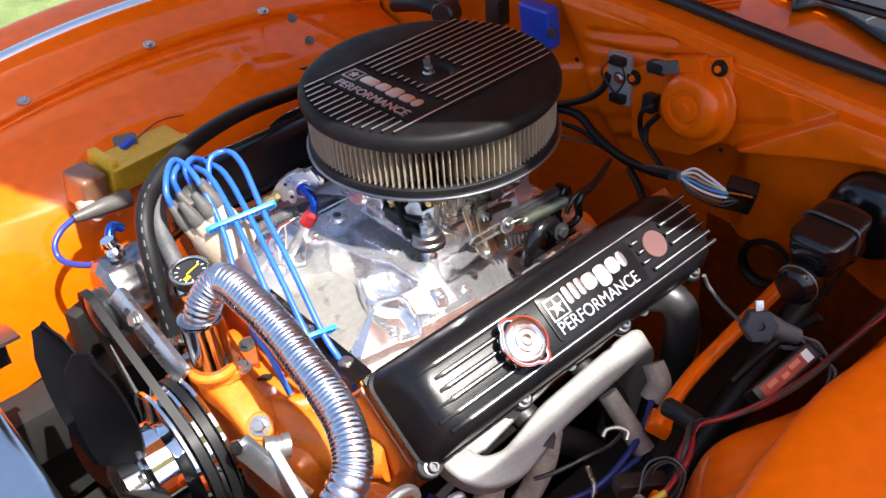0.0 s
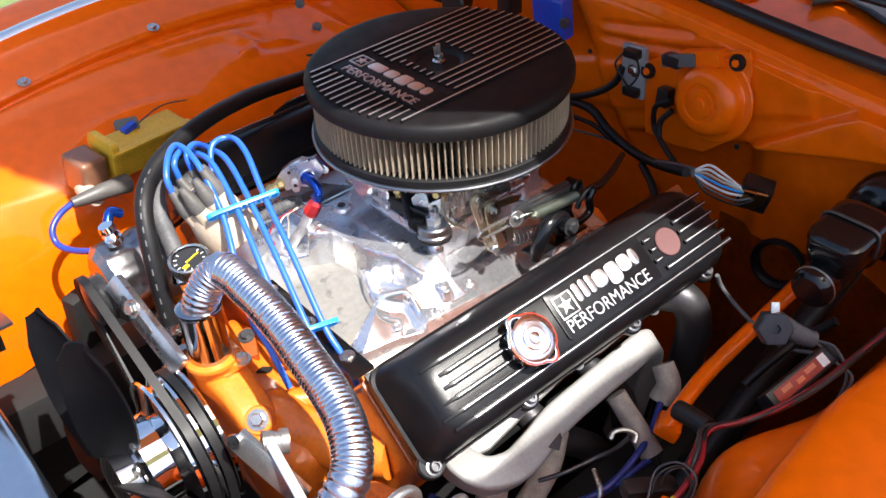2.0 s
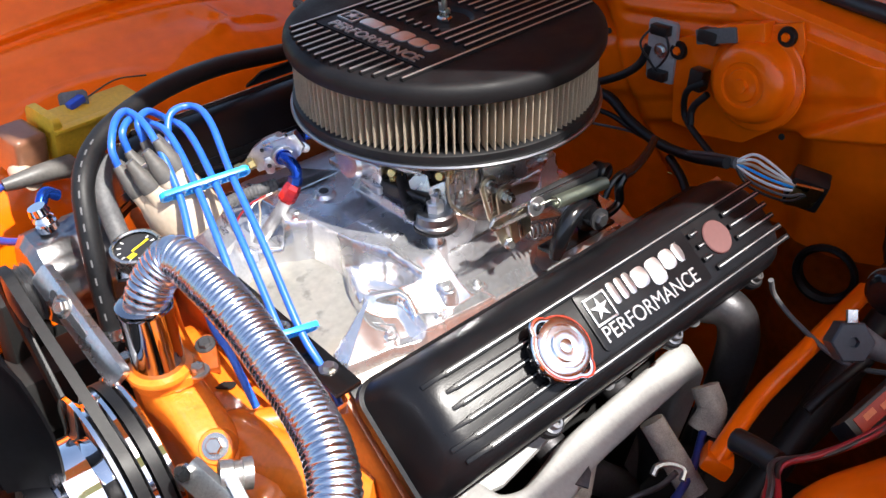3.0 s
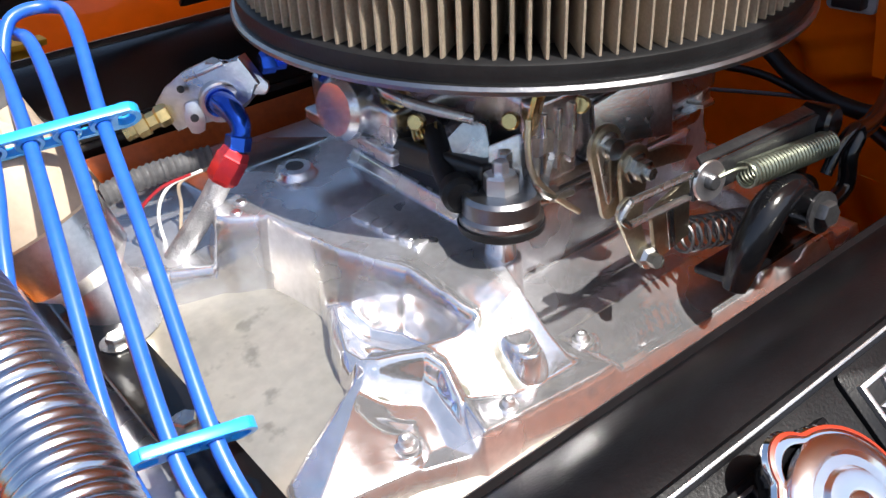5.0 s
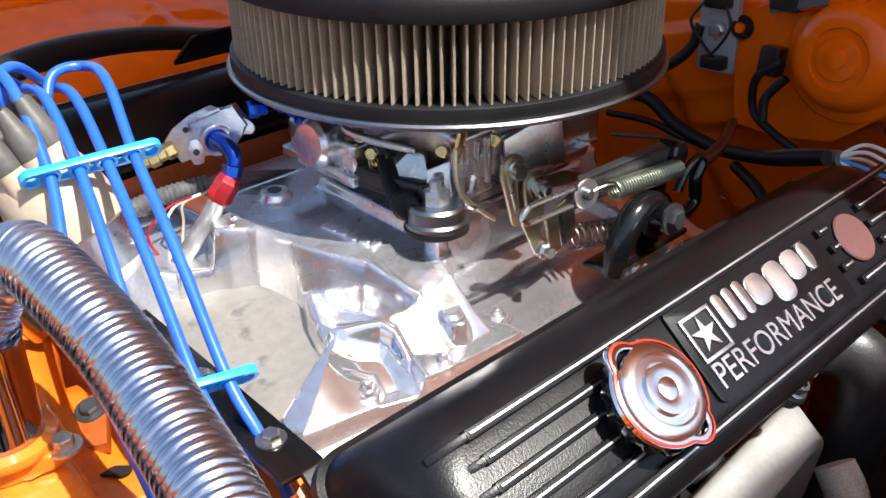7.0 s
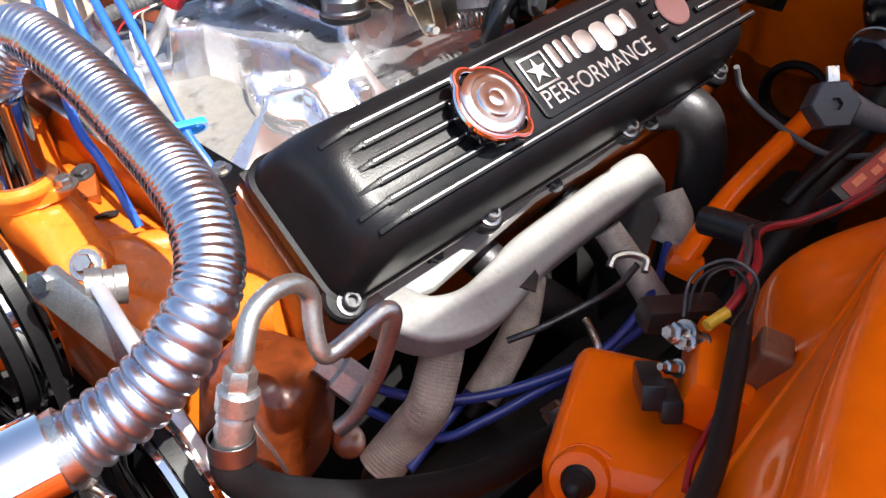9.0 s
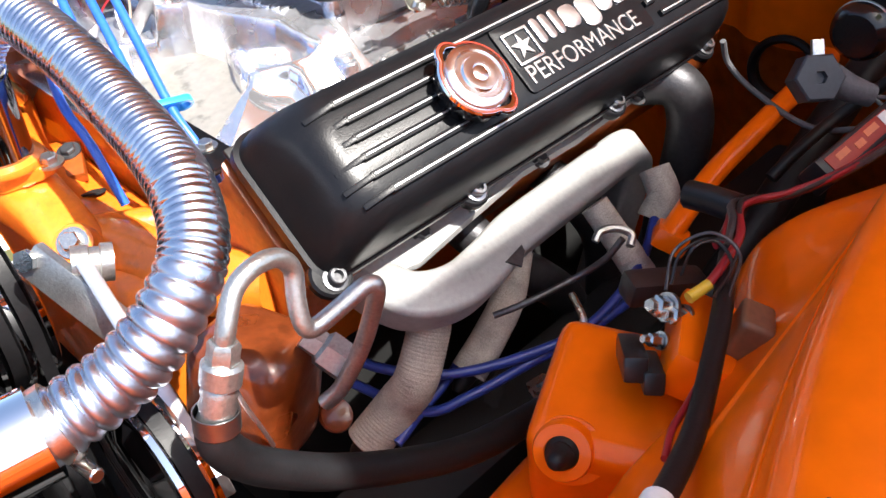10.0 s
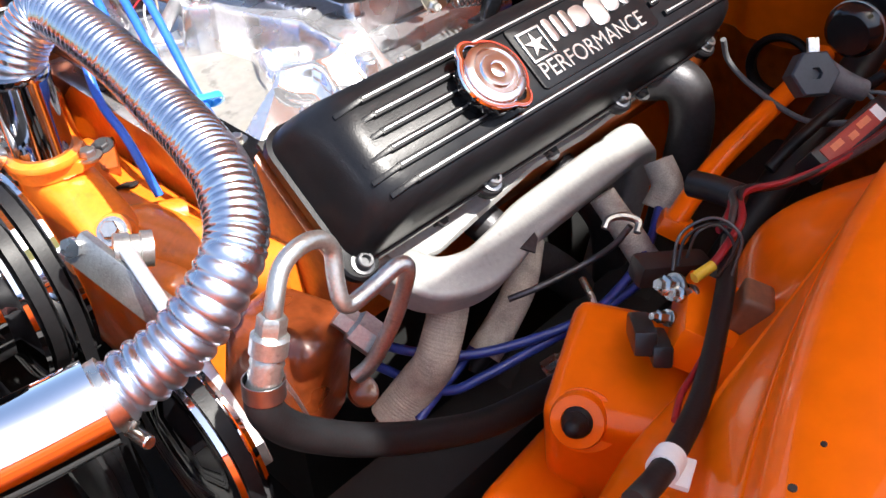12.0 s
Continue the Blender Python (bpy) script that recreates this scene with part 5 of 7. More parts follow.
for k in range(8):
    a = radians(45 * k + 10)
    base_p = dm @ Vector((0.027 * math.cos(a), 0.027 * math.sin(a), 0.08))
    up = dm.to_3x3() @ Vector((0.03 * math.cos(a), 0.03 * math.sin(a), 1))
    tower = part("tower", lathe([(0, -0.04), (0.012, -0.04), (0.0102, 0.022), (0, 0.022)], aim(base_p, up), 20), TAN, dist_cap)
    part("boot", lathe([(0.0098, 0.012), (0.0108, 0.013), (0.011, 0.016), (0.0102, 0.026), (0.0088, 0.033), (0.0075, 0.037), (0.006, 0.046), (0.0048, 0.05), (0, 0.05)], aim(base_p, up), 20), BOOT, dist_cap, "grey rubber boot")
    boot_tips.append((base_p + up.normalized() * 0.047, up.normalized()))
part("centre_tower", lathe([(0, 0.08), (0.012, 0.08), (0.0105, 0.11), (0, 0.112)], dm, 16), TAN, dist_cap)

CLIP1_L, CLIP1_R = Vector((-0.322, 0.072, 1.026)), Vector((-0.246, 0.056, 1.03))
CLIP2_L, CLIP2_R = Vector((-0.318, -0.098, 0.936)), Vector((-0.28, -0.104, 0.932))


def separator(a, b, holes, label):
    ob = thing("wire_separator", (a + b) / 2, label, "wire separator", "wire separators")
    d = b - a
    length = d.length + 0.012
    side = Vector((0, -0.5, -0.35)).normalized()
    side = (side - d.normalized() * side.dot(d.normalized())).normalized()
    m = Matrix((d.normalized(), d.normalized().cross(side) * -1, side)).transposed().to_4x4()
    m.translation = (a + b) / 2
    bm = bmesh.new()
    for s in (-1, 1):
        add_box(bm, (length, 0.003, 0.006), m @ pose(0, s * 0.0072, 0), 0.001)
    for k in range(holes):
        x = (k + 0.5) / holes * d.length - d.length / 2
        add_lathe(bm, [(0.0052, -0.003), (0.0076, -0.003), (0.0076, 0.003), (0.0052, 0.003), (0.0052, -0.003)], m @ pose(x, 0, 0), 18)
    for s in (-1, 1):
        add_lathe(bm, [(0.0055, -0.003), (0.0086, -0.003), (0.0086, 0.003), (0.0055, 0.003), (0.0055, -0.003)], m @ pose(s * (length / 2 - 0.004), 0, 0), 18)
    part("clip", bm, BLUE_CLIP, ob)


separator(CLIP1_L, CLIP1_R, 4, "long bright blue plastic separator across four wires")
separator(CLIP2_L, CLIP2_R, 2, "short bright blue plastic separator across two wires")
for k in range(4):
    p = CLIP1_L.lerp(CLIP1_R, (k + 0.5) / 4)
    top = Vector((-0.305 + 0.023 * k, 0.172 + 0.006 * k, 1.072 - 0.006 * k))
    start = Vector((-0.352 + 0.028 * k, 0.125 + 0.022 * (k % 2) + 0.01 * k, 1.028))
    end = [Vector((-0.35, -0.03, 0.94)), Vector((-0.327, -0.075, 0.935)), CLIP2_L.lerp(CLIP2_R, 0.25), CLIP2_L.lerp(CLIP2_R, 0.75)][k]
    tail = end + Vector((0.0, -0.035, -0.03))
    if k == 3:
        start, top = Vector((-0.281, 0.150, 1.030)), Vector((-0.234, 0.170, 1.063))
        pts = [start, start.lerp(top, 0.55) + Vector((-0.006, 0.012, 0.012))]
    else:
        tip = min(boot_tips, key=lambda q: (q[0] - start).length)
        boot_tips.remove(tip)
        top = top + Vector((0.0, 0.006, 0.006 if k == 0 else -0.012))
        pts = [tip[0], tip[0] + Vector((0.0, 0.006, 0.022)), (tip[0] + Vector((0.0, 0.012, 0.042))).lerp(top, 0.45)]
    pts += [top, top.lerp(p, 0.45) + Vector((0.004, 0.0, 0.016)), p, p.lerp(end, 0.5) + Vector((0, 0, 0.006)), end, tail, tail + Vector((0.002, -0.03, -0.05))]
    wire = solo("plug_wire", tube(pts, 0.0041, 12), BLUE_WIRE, "blue silicone spark plug wire looping over the manifold", "plug wire", "plug wires")

# ---------------------------------------------------------------- fuel block and braided line
fuel = thing("fuel_regulator", (-0.173, 0.100, 1.010), "cast aluminium fuel block with blue and red hose end", "fuel regulator")
f0, fr, fu = Vector((-0.173, 0.100, 1.010)), Vector((-0.090, 0.167, 0.969)) - Vector((-0.131, 0.190, 0.973)), Vector((-0.118, 0.200, 1.017)) - Vector((-0.131, 0.190, 0.973))
unit = ((f0 - Vector((-0.453, -0.488, 1.251))).length / 0.8) * fr.length / 100
fr.normalize()
fu = (fu - fr * fu.dot(fr)).normalized()
ff = fr.cross(fu)
fm = Matrix((fr, fu, ff)).transposed().to_4x4() @ Matrix.Diagonal((unit, unit, unit, 1))
fm.translation = f0


def hexa(s):
    return [(s * math.cos(a), s * math.sin(a)) for a in grid(0, 2 * math.pi, 18)[:-1]]


bm = bmesh.new()
add_plate(bm, [(-80, -14), (-48, -58), (-15, -42), (22, -40), (60, -22), (70, -4), (88, 16), (60, 58), (33, 42), (8, 52), (-30, 36), (-62, 12)], 44, fm @ pose(0, 0, -40, 8, -14, 0), 0.0018)
part("casting", bm, CAST, fuel)
part("collar", lathe([(0, -8), (31, -8), (33, -5), (33, 12), (30, 15), (24, 15), (22, 11), (0, 11)], fm @ pose(14, -14, 0, 18, 10, 0), 32), CAST, fuel)
for ex, ey, a in ((-26, -38, 100), (66, 10, -20)):
    lug = part("lug", plate([(x * 0.95 + (10 * math.copysign(1, x) if abs(x) > 12 else 0), y) for x, y in hexa(17)], 12, fm @ pose(ex, ey, 0, 0, -10, a), 0.0012), CAST, fuel)
    part("hole", lathe([(0, 0), (6.5, 0), (6.5, 0.8), (0, 0.8)], fm @ pose(ex, ey, 0, 0, -10, a) @ pose(0, 0, 12.2), 18), DIAL, lug, "dark bolt hole")
for ex, ey in ((-44, 4), (25, 40)):
    part("hole", lathe([(0, 0), (6, 0), (6, 0.8), (0, 0.8)], fm @ pose(ex, ey, 5.5, 8, -14, 0), 18), DIAL, fuel, "dark bolt hole")
part("rib", box((70, 8, 10), fm @ pose(-8, 30, 6, 8, -14, 22), 0.0012), CAST, fuel)
part("brass_fitting", lathe([(0, 0), (16, 0), (18, 3), (18, 18), (14, 22), (14, 36), (18, 38), (18, 56), (13, 58), (13, 76), (0, 76)], fm @ aim((-66, -32, -18), (-0.9, -0.42, 0.05)), 36, hexagon), BRASS, fuel)
part("blue_elbow", tube([fm @ Vector(q) for q in ((12, -14, 4), (17, -17, 26), (32, -26, 54), (43, -42, 70), (45, -58, 74), (42, -66, 75))], lambda f: unit * (20 - 6 * f), 20), BLUE_ANODISED, fuel, "blue anodised elbow")
part("blue_collar", lathe([(0, 0), (23, 0), (24, 2), (24, 9), (0, 9)], fm @ pose(13, -14, 10, 25, 20, 0), 28), BLUE_ANODISED, fuel)
part("blue_nut", lathe(disc(20, 24, 2), fm @ aim((42, -62, 75), (-0.18, -1, -0.05)), 36, hexagon), BLUE_ANODISED, fuel)
part("red_nut", lathe([(0, 0), (19, 0), (22, 4), (23, 12), (25, 14), (25, 50), (20, 58), (0, 58)], fm @ aim((38, -83, 74), (-0.5, -0.86, -0.08)), 36, hexagon), RED_ANODISED, fuel, "red anodised hose nut")
part("blue_plug", lathe([(0, 0), (16, 0), (18, 3), (18, 22), (14, 24), (14, 40), (0, 40)], fm @ aim((78, 40, -30), (0.95, 0.1, -0.2)), 36, hexagon), BLUE_ANODISED, fuel)
q0 = fm @ Vector((10, -132, 69))
solo("fuel_line", tube([q0, fm @ Vector((-12, -170, 62)), fm @ Vector((-55, -235, 40)), fm @ Vector((-110, -310, 10)), fm @ Vector((-190, -380, -40))], unit * 18, 20, 10, True, lambda s: 1 + 0.022 * math.sin(2 * math.pi * s / 0.0028)), STEEL_BRAID, "braided stainless fuel line running down beside the manifold", "fuel line")
solo("corrugated_loom", tube([(-0.176, 0.110, 0.961), (-0.195, 0.115, 0.960), (-0.220, 0.120, 0.958), (-0.251, 0.120, 0.955)], 0.0075, 16, 10, True, lambda s: 1 + 0.08 * math.sin(2 * math.pi * s / 0.0045)), GREY_RUBBER, "grey corrugated wiring loom behind the plug wires", "wiring loom")
for k, (m_, dx) in enumerate(((WHITE_PAINT, 0.0), (TAN, 0.008), (RED_WIRE, -0.008))):
    solo("loose_wire", tube([Vector((-0.189, 0.100, 0.959)) + Vector((dx, 0, 0)), Vector((-0.213, 0.100, 0.956)) + Vector((dx, 0, 0)), Vector((-0.224, 0.100, 0.939)) + Vector((2 * dx, 0, 0)), Vector((-0.225, 0.095, 0.913)) + Vector((dx, 0, 0))], 0.0012, 8), m_, "thin loose wire hanging beside the manifold", "wire", "loose wires")

# ---------------------------------------------------------------- exhaust headers and heat sleeves, driver side
header = thing("exhaust_header", (-0.1, -0.34, 0.6), "silver coated exhaust header under the valve cover", "exhaust header")
# front primary: a squared tube with a flat top
RUN = smooth_path([(-0.252, -0.283, 0.826), (-0.256, -0.315, 0.829), (-0.246, -0.342, 0.827), (-0.213, -0.353, 0.822), (-0.168, -0.344, 0.816), (-0.12, -0.331, 0.812), (-0.05, -0.323, 0.807), (0.02, -0.317, 0.803), (0.066, -0.313, 0.8), (0.09, -0.309, 0.786), (0.094, -0.305, 0.755), (0.087, -0.3, 0.7), (0.07, -0.29, 0.6)], 8)
rings = []
across = Vector((1, 0, 0))
for k, p in enumerate(RUN):
    along = (RUN[min(k + 1, len(RUN) - 1)] - RUN[max(k - 1, 0)]).normalized()
    blend = smoothstep(62, 78, k)
    top_n = Vector((-0.05, -0.48, 0.87)).lerp(Vector((0.9, -0.3, 0.25)), blend)
    top_n = (top_n - along * top_n.dot(along)).normalized()
    across = along.cross(top_n)
    rings.append([p + across * u + top_n * v for u, v in rounded(0.04, 0.036, 0.0065, 6)])
part("primary_tube", loft(bmesh.new(), rings), CERAMIC, header, sharp=70)
part("dark_edge_plate", plate([(0, -0.002), (0.03, -0.002), (0.027, 0.004), (0.01, 0.011)], 0.0025, Matrix(((0.95, 0.05, 0.02, -0.162), (0.25, -0.9, -0.4, -0.3635), (-0.09, -0.42, 0.91, 0.8245), (0, 0, 0, 1))), 0.0005), DARK_STEEL, header, "small dark triangular plate on the header edge")
part("primary_tube", tube([(-0.12, -0.27, 0.795), (-0.105, -0.31, 0.765), (-0.07, -0.325, 0.73), (-0.02, -0.32, 0.67), (0.02, -0.31, 0.6)], 0.02, 20), SHADED_HEADER, header, "header tube coloured dark for its shade")
part("primary_tube", tube([(0.0, -0.27, 0.795), (0.02, -0.31, 0.755), (0.04, -0.32, 0.7), (0.05, -0.32, 0.6)], 0.02, 20), SHADED_HEADER, header, "header tube coloured dark for its shade")
part("primary_tube", tube([(0.13, -0.28, 0.845), (0.145, -0.318, 0.85), (0.155, -0.335, 0.82), (0.155, -0.335, 0.75), (0.14, -0.32, 0.6)], 0.0245, 20), SHADED_HEADER, header, "header tube coloured dark for its shade")
part("flange", plate([(-0.262, -0.285), (-0.262, -0.318), (-0.222, -0.325), (-0.15, -0.315), (-0.076, -0.306), (0.0, -0.308), (0.09, -0.303), (0.185, -0.305), (0.185, -0.285)], 0.007, Matrix(((1, 0, 0, 0), (0, 1, -0.1, 0), (0, 0.25, 1, 0.918), (0, 0, 0, 1))), 0.002), CERAMIC, header)
for bx in (-0.2, -0.05, 0.1):
    part("bolt", bolt((bx, -0.305, 0.848), (0, -0.5, 0.85), 0.006, 0.006), DARK_STEEL, header)


def sleeve(points, r, label="woven heat sleeve round a spark plug lead"):
    ob = thing("heat_sleeve", points[0], label, "heat sleeve", "heat sleeves")
    part("braid", tube(points, lambda f: r * (0.94 + 0.12 * f), 24, 12, True, lambda s: 1 + 0.016 * math.sin(2 * math.pi * s / 0.0032)), BRAID, ob)
    a, b = Vector(points[-1]), Vector(points[-2])
    part("boot", lathe([(0, -0.004), (r * 0.62, -0.004), (r * 0.66, 0.0), (r * 0.5, 0.012), (0.0048, 0.02), (0, 0.02)], aim(a, a - b), 18), RUBBER, ob, "black rubber boot end")
    return ob


sleeve([(-0.225, -0.335, 0.8), (-0.232, -0.34, 0.785), (-0.257, -0.347, 0.750), (-0.268, -0.334, 0.720), (-0.298, -0.325, 0.690)], 0.019)
sleeve([(-0.11, -0.33, 0.79), (-0.14, -0.346, 0.765), (-0.17, -0.351, 0.742), (-0.2, -0.352, 0.72)], 0.0155)
sleeve([(0.068, -0.353, 0.800), (0.061, -0.371, 0.780), (0.045, -0.373, 0.760)], 0.0165)
sleeve([(-0.019, -0.346, 0.800), (-0.018, -0.378, 0.770), (-0.020, -0.413, 0.740)], 0.0145)


def lead(points, label="blue spark plug lead, darkened in colour for shade below the header"):
    return solo("plug_lead", tube(points, 0.0046, 10), DARKENED_BLUE_WIRE, label, "plug wire", "lower plug leads")


lead([(-0.193, -0.338, 0.725), (-0.220, -0.345, 0.720), (-0.253, -0.347, 0.710), (-0.286, -0.351, 0.700)])
lead([(-0.272, -0.266, 0.740), (-0.258, -0.311, 0.740), (-0.221, -0.353, 0.735), (-0.163, -0.390, 0.740), (-0.107, -0.412, 0.750), (-0.025, -0.404, 0.760), (0.034, -0.380, 0.770)])
lead([(-0.273, -0.270, 0.710), (-0.253, -0.347, 0.710), (-0.219, -0.372, 0.720), (-0.163, -0.391, 0.730), (-0.111, -0.409, 0.740), (-0.029, -0.415, 0.740)])
solo("dipstick_tube", tube([(-0.179, -0.364, 0.780), (-0.154, -0.382, 0.790), (-0.112, -0.399, 0.800), (-0.099, -0.416, 0.820), (-0.089, -0.425, 0.840)], 0.003, 12), DARK_STEEL, "black dipstick tube beside the header", "dipstick")
bm = bmesh.new()
add_tube(bm, [(-0.112, -0.414, 0.845), (-0.104, -0.413, 0.850), (-0.092, -0.420, 0.850), (-0.085, -0.430, 0.845), (-0.093, -0.435, 0.840)], 0.0034, 8)
solo("dipstick_loop", bm, BARE_STEEL, "bright metal dipstick loop handle", "dipstick")
solo("pipe_clip", tube([(-0.124, -0.403, 0.790), (-0.140, -0.428, 0.785), (-0.153, -0.432, 0.770), (-0.170, -0.430, 0.760)], 0.0035, 8), STEEL, "thin bare steel brake pipe with a bend", "brake pipe")
solo("brake_union", lathe([(0, 0), (0.008, 0), (0.008, 0.016), (0.006, 0.018), (0.006, 0.03), (0, 0.03)], aim((-0.194, -0.419, 0.740), (0.4, -0.3, 0.35)), 18, hexagon), STEEL, "hexagon brake pipe union on the frame", "pipe union")
# added black sheet that darkens the gap below the header
solo("gap_sheet", sheet(lambda u, v: Vector((-0.2 + 0.34 * u, -0.36 - 0.09 * v + 0.02 * math.sin(7 * u), 0.66 - 0.05 * v + 0.02 * math.sin(11 * u + 4 * v))), grid(0, 1, 16), grid(0, 1, 8), 0.004), UNDER, "added black sheet across the gap below the header", "frame")

# ---------------------------------------------------------------- power steering pump, lines, hose
ps = thing("power_steering_pump", (-0.39, -0.36, 0.72), "orange painted power steering pump with steel lines", "steering pump")
bm = bmesh.new()
add_box(bm, (0.074, 0.08, 0.1), pose(-0.388, -0.328, 0.832, 6, 12, 24), 0.024, 5)
part("reservoir", bm, BROWN_ENAMEL, ps)
part("seam", tube([(-0.421, -0.366, 0.888), (-0.419, -0.371, 0.87), (-0.414, -0.374, 0.85), (-0.408, -0.374, 0.825)], 0.0016, 6), MACHINED, ps)
part("filler_cap", lathe([(0, 0), (0.012, 0), (0.012, 0.004), (0.016, 0.005), (0.017, 0.008), (0.016, 0.011), (0.013, 0.009), (0, 0.009)], aim((-0.345, -0.352, 0.783), (0.1, -0.6, 0.75)) @ Matrix.Diagonal((0.8, 0.8, 0.8, 1)), 32), BROWN_ENAMEL, ps)
part("pulley", lathe([(0, -0.006), (0.03, -0.006), (0.045, 0.0), (0.07, 0.0), (0.078, -0.004), (0.08, 0.0), (0.07, 0.008), (0.08, 0.016), (0.078, 0.02), (0.06, 0.018), (0.03, 0.02), (0, 0.02)], aim((-0.47, -0.3, 0.79), (1, 0, 0)), 48), CHROME, ps)
part("bracket_plate", plate([(-0.1, -0.012), (0.1, -0.016), (0.105, 0.014), (-0.1, 0.016)], 0.012, Matrix(((-0.12, 0.2, 0.97, -0.44), (-0.93, 0.3, -0.2, -0.27), (-0.34, -0.93, 0.1, 0.845), (0, 0, 0, 1))), 0.002), MACHINED, ps)
LINE = [(-0.447, -0.418, 0.963), (-0.442, -0.419, 0.980), (-0.429, -0.412, 0.995), (-0.414, -0.409, 1.000), (-0.398, -0.408, 0.997), (-0.390, -0.409, 0.985), (-0.394, -0.414, 0.969), (-0.396, -0.419, 0.955), (-0.391, -0.421, 0.949),
                             (-0.373, -0.422, 0.952), (-0.353, -0.424, 0.958), (-0.347, -0.426, 0.953), (-0.350, -0.422, 0.931), (-0.357, -0.415, 0.902), (-0.369, -0.406, 0.873), (-0.378, -0.398, 0.860)]
line_ob = thing("steering_line", LINE[0], "bent bare steel power steering line", "steering line")
part("pipe", tube(LINE, 0.0056, 16), BARE_STEEL, line_ob)
for k in (0,):
    a, b = Vector(LINE[k]), Vector(LINE[1 if k == 0 else -2])
    part("nut", lathe([(0, 0), (0.009, 0), (0.009, 0.011), (0.0075, 0.013), (0, 0.013)], aim(a, b - a), 24, hexagon), BARE_STEEL, line_ob)

fit_ob = thing("hose_fitting", (-0.446, -0.415, 0.958), "crimped steel hose fitting on the steering line", "hose fitting")
fa, fb = Vector((-0.447, -0.418, 0.963)), Vector((-0.460, -0.419, 0.927))
part("ferrule", lathe([(0, 0), (0.0095, 0), (0.0115, 0.002), (0.0115, 0.013), (0.009, 0.015), (0.0105, 0.019), (0.0095, 0.023), (0.0108, 0.027), (0.0098, 0.031), (0.011, 0.036), (0.011, (fb - fa).length), (0, (fb - fa).length)], aim(fa, fb - fa), 28), BARE_STEEL, fit_ob)
HOSE2 = [(-0.459, -0.418, 0.928), (-0.462, -0.419, 0.912), (-0.452, -0.419, 0.888), (-0.434, -0.423, 0.867), (-0.400, -0.430, 0.838), (-0.351, -0.438, 0.806), (-0.290, -0.443, 0.773), (-0.212, -0.443, 0.747), (-0.140, -0.438, 0.723)]
hose2 = thing("steering_hose", HOSE2[0], "thick black rubber power steering hose", "hose")
part("hose", tube(HOSE2, 0.0118, 20), RUBBER, hose2)
part("collar", lathe([(0.0122, -0.006), (0.0131, -0.006), (0.0131, 0.006), (0.0122, 0.006)], aim(HOSE2[0], Vector(HOSE2[1]) - Vector(HOSE2[0])), 24), DULL_STEEL, hose2, "crimped steel collar")

solo("sensor_fitting", lathe([(0, 0), (0.011, 0), (0.011, 0.016), (0.008, 0.018), (0.008, 0.028), (0, 0.028)], aim((-0.35, -0.39, 0.868), (-0.3, 0.6, 0.5)) @ Matrix.Diagonal((1.25, 1.25, 1.25, 1)), 24, hexagon), BARE_STEEL, "bright hexagon fitting beside the cylinder head", "fitting")
for k, (p, q) in enumerate((((-0.446, -0.154, 0.885), (-0.423, -0.221, 0.840)), ((-0.438, -0.264, 0.830), (-0.439, -0.323, 0.790)))):
    p, q = Vector(p), Vector(q)
    d = (q - p).normalized()
    up = Vector((-0.75, -0.1, 0.6))
    up = (up - d * up.dot(d)).normalized()
    mm = Matrix((d, d.cross(up) * -1, up)).transposed().to_4x4()
    mm.translation = (p + q) / 2
    br = thing("pump_bracket", (p + q) / 2, "machined aluminium accessory bracket bar on the engine front", "bracket", "accessory brackets")
    part("bar", box(((q - p).length + 0.02, 0.028, 0.011), mm, 0.002), BARE_STEEL, br)
    part("bolt", lathe([(0, 0), (0.009, 0), (0.009, 0.006), (0, 0.006)], mm @ pose(0.0 if k else -0.05, 0, 0.005), 20, hexagon), STEEL, br)
sp = thing("spacer", (-0.425, -0.169, 0.875), "stacked steel spacer on the engine front", "spacer")
part("sleeve", lathe([(0, 0), (0.014, 0), (0.014, 0.012), (0.0125, 0.013), (0.0125, 0.02), (0.015, 0.021), (0.015, 0.03), (0, 0.03)], aim((-0.429, -0.167, 0.882), (0.8, -0.35, -0.2)), 24), BARE_STEEL, sp)

# ---------------------------------------------------------------- fan, pulleys, belts, alternator
fan = thing("cooling_fan", (-0.56, -0.03, 0.5), "black bladed cooling fan with chrome hub ahead of the engine", "fan")
FC = Vector((-0.555, -0.035, 0.80))
part("hub", lathe([(0, -0.02), (0.03, -0.02), (0.052, -0.012), (0.052, -0.004), (0.052, 0.01), (0.046, 0.014), (0, 0.014)], aim(FC, (1, 0, 0)), 48), DARK_CHROME, fan)
for k in range(7):
    a = 2 * math.pi * k / 7 + 0.74
    out, tang, ax = Vector((0, math.cos(a), math.sin(a))), Vector((0, -math.sin(a), math.cos(a))), Vector((1, 0, 0))
    def blade(u, v, out=out, tang=tang, ax=ax):
        r = 0.05 + 0.19 * u
        w = (0.018 + 0.02 * math.sin(math.pi * (0.15 + 0.75 * u))) * (1 - 0.5 * max(0, u - 0.85) / 0.15 * abs(v))
        th = radians(52 - 22 * u)
        return FC + out * r + (tang * math.cos(th) + ax * math.sin(th)) * w * v + ax * 0.008 * (1 - v * v)
    part("blade", sheet(blade, grid(0, 1, 12), grid(-1, 1, 8), 0.003), BLADE, fan)
pulley = thing("water_pump_pulley", (-0.49, -0.05, 0.66), "chrome two-groove water pump pulley", "pulley")
PC = Vector((-0.495, -0.04, 0.815))
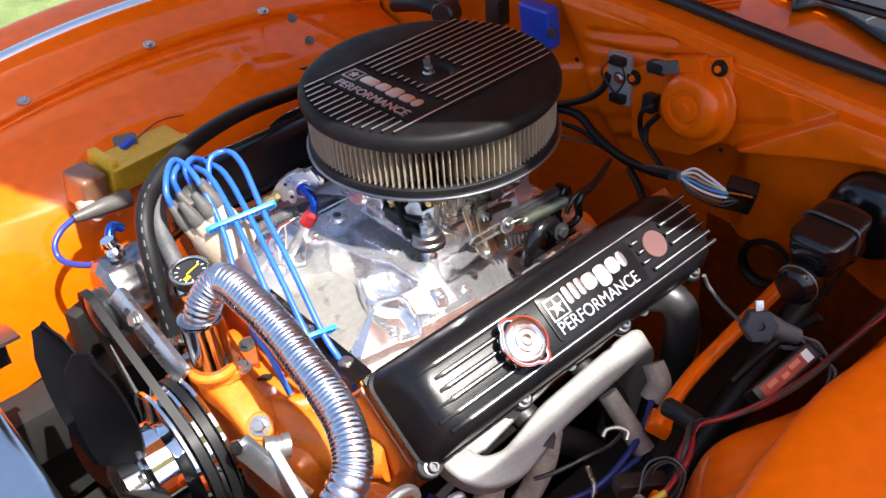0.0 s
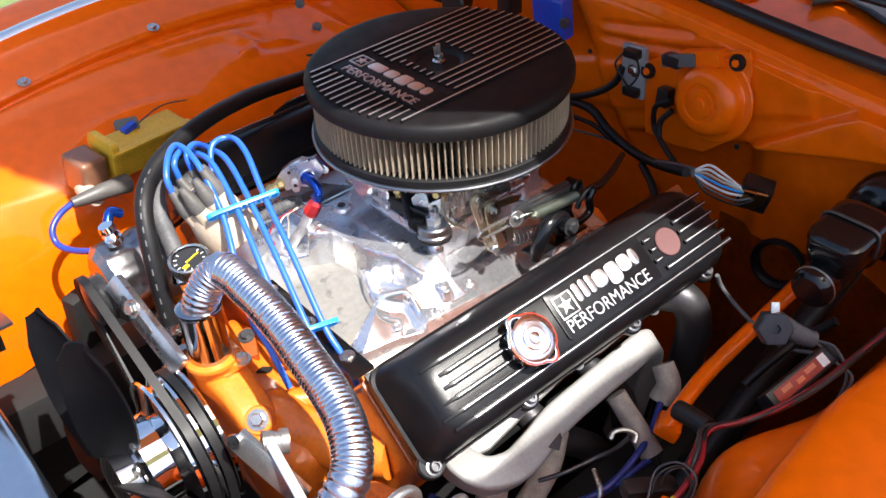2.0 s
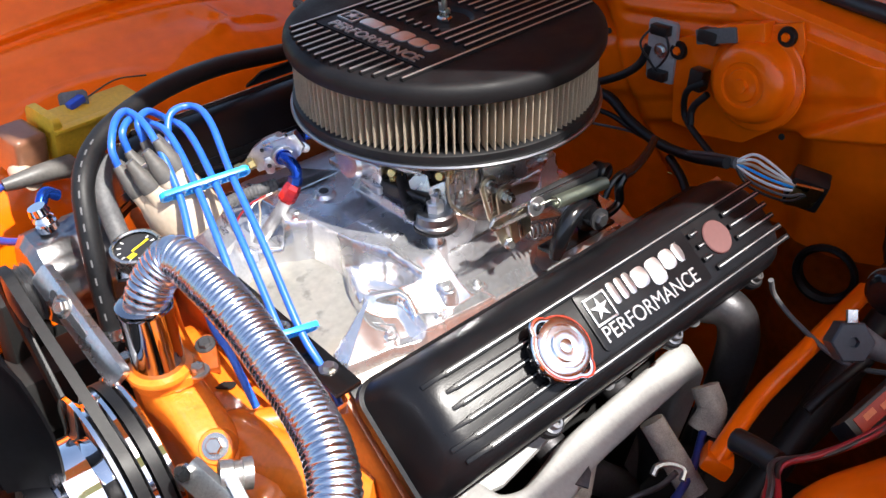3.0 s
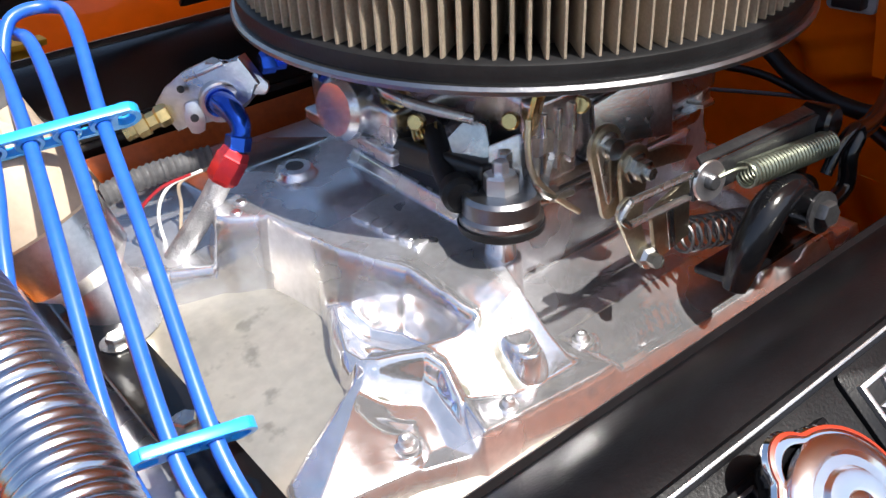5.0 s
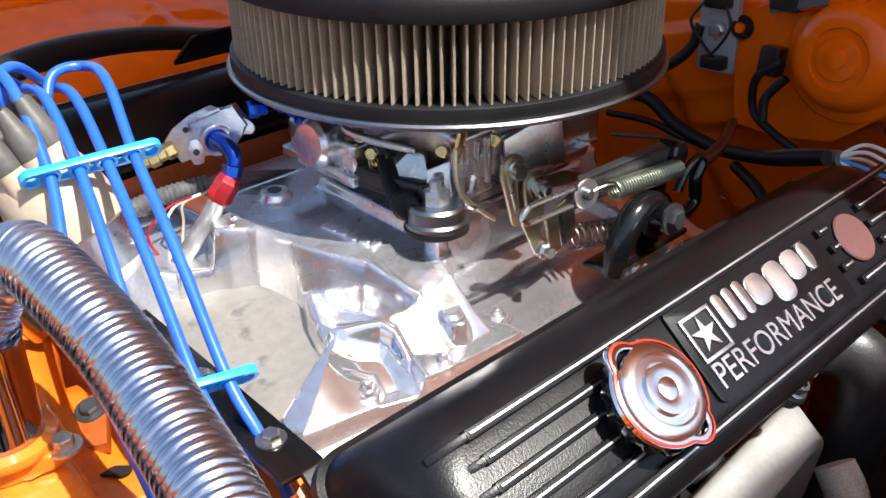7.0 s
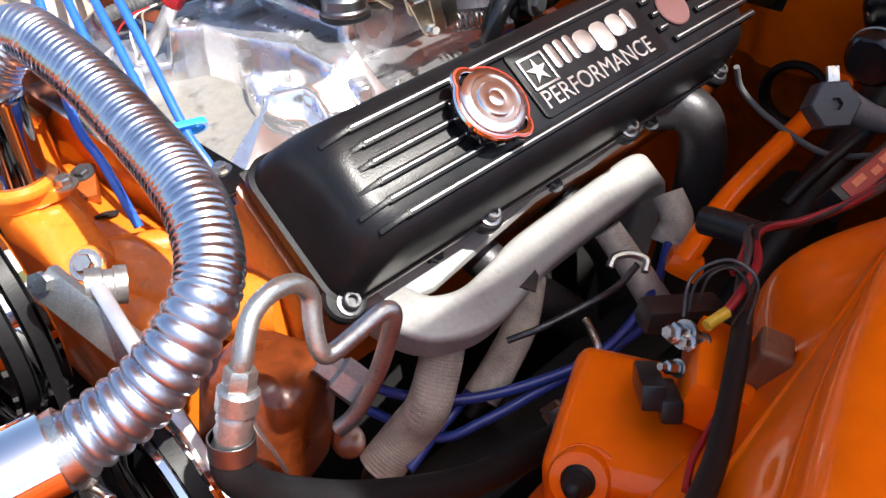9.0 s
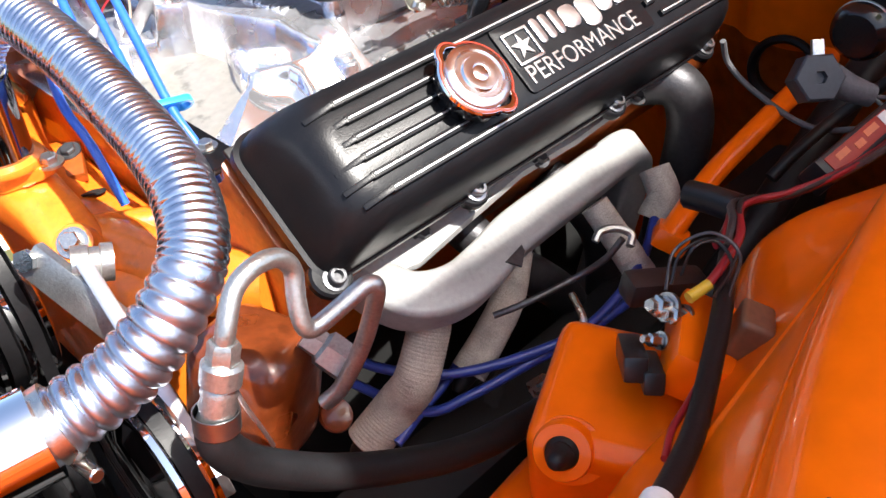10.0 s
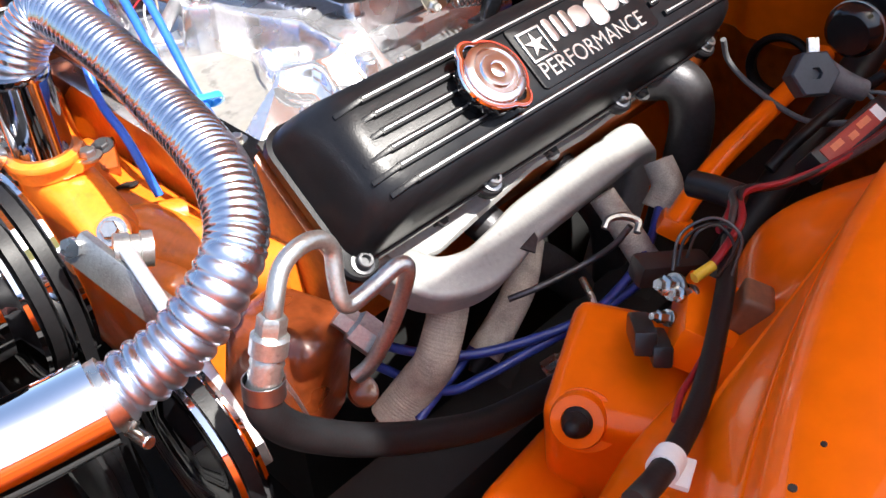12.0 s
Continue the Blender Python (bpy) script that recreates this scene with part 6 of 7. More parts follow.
part("rim", lathe([(0, -0.05), (0.03, -0.05), (0.056, -0.047), (0.061, -0.042), (0.061, -0.014), (0.066, -0.011), (0.088, -0.007), (0.095, -0.004), (0.096, 0.0), (0.083, 0.008), (0.083, 0.012), (0.096, 0.018), (0.096, 0.022), (0.083, 0.029), (0.083, 0.033), (0.096, 0.04), (0.096, 0.044), (0.09, 0.047), (0.04, 0.05), (0, 0.05)], aim(PC, (1, 0, 0)), 72), CHROME, pulley)
part("hub", lathe([(0, -0.058), (0.022, -0.058), (0.026, -0.055), (0.026, -0.051), (0.03, -0.0495), (0, -0.0495)], aim(PC, (1, 0, 0)), 32), DARK_STEEL, pulley)
for k in range(4):
    a = math.pi / 4 + k * math.pi / 2
    part("bolt", bolt(PC + Vector((-0.051, 0.04 * math.cos(a), 0.04 * math.sin(a))), (-1, 0, 0), 0.006, 0.006), STEEL, pulley)
crank = thing("crank_pulley", (-0.49, -0.03, 0.46), "dark steel crankshaft pulley", "pulley")
part("rim", lathe([(0, 0), (0.08, 0), (0.088, 0.004), (0.076, 0.012), (0.088, 0.02), (0.076, 0.028), (0.088, 0.036), (0.085, 0.04), (0, 0.04)], aim((-0.49, -0.03, 0.56), (1, 0, 0)), 48), DARK_STEEL, crank)
alternator = thing("alternator", (-0.4, 0.2, 0.86), "cast alternator with ribbed pulley beside the apron", "alternator")
part("case", lathe([(0, 0), (0.045, 0), (0.056, 0.01), (0.058, 0.04), (0.055, 0.045), (0.055, 0.055), (0.058, 0.06), (0.058, 0.085), (0.045, 0.1), (0, 0.1)], aim((-0.45, 0.2, 0.905), (1, 0, 0)), 44, lambda a: 1 + 0.03 * math.copysign(1, math.sin(11 * a))), DULL_STEEL, alternator)
part("pulley", lathe([(0, -0.005)] + [(0.03 + 0.0035 * (k % 2), 0.0032 * k) for k in range(9)] + [(0.02, 0.027), (0, 0.03)], aim((-0.487, 0.135, 0.94), (1, 0, 0)), 40), DARK_STEEL, alternator)
part("terminal", lathe([(0, 0), (0.012, 0), (0.012, 0.008), (0.009, 0.009), (0.012, 0.014), (0.009, 0.018), (0.012, 0.022), (0.01, 0.03), (0, 0.03)], aim((-0.415, 0.2, 0.965), (-0.2, 0.1, 1)), 24), CHROME, alternator)
part("terminal", tube([(-0.42, 0.22, 0.965), (-0.4, 0.24, 0.985), (-0.385, 0.245, 0.975)], 0.007, 12), BLUE_ANODISED, alternator, "blue terminal cover")


def belt(c1, r1, c2, r2, x, label):
    """An open V-belt round two pulleys in a plane of constant x."""
    pts = []
    c1, c2 = Vector((0, *c1)), Vector((0, *c2))
    d = (c2 - c1).normalized()
    nrm = Vector((0, -d.z, d.y))
    for k in range(13):
        a = math.pi * k / 12
        pts.append(c2 + r2 * (nrm * math.cos(a) + d * math.sin(a)))
    for k in range(13):
        a = math.pi * k / 12
        pts.append(c1 + r1 * (-nrm * math.cos(a) - d * math.sin(a)))
    pts = [p + Vector((x, 0, 0)) for p in pts]
    bm = bmesh.new()
    cen = sum(pts, Vector()) / len(pts)
    rings = []
    for k, p in enumerate(pts):
        tang = (pts[(k + 1) % len(pts)] - pts[k - 1]).normalized()
        o = Vector((0, tang.z, -tang.y))
        if o.dot(p - cen) < 0:
            o = -o
        rings.append([bm.verts.new(p + o * 0.004 + Vector((0.0055, 0, 0))), bm.verts.new(p + o * 0.004 - Vector((0.0055, 0, 0))), bm.verts.new(p - o * 0.004 - Vector((0.0035, 0, 0))), bm.verts.new(p - o * 0.004 + Vector((0.0035, 0, 0)))])
    for k in range(len(rings)):
        a, b = rings[k], rings[(k + 1) % len(rings)]
        for j in range(4):
            bm.faces.new((a[j], a[(j + 1) % 4], b[(j + 1) % 4], b[j]))
    return solo("drive_belt", bm, RUBBER, label, "belt", "drive belts")


belt((-0.04, 0.815), 0.09, (0.135, 0.94), 0.033, -0.485, "black V-belt from the alternator to the pump pulley")
belt((-0.04, 0.815), 0.09, (-0.03, 0.56), 0.082, -0.464, "black V-belt down to the crankshaft pulley")
belt((-0.3, 0.79), 0.074, (-0.03, 0.56), 0.082, -0.462, "black V-belt to the steering pump pulley")
arm = thing("alternator_bracket", (-0.45, 0.05, 0.9), "machined aluminium alternator adjusting bracket", "bracket")
p, q = Vector((-0.453, 0.100, 0.971)), Vector((-0.444, -0.010, 0.912))
d = (q - p).normalized()
up = Vector((-0.8, 0.0, 0.6))
up = (up - d * up.dot(d)).normalized()
mm = Matrix((d, d.cross(up) * -1, up)).transposed().to_4x4()
mm.translation = (p + q) / 2
bm = bmesh.new()
L = (q - p).length
add_plate(bm, rounded(L + 0.02, 0.026, 0.004), 0.01, mm, 0.0015)
part("bar", bm, CAST, arm)
part("slot", plate(rounded(L * 0.5, 0.008, 0.0039), 0.0006, mm @ pose(-L * 0.12, 0, 0.01)), DARK_STEEL, arm)
part("bolt", bolt(mm @ Vector((-L * 0.2, 0, 0.01)), up, 0.008, 0.007), STEEL, arm)
shroud = solo("fan_shroud", sheet(lambda a, x: Vector((x, FC.y + 0.31 * math.cos(a), FC.z + 0.31 * math.sin(a) * 0.72)), grid(0.15, 1.2, 30), grid(-0.635, -0.585, 4), 0.004), PLASTIC, "black plastic fan shroud round the fan", "fan shroud")
for y in (-0.37, 0.37):
    part("frame_rail", box((1.4, 0.08, 0.1), pose(-0.3, y, 0.62), 0.012), UNDER, car)
for y0 in (0.4,):
    part("rail_bracket", box((0.07, 0.03, 0.12), pose(-0.5 + (y0 - 0.34), y0, 0.72, 8, 0, 20), 0.008), UNDER, car)

# ---------------------------------------------------------------- heater hoses, coil
def heater_hose(points, r, material, label):
    ob = thing("heater_hose", points[0], label, "hose", "heater hoses")
    part("hose", tube(points, r, 20), material, ob)
    if material is RUBBER:
        run = smooth_path(points, 10)
        for k in range(6, 42, 3):
            d = run[k + 1] - run[k]
            side = Vector((-0.45, -0.6, 0.45))
            side = (side - d * (side.dot(d) / d.length_squared)).normalized()
            part("printed_bar", box((0.0018, 0.0007, 0.008), aim(run[k] + side * r, d)), GREY_RUBBER, ob, "pale printed bar")
    d = Vector(points[1]) - Vector(points[0])
    clamp = part("clamp", lathe([(r + 0.0006, -0.006), (r + 0.002, -0.006), (r + 0.002, 0.006), (r + 0.0006, 0.006)], aim(Vector(points[0]) + d * 0.25, d), 28), STEEL, ob, "worm drive hose clamp")
    part("clamp_screw", lathe(disc(0.004, 0.014, 0.001), aim(Vector(points[0]) + d * 0.25 + Vector((0, -r - 0.004, 0)), (1, 0, 0)), 12), STEEL, clamp)


heater_hose([(-0.414, 0.080, 0.868), (-0.407, 0.100, 0.930), (-0.396, 0.125, 0.987), (-0.379, 0.155, 1.028), (-0.346, 0.190, 1.046), (-0.295, 0.220, 1.055), (-0.219, 0.260, 1.052), (-0.119, 0.310, 1.032), (0.011, 0.370, 0.993), (0.179, 0.420, 0.957)], 0.0122, RUBBER, "thick black heater hose sweeping along the engine side")
heater_hose([(-0.377, 0.100, 0.927), (-0.367, 0.120, 0.956), (-0.364, 0.140, 0.981), (-0.360, 0.160, 1.007), (-0.340, 0.200, 1.024)], 0.0115, GREY_RUBBER, "grey heater hose behind the distributor")
coil = thing("ignition_coil", (-0.26, 0.46, 0.9), "mustard yellow boxed ignition coil on the inner fender", "ignition coil")
cmx = Matrix.Translation((-0.26, 0.452, 0.945)) @ pose(0, 0, 0, 8, 4, 12)
part("core", box((0.15, 0.055, 0.05), cmx, 0.004), YELLOW, coil)
part("flange", plate(rounded(0.062, 0.085, 0.008), 0.012, cmx @ pose(-0.075, 0, 0, 90, 0, 90), 0.002), YELLOW, coil)
part("lip", box((0.15, 0.012, 0.006), cmx @ pose(0, -0.03, 0.026), 0.001), YELLOW, coil)
part("end_cap", box((0.045, 0.056, 0.06), cmx @ pose(-0.105, 0, -0.002), 0.008, 3), mat("brown_resin", (0.2, 0.09, 0.05), 0.35, vary=0.15, coat=0.3), coil, "brown resin end")
part("tower", tube([(-0.375, 0.43, 0.925), (-0.378, 0.405, 0.93), (-0.372, 0.38, 0.93)], 0.014, 16), TAN, coil)
part("boot", tube([(-0.318, 0.395, 0.924), (-0.359, 0.385, 0.933), (-0.391, 0.385, 0.934), (-0.409, 0.385, 0.935)], lambda f: 0.0155 - 0.008 * f, 18), BOOT, coil, "grey rubber boot")
solo("coil_wire", tube([(-0.409, 0.385, 0.935), (-0.432, 0.385, 0.925), (-0.451, 0.375, 0.912), (-0.454, 0.360, 0.896), (-0.442, 0.330, 0.894), (-0.419, 0.280, 0.909), (-0.401, 0.240, 0.929)], 0.005, 12), DARKENED_BLUE_WIRE, "dark blue coil wire looping over the apron", "plug wire")
brk = thing("sensor_bracket", (-0.270, 0.470, 0.964), "grey bracket with a small blue connector", "bracket")
bp_ = Vector((-0.271, 0.465, 0.967))
part("plate", plate(rounded(0.038, 0.045, 0.006), 0.004, aim(bp_, (-0.3, -0.8, 0.5)), 0.001), GREY_RUBBER, brk)
part("connector", box((0.026, 0.012, 0.01), Matrix.Translation(bp_ + Vector((0.0, -0.006, 0.01))) @ pose(0, 0, 0, 0, -10, 15), 0.002), BLUE_PAINT, brk)
part("screw", bolt(bp_ + Vector((-0.006, -0.006, -0.002)), (-0.3, -0.8, 0.5), 0.005, 0.004), STEEL, brk)
solo("bracket_rod", tube([bp_ + Vector((0.015, -0.004, 0.01)), bp_ + Vector((0.07, 0.02, 0.012)), bp_ + Vector((0.12, 0.03, 0.0))], 0.0012, 8), DARK_STEEL, "thin steel rod beside the coil", "rod")
for px_ in ((-0.355, 0.520, 0.919), (-0.413, 0.520, 0.920)):
    part("apron_bolt", bolt(px_, (-0.1, -0.8, 0.6), 0.006, 0.005), STEEL, car)
for px_ in ((-0.341, 0.515, 0.912), (-0.042, 0.560, 0.969)):
    part("apron_hole", lathe(disc(0.006, 0.003, 0.0005), aim(px_, (0, -0.6, 0.8)), 16), UNDER, car, "small dark hole")
solo("hose_hook", tube([(0.087, 0.550, 0.952), (0.101, 0.530, 0.945), (0.124, 0.520, 0.943)], 0.005, 8), PLASTIC, "small black clip on the inner fender", "clip")

# ---------------------------------------------------------------- firewall fittings
wiper = thing("wiper_motor", (0.4, -0.215, 1.0), "orange painted wiper motor on its firewall plate", "wiper motor")
wm = Matrix(((0, 0.1, -1, 0), (-1, 0, 0, 0), (0, 1, 0.1, 0), (0, 0, 0, 1)))
wm.translation = Vector((0.355, -0.171, 1.007)) + Vector((0.037, 0, 0))
part("mount_plate", plate([(-0.135, 0.017), (-0.05, 0.055), (0.041, 0.088), (0.052, 0.06), (0.051, -0.045), (0.0, -0.09), (-0.06, -0.1), (-0.112, -0.1)], 0.005, wm, 0.0015), PAINT, wiper)
part("flange_ring", lathe([(0.056, 0.004), (0.067, 0.004), (0.068, 0.007), (0.066, 0.009), (0.056, 0.01)], wm, 48), PAINT, wiper)
part("dome", lathe([(0.056, 0.004), (0.057, 0.01), (0.054, 0.014), (0.053, 0.024), (0.049, 0.034), (0.041, 0.039), (0.03, 0.04), (0.0285, 0.0375), (0.022, 0.0375), (0.0205, 0.041), (0.0095, 0.042), (0.0085, 0.046), (0.0, 0.047)], wm, 48), PAINT, wiper)
part("gearbox", box((0.07, 0.026, 0.026), wm @ pose(-0.028, 0.056, 0.01, 0, 0, 18), 0.004), PAINT, wiper)
part("connector", box((0.03, 0.018, 0.02), wm @ pose(-0.072, 0.04, 0.018), 0.003), PLASTIC, wiper, "black connector")
part("terminal_strip", box((0.06, 0.02, 0.014), wm @ pose(-0.06, 0.045, 0.02, 0, 0, 18), 0.002), GREY_RUBBER, wiper, "grey terminal strip")
part("plug", box((0.022, 0.03, 0.02), wm @ pose(-0.075, -0.02, 0.02), 0.003), PLASTIC, wiper, "black plug")
for dx, dy in ((-0.122, 0.004), (0.028, 0.066)):
    g = part("grommet", lathe([(0.006, 0), (0.0125, 0), (0.013, 0.003), (0.011, 0.007), (0.006, 0.007)], wm @ pose(dx, dy, 0.006), 24), RUBBER, wiper, "rubber mounting grommet")
    part("mount_bolt", bolt(wm @ Vector((dx, dy, 0.01)), wm.to_3x3() @ Vector((0, 0, 1)), 0.006, 0.006), PAINT, wiper)
resistor = thing("ballast_resistor", (0.385, -0.02, 0.96), "grey ballast resistor plate with two black plugs", "resistor")
rm = Matrix.Translation((0.388, -0.023, 1.003)) @ pose(0, 0, 0, 90, 0, -90) @ pose(0, 0, 0, 0, 0, 3)
part("plate", plate(rounded(0.046, 0.088, 0.004), 0.008, rm, 0.0015), GREY_PAINT, resistor)
part("plug", box((0.028, 0.014, 0.014), rm @ pose(0.002, 0.034, 0.014), 0.002), PLASTIC, resistor)
part("plug", box((0.028, 0.014, 0.014), rm @ pose(0.002, -0.032, 0.014), 0.002), PLASTIC, resistor)
part("screw", bolt(rm @ Vector((0, 0.002, 0.008)), (-1, 0, 0), 0.007, 0.004), STEEL, resistor)
for s in (-1, 1):
    part("lead", tube([rm @ Vector((-0.012 * s, 0.034, 0.018)), rm @ Vector((-0.024 * s, 0.012, 0.024)), rm @ Vector((-0.01 * s, -0.012, 0.02)), rm @ Vector((0.008 * s, -0.03, 0.018))], 0.0017, 8), PLASTIC, resistor)


def harness(points, r, label, material=RUBBER):
    return solo("wiring_harness", tube(points, r, 12), material, label, "wiring", "firewall wiring")


harness([(0.380, -0.001, 1.006), (0.375, 0.005, 0.980), (0.370, 0.028, 0.956), (0.370, 0.072, 0.929), (0.380, 0.128, 0.902)], 0.006, "black taped harness from the resistor")
harness([(0.380, 0.115, 0.901), (0.370, 0.052, 0.911), (0.360, 0.004, 0.894), (0.340, -0.062, 0.891), (0.310, -0.137, 0.911), (0.280, -0.211, 0.943)], 0.0075, "black taped harness across the firewall")
harness([(0.380, 0.114, 0.873), (0.370, 0.045, 0.883), (0.350, -0.023, 0.885), (0.330, -0.099, 0.895)], 0.004, "thin black harness across the firewall")
harness([(0.380, 0.107, 0.846), (0.360, -0.003, 0.877), (0.340, -0.080, 0.893)], 0.0022, "thin grey cable across the firewall", GREY_RUBBER)
harness([(0.360, -0.113, 0.993), (0.360, -0.087, 0.971), (0.360, -0.089, 0.936), (0.340, -0.123, 0.927), (0.310, -0.171, 0.926)], 0.0045, "black wiper motor lead")
harness([(0.360, -0.119, 0.978), (0.355, -0.103, 0.954), (0.350, -0.106, 0.931)], 0.005, "black wiper motor lead")
harness([(0.330, -0.094, 0.882), (0.300, -0.136, 0.882), (0.280, -0.161, 0.876)], 0.006, "black vacuum hose behind the valve cover")
harness([(0.310, -0.137, 0.911), (0.300, -0.176, 0.928), (0.290, -0.219, 0.942)], 0.0075, "taped harness end with grey wrap", GREY_RUBBER)
conn = thing("open_connector", (0.330, -0.297, 0.924), "unplugged metal connector box with pale loose wires", "connector")
cp = Vector((0.340, -0.291, 0.916))
bm = bmesh.new()
add_box(bm, (0.03, 0.045, 0.045), Matrix.Translation(cp) @ pose(0, 0, 0, 12, -10, 25), 0.004)
part("case", bm, PLASTIC, conn)
part("shield", box((0.004, 0.034, 0.04), Matrix.Translation(cp + Vector((-0.017, -0.006, -0.002))) @ pose(0, 0, 0, 12, -20, 35), 0.001), BRASS, conn, "crumpled brassy shield")
for k in range(7):
    f = k / 6
    a_, b_ = Vector((0.290, -0.214, 0.941)), cp + Vector((-0.02, 0.01 - 0.02 * f, 0.012 - 0.01 * f))
    part("wire", tube([a_, a_.lerp(b_, 0.3) + Vector((-0.01 * f, 0, 0.02 - 0.035 * f)), a_.lerp(b_, 0.7) + Vector((-0.012, 0.01 * math.sin(5 * f), 0.022 - 0.034 * f)), b_], 0.0019, 8), (WHITE_PAINT, WHITE_PAINT, TAN, BLUE_CLIP, WHITE_PAINT, GREY_RUBBER, PLASTIC)[k], conn)
blue = thing("control_module", (0.390, 0.165, 1.045), "blue plastic control module on the firewall", "control module")
bp2 = Vector((0.375, 0.151, 1.052))
part("case", box((0.03, 0.07, 0.075), Matrix.Translation(bp2) @ pose(0, 0, 0, 0, -6, 0), 0.006, 3), BLUE_PAINT, blue)
part("lug", lathe(disc(0.009, 0.008, 0.001), aim(bp2 + Vector((-0.01, -0.04, 0.0)), (-1, -0.2, 0)), 18), DARK_STEEL, blue)
vac = thing("heater_valve", (0.360, 0.362, 1.029), "black heater valve with blue plate at the firewall", "heater valve")
vp = Vector((0.360, 0.362, 1.026))
part("body", lathe(disc(0.024, 0.04, 0.004), aim(vp, (-1, -0.3, 0.1)), 28), PLASTIC, vac)
part("plate", box((0.01, 0.045, 0.06), Matrix.Translation(vp + Vector((0.02, 0.03, 0))), 0.003), BLUE_PAINT, vac)
part("nut", bolt(vp + Vector((-0.01, 0.028, 0.004)), (-1, 0, 0), 0.009, 0.008), STEEL, vac)
solo("relay", box((0.03, 0.035, 0.05), Matrix.Translation((0.370, 0.250, 1.052)), 0.004), PLASTIC, "black relay on the firewall", "relay")
solo("vacuum_hose", tube([(0.360, 0.536, 0.990), (0.340, 0.438, 1.024), (0.340, 0.379, 1.030)], 0.014, 12), RUBBER, "short black hose at the heater valve", "hose")
part("fender_brace", box((0.015, 0.012, 0.13), Matrix.Translation((0.330, 0.678, 0.947)) @ pose(0, 0, 0, 30, 20, 0), 0.003), PAINT, car)
for px_ in ((0.156, 0.600, 1.013), (0.174, 0.580, 0.966)):
    part("apron_bolt", bolt(px_, (-0.3, -0.8, 0.5), 0.006, 0.005), DARK_STEEL, car)
for px_ in ((0.396, -0.217, 0.939), (0.398, 0.084, 0.998)):
    part("firewall_hole", lathe(disc(0.0045, 0.002, 0.0003), aim(px_, (-1, 0, 0)), 14), UNDER, car, "small dark hole")

# ---------------------------------------------------------------- brake master cylinder, brace, relay on the driver side
mc = thing("master_cylinder", (0.2, -0.47, 0.9), "glossy black brake master cylinder with a domed lid", "master cylinder")
mp = Vector((0.222, -0.472, 0.946))
part("body", lathe([(0, 0), (0.02, 0), (0.025, 0.005), (0.027, 0.011), (0.027, 0.03), (0.024, 0.034), (0.027, 0.038), (0.027, 0.06), (0.024, 0.066), (0.024, 0.1), (0.03, 0.11), (0.03, 0.13), (0, 0.13)], aim(mp + Vector((-0.045, 0, -0.012)), (1, 0.02, 0.06)), 36), BLACK_SATIN, mc)
part("end_ring", lathe([(0.0265, 0.014), (0.0278, 0.0145), (0.0278, 0.0165), (0.0265, 0.017)], aim(mp + Vector((-0.045, 0, -0.012)), (1, 0.02, 0.06)), 36), BARE_STEEL, mc, "bright edged ring")
bm = bmesh.new()
loft(bm, [[mp + Vector((0.028 + x, y, h)) for x, y in rounded(w, d, 0.02, 6)] for w, d, h in ((0.07, 0.045, -0.01), (0.086, 0.06, 0.004), (0.092, 0.068, 0.02), (0.093, 0.069, 0.034), (0.088, 0.064, 0.041))])
part("reservoir", bm, BLACK_SATIN, mc)
bm = bmesh.new()
loft(bm, [[mp + Vector((0.03 + x, y, h + 0.12 * x)) for x, y in rounded(w, d, 0.02, 6)] for w, d, h in ((0.095, 0.071, 0.04), (0.097, 0.073, 0.044), (0.095, 0.071, 0.05), (0.084, 0.06, 0.055), (0.066, 0.042, 0.056))])
part("lid", bm, BLACK_SATIN, mc)
part("bail", tube([mp + Vector((0.03, -0.038, 0.02)), mp + Vector((0.03, -0.038, 0.045)), mp + Vector((0.03, -0.03, 0.057)), mp + Vector((0.03, 0.0, 0.059)), mp + Vector((0.03, 0.03, 0.057)), mp + Vector((0.03, 0.038, 0.045)), mp + Vector((0.03, 0.038, 0.02))], 0.002, 8), DARK_STEEL, mc)
part("booster", lathe([(0, 0), (0.03, 0), (0.05, 0.008), (0.06, 0.02), (0.063, 0.045), (0, 0.05)], aim((0.34, -0.47, 0.945), (1, 0, 0)), 48), BLACK_SATIN, mc)
solo("steering_column", tube([(0.39, -0.45, 0.9), (0.2, -0.445, 0.79), (0.0, -0.44, 0.67), (-0.1, -0.44, 0.6)], 0.019, 16, 0), RUBBER, "black steering column shaft below the master cylinder", "steering column")
valve = thing("proportioning_valve", (0.092, -0.484, 0.930), "grey hexagonal pressure switch below the master cylinder", "pressure switch")
vm = aim((0.097, -0.482, 0.930), (-0.55, -0.6, 0.55)) @ Matrix.Diagonal((0.84, 0.84, 0.84, 1))
part("hex", lathe([(0, -0.03), (0.024, -0.03), (0.026, -0.027), (0.026, -0.002), (0.024, 0), (0.007, 0.0), (0.006, -0.006), (0, -0.006)], vm, 36, hexagon), SWITCH, valve)
part("spout", tube([vm @ Vector((0.01, 0.005, -0.018)), vm @ Vector((0.035, -0.01, -0.02)), vm @ Vector((0.06, -0.02, -0.022))], lambda f: 0.014 - 0.004 * f, 14), GREY_RUBBER, valve)
part("clip", box((0.012, 0.02, 0.006), vm @ pose(0.0, 0.028, -0.006), 0.001), STEEL, valve)
for s in range(2):
    solo("switch_wire", tube([vm @ Vector((0.06, -0.02, -0.022)), vm @ Vector((0.085, -0.03 - 0.02 * s, -0.01)), vm @ Vector((0.1, -0.07, -0.01 + 0.02 * s)), vm @ Vector((0.085, -0.12, -0.02))], 0.002, 8), GREY_RUBBER, "grey switch wire curving down", "wire", "switch wires")
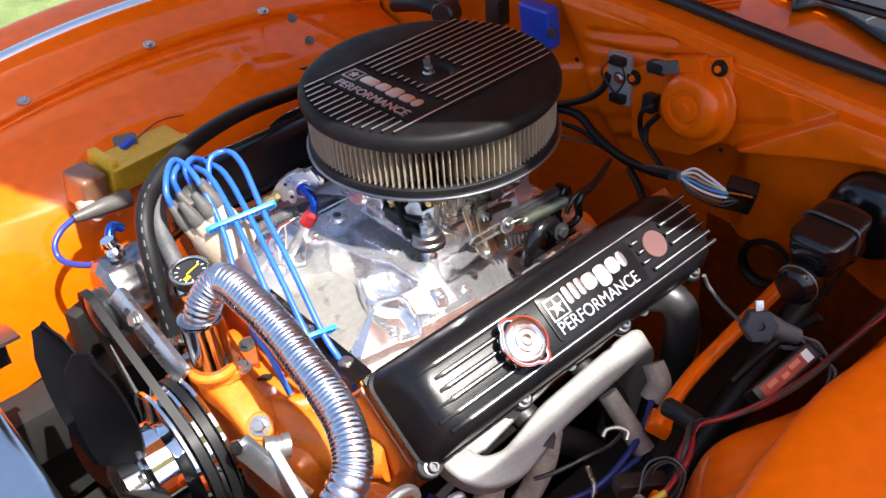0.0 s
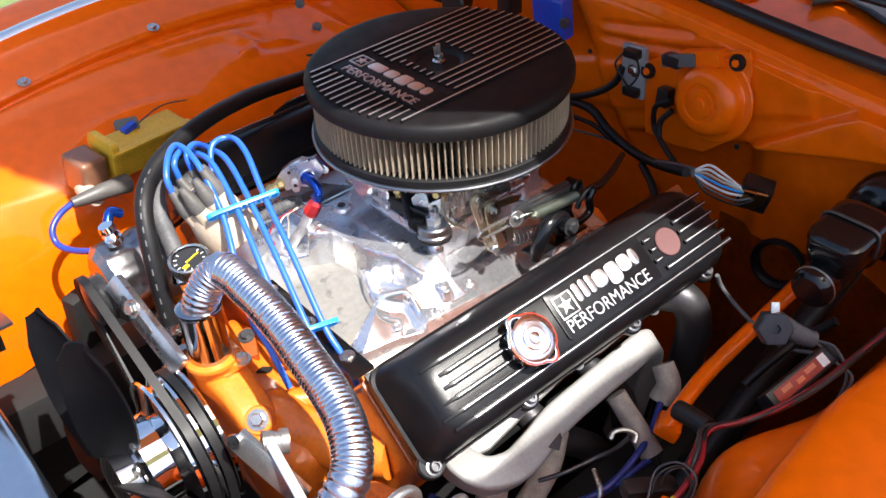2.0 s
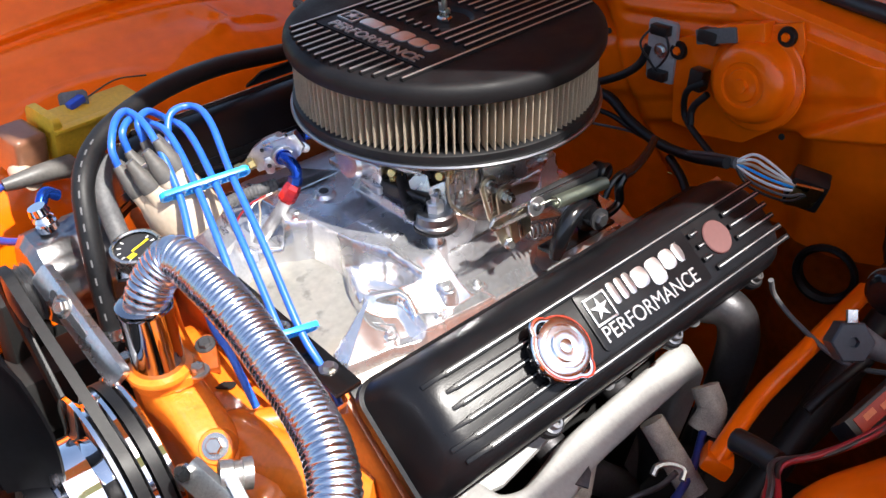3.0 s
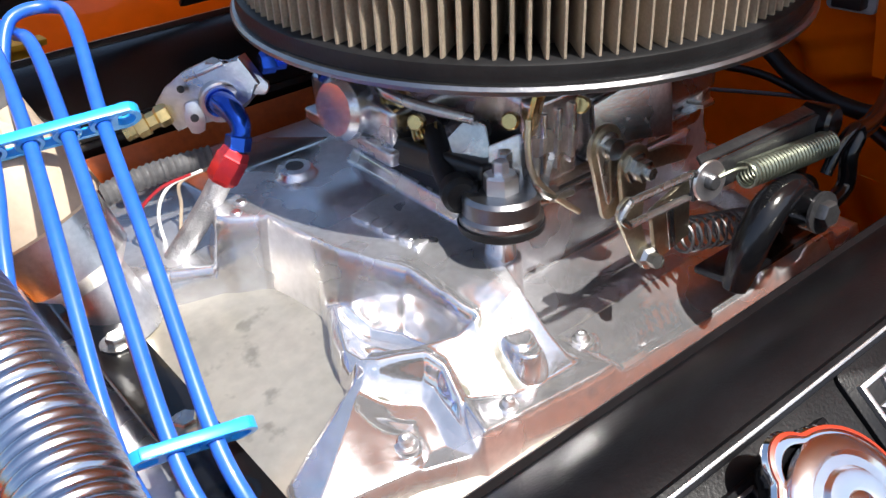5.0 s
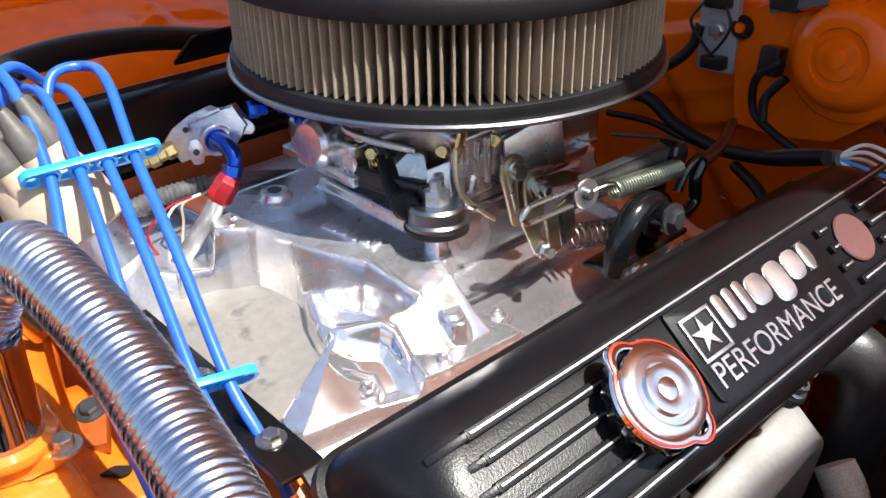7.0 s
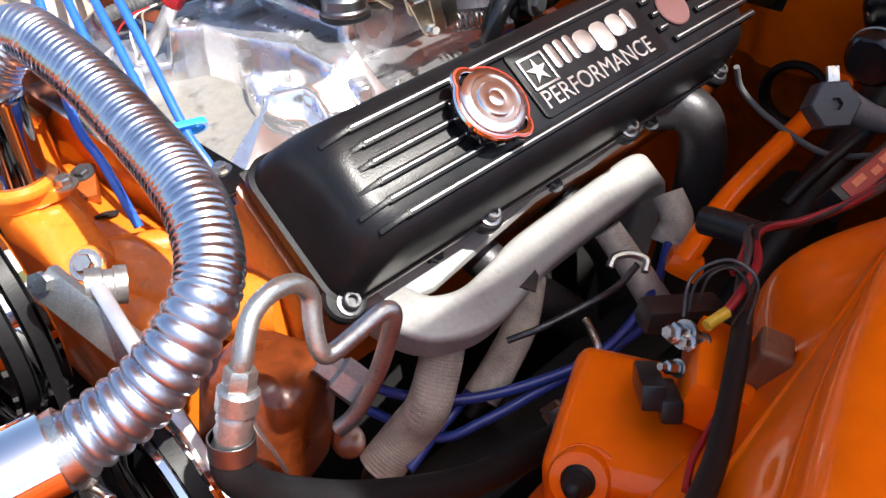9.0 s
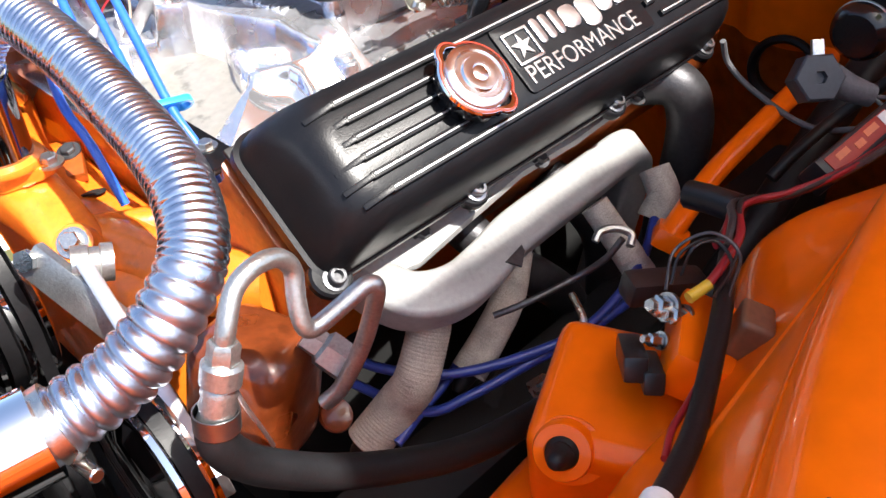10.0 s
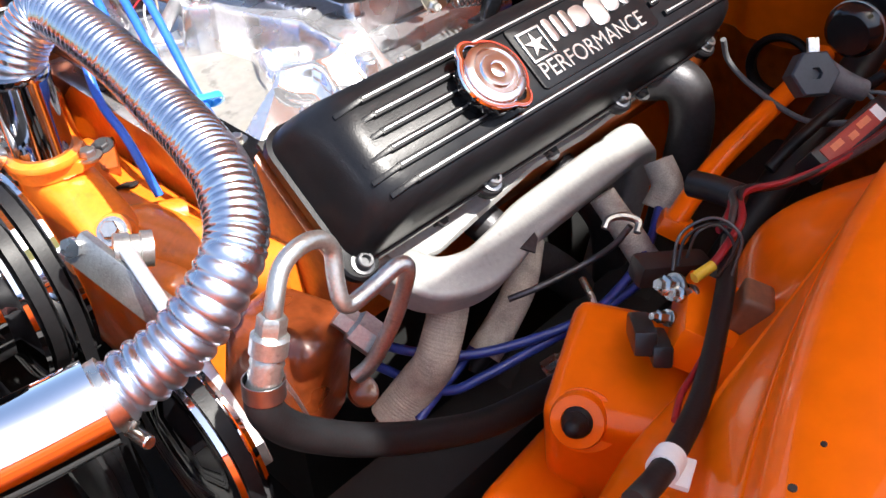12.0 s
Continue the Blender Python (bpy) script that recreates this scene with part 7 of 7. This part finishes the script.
part("brace_bar", tube([(-0.023, -0.426, 0.800), (0.068, -0.413, 0.815), (0.140, -0.413, 0.830), (0.221, -0.414, 0.845), (0.278, -0.417, 0.860)], 0.0108, 18), PAINT, car)
part("brace_foot", box((0.04, 0.032, 0.02), Matrix.Translation((-0.010, -0.424, 0.795)) @ pose(0, 0, 0, 20, 20, 30), 0.006), PAINT, car)
solo("cable", tube([(0.164, -0.355, 0.900), (0.179, -0.358, 0.870), (0.177, -0.395, 0.850), (0.169, -0.457, 0.840), (0.172, -0.514, 0.860)], 0.003, 8), GREY_RUBBER, "thin grey cable hanging behind the brace", "cable")
solo("cable", tube([(0.194, -0.509, 0.900), (0.177, -0.478, 0.860), (0.128, -0.466, 0.840), (0.096, -0.458, 0.820)], 0.006, 10), RUBBER, "black cable beside the brace", "cable")

# shock tower with its mount
tc = Vector((-0.257, -0.532, 0.796))
tr = Vector((-0.227, -0.558, 0.814)) - Vector((-0.276, -0.495, 0.807))
tr.z = 0
tr = (Matrix.Rotation(radians(-14), 3, "Z") @ tr).normalized()
tn = Vector((0, 0, 1)).cross(tr) * -1
tn = tr.cross(Vector((0, 0, 1)))
tframe = Matrix((tr, tn * -1, Vector((0, 0, 1)))).transposed().to_4x4()
tframe.translation = tc
bm = bmesh.new()
add_box(bm, (0.1, 0.11, 0.22), tframe @ pose(0, 0.05, -0.062, 10, 0, 0), 0.016, 4)
part("shock_tower", bm, PAINT, car)
tm = Matrix.Translation((-0.285, -0.520, 0.828)) @ (aim((0, 0, 0), tn * 0.8 + Vector((0, 0, 0.5)))) @ Matrix.Diagonal((0.9, 0.9, 1.0, 1))
ring = part("bump_ring", lathe([(0.011, -0.03), (0.022, -0.03), (0.0225, 0.0), (0.021, 0.003), (0.013, 0.004), (0.011, 0.001)], tm, 36), PAINT, car)
part("washer", plate([(0.027 * math.cos(a) * (1.12 if math.cos(a - 5.6) > 0.6 else 1), 0.026 * math.sin(a)) for a in grid(0, 2 * math.pi, 24)[:-1]], 0.0025, tm @ pose(0.002, -0.002, -0.012), 0.0008), PAINT, car)
bump_stop = solo("bump_stop", lathe([(0, 0), (0.0115, 0), (0.0125, 0.003), (0.0095, 0.006), (0.0105, 0.011), (0.007, 0.016), (0.0065, 0.022), (0.004, 0.025), (0, 0.026)], tm, 24), RUBBER, "black rubber shock absorber stud bush", "rubber bush")
part("lower_arm_cover", box((0.12, 0.06, 0.1), Matrix.Translation((-0.289, -0.481, 0.700)) @ pose(0, 0, 0, 20, 10, 10), 0.02, 3), PAINT, car)
for px_, r in (((-0.358, -0.695, 1.005), 0.0014), ((-0.383, -0.695, 1.000), 0.002)):
    part("fender_hole", lathe(disc(r, 0.0015, 0.0003), aim(Vector(px_) + Vector((0, 0, 0.004)), (0, 0.1, 1)), 14), UNDER, car, "small dark hole")

relay = thing("starter_relay", (-0.195, -0.537, 0.875), "starter relay with plated studs on an orange apron bracket", "relay")
rp = Vector((-0.188, -0.553, 0.872))
part("base", box((0.075, 0.04, 0.035), Matrix.Translation(rp) @ pose(0, 0, 0, 18, 5, 28), 0.005), PAINT, relay, "orange painted relay bracket")
part("block", box((0.03, 0.022, 0.03), Matrix.Translation(rp + Vector((0.012, -0.026, 0.022))) @ pose(0, 0, 0, 18, 5, 28), 0.004, 3), mat("brown_bakelite", (0.17, 0.07, 0.035), 0.4, vary=0.2, scale=80), relay, "brown moulded block")
part("plug", box((0.05, 0.016, 0.018), Matrix.Translation((-0.222, -0.525, 0.870)) @ pose(0, 0, 0, 0, 25, 40), 0.003), PLASTIC, relay, "black plug")
part("plug", box((0.045, 0.014, 0.016), Matrix.Translation((-0.221, -0.539, 0.865)) @ pose(0, 0, 0, 0, 25, 40), 0.003), PLASTIC, relay, "black plug")
for px_, r in (((-0.193, -0.525, 0.895), 0.0072), ((-0.189, -0.535, 0.890), 0.006), ((-0.208, -0.532, 0.880), 0.0045)):
    bm = bmesh.new()
    mm = aim(px_, (-0.75, 0.25, 0.45))
    add_lathe(bm, [(0, -0.02), (r * 0.55, -0.02), (r * 0.55, -0.004), (r, -0.004), (r, 0.006), (r * 0.6, 0.007), (r * 0.6, 0.012), (0, 0.012)], mm, 18, hexagon)
    add_lathe(bm, [(0, -0.008), (r * 1.4, -0.008), (r * 1.4, -0.005), (0, -0.005)], mm, 20)
    part("stud", bm, STEEL, relay)
part("terminal_block", box((0.06, 0.022, 0.02), Matrix.Translation((-0.159, -0.506, 0.880)) @ pose(0, 0, 0, 0, 10, -30), 0.005), PLASTIC, relay)
solo("battery_cable", tube([(-0.095, -0.519, 0.900), (-0.134, -0.537, 0.900), (-0.175, -0.558, 0.905), (-0.233, -0.584, 0.910), (-0.289, -0.607, 0.920), (-0.333, -0.620, 0.930), (-0.367, -0.628, 0.940), (-0.396, -0.632, 0.950)], 0.0068, 14), RUBBER, "thick black battery cable along the apron", "cable")
solo("red_cable", tube([(-0.181, -0.540, 0.905), (-0.164, -0.542, 0.908), (-0.141, -0.539, 0.910), (-0.111, -0.532, 0.910), (-0.076, -0.512, 0.900)], 0.0032, 12), RED_WIRE, "red battery cable to the starter relay", "cable", "red cables")
solo("crimp_terminal", tube([(-0.185, -0.539, 0.905), (-0.168, -0.543, 0.908)], 0.004, 12, 0), YELLOW, "yellow crimp sleeve on the red cable", "terminal")
solo("red_cable", tube([(-0.229, -0.581, 0.905), (-0.267, -0.590, 0.910), (-0.292, -0.596, 0.915), (-0.315, -0.606, 0.920)], 0.0022, 10), RED_WIRE, "thin red wire beside the battery cable", "cable", "red cables")
for k, off in enumerate((0, 14, -10)):
    solo("loose_loop", tube([((-0.175, -0.520, 0.900), (-0.183, -0.521, 0.900), (-0.163, -0.520, 0.900))[k], ((-0.161, -0.516, 0.915), (-0.154, -0.508, 0.910), (-0.156, -0.522, 0.920))[k], ((-0.141, -0.524, 0.920), (-0.140, -0.525, 0.925), (-0.140, -0.530, 0.920))[k], ((-0.137, -0.543, 0.920), (-0.142, -0.548, 0.920), (-0.150, -0.548, 0.915))[k], ((-0.163, -0.552, 0.910), (-0.173, -0.560, 0.910), (-0.179, -0.553, 0.910))[k]], 0.0012, 8), (PLASTIC, DARK_STEEL, PLASTIC)[k], "thin loose wire loop on the apron", "wire", "loose wire loops")
solo("inline_connector", tube([(-0.039, -0.451, 0.870), (-0.041, -0.473, 0.875), (-0.045, -0.498, 0.880)], 0.012, 10), PLASTIC, "black inline connector on the apron wiring", "connector")
cl = thing("cable_clamp", (-0.357, -0.626, 0.935), "white cable clamp on the battery cable", "clamp")
part("band", lathe([(0.0072, -0.007), (0.009, -0.007), (0.009, 0.007), (0.0072, 0.007)], aim((-0.355, -0.625, 0.935), Vector((-0.333, -0.620, 0.930)) - Vector((-0.367, -0.628, 0.940))), 20), WHITE_PAINT, cl)
part("tab", box((0.02, 0.012, 0.004), Matrix.Translation((-0.351, -0.632, 0.930)) @ pose(0, 0, 0, 0, 0, 20), 0.001), WHITE_PAINT, cl)
WIRE_RUN = [(-0.125, -0.526, 0.905), (-0.095, -0.518, 0.903), (-0.06, -0.505, 0.897), (-0.02, -0.522, 0.892), (0.03, -0.542, 0.897), (0.09, -0.556, 0.905), (0.18, -0.565, 0.915), (0.27, -0.57, 0.92)]
for k, material in enumerate((RED_WIRE, RED_WIRE, PLASTIC, DARK_STEEL, PLASTIC, RED_WIRE)):
    ph = 1.7 * k
    solo("apron_wire", tube([Vector(p) + Vector((0, 0.0045 * math.sin(ph + 1.3 * j), 0.0035 * math.cos(ph + 1.6 * j))) for j, p in enumerate(WIRE_RUN)], 0.0021 if k != 3 else 0.0032, 8), material,
         "thin red apron wire" if material is RED_WIRE else "thin dark apron wire", "wire", "apron wires")
can = thing("labelled_box", (0.085, -0.522, 0.9), "black box with a red and white label beside the apron", "box")
cb = Matrix.Translation((0.092, -0.524, 0.882)) @ pose(0, 0, 0, 30, -6, -4)
part("case", box((0.115, 0.024, 0.026), cb, 0.003), PLASTIC, can)
part("label", box((0.09, 0.016, 0.0012), cb @ pose(-0.004, 0, 0.0133), 0.0004), RED_LABEL, can, "red printed label")
for k, (bx, w) in enumerate(((-0.03, 0.016), (-0.008, 0.012), (0.012, 0.018))):
    part("label_bar", box((w, 0.006, 0.0006), cb @ pose(bx, 0.002 - 0.003 * (k % 2), 0.0142)), ORANGE_PRINT, can, "pale orange printed bar")
part("label_bar", box((0.012, 0.014, 0.0006), cb @ pose(0.034, 0, 0.0142)), WHITE_PAINT, can, "white printed bar")
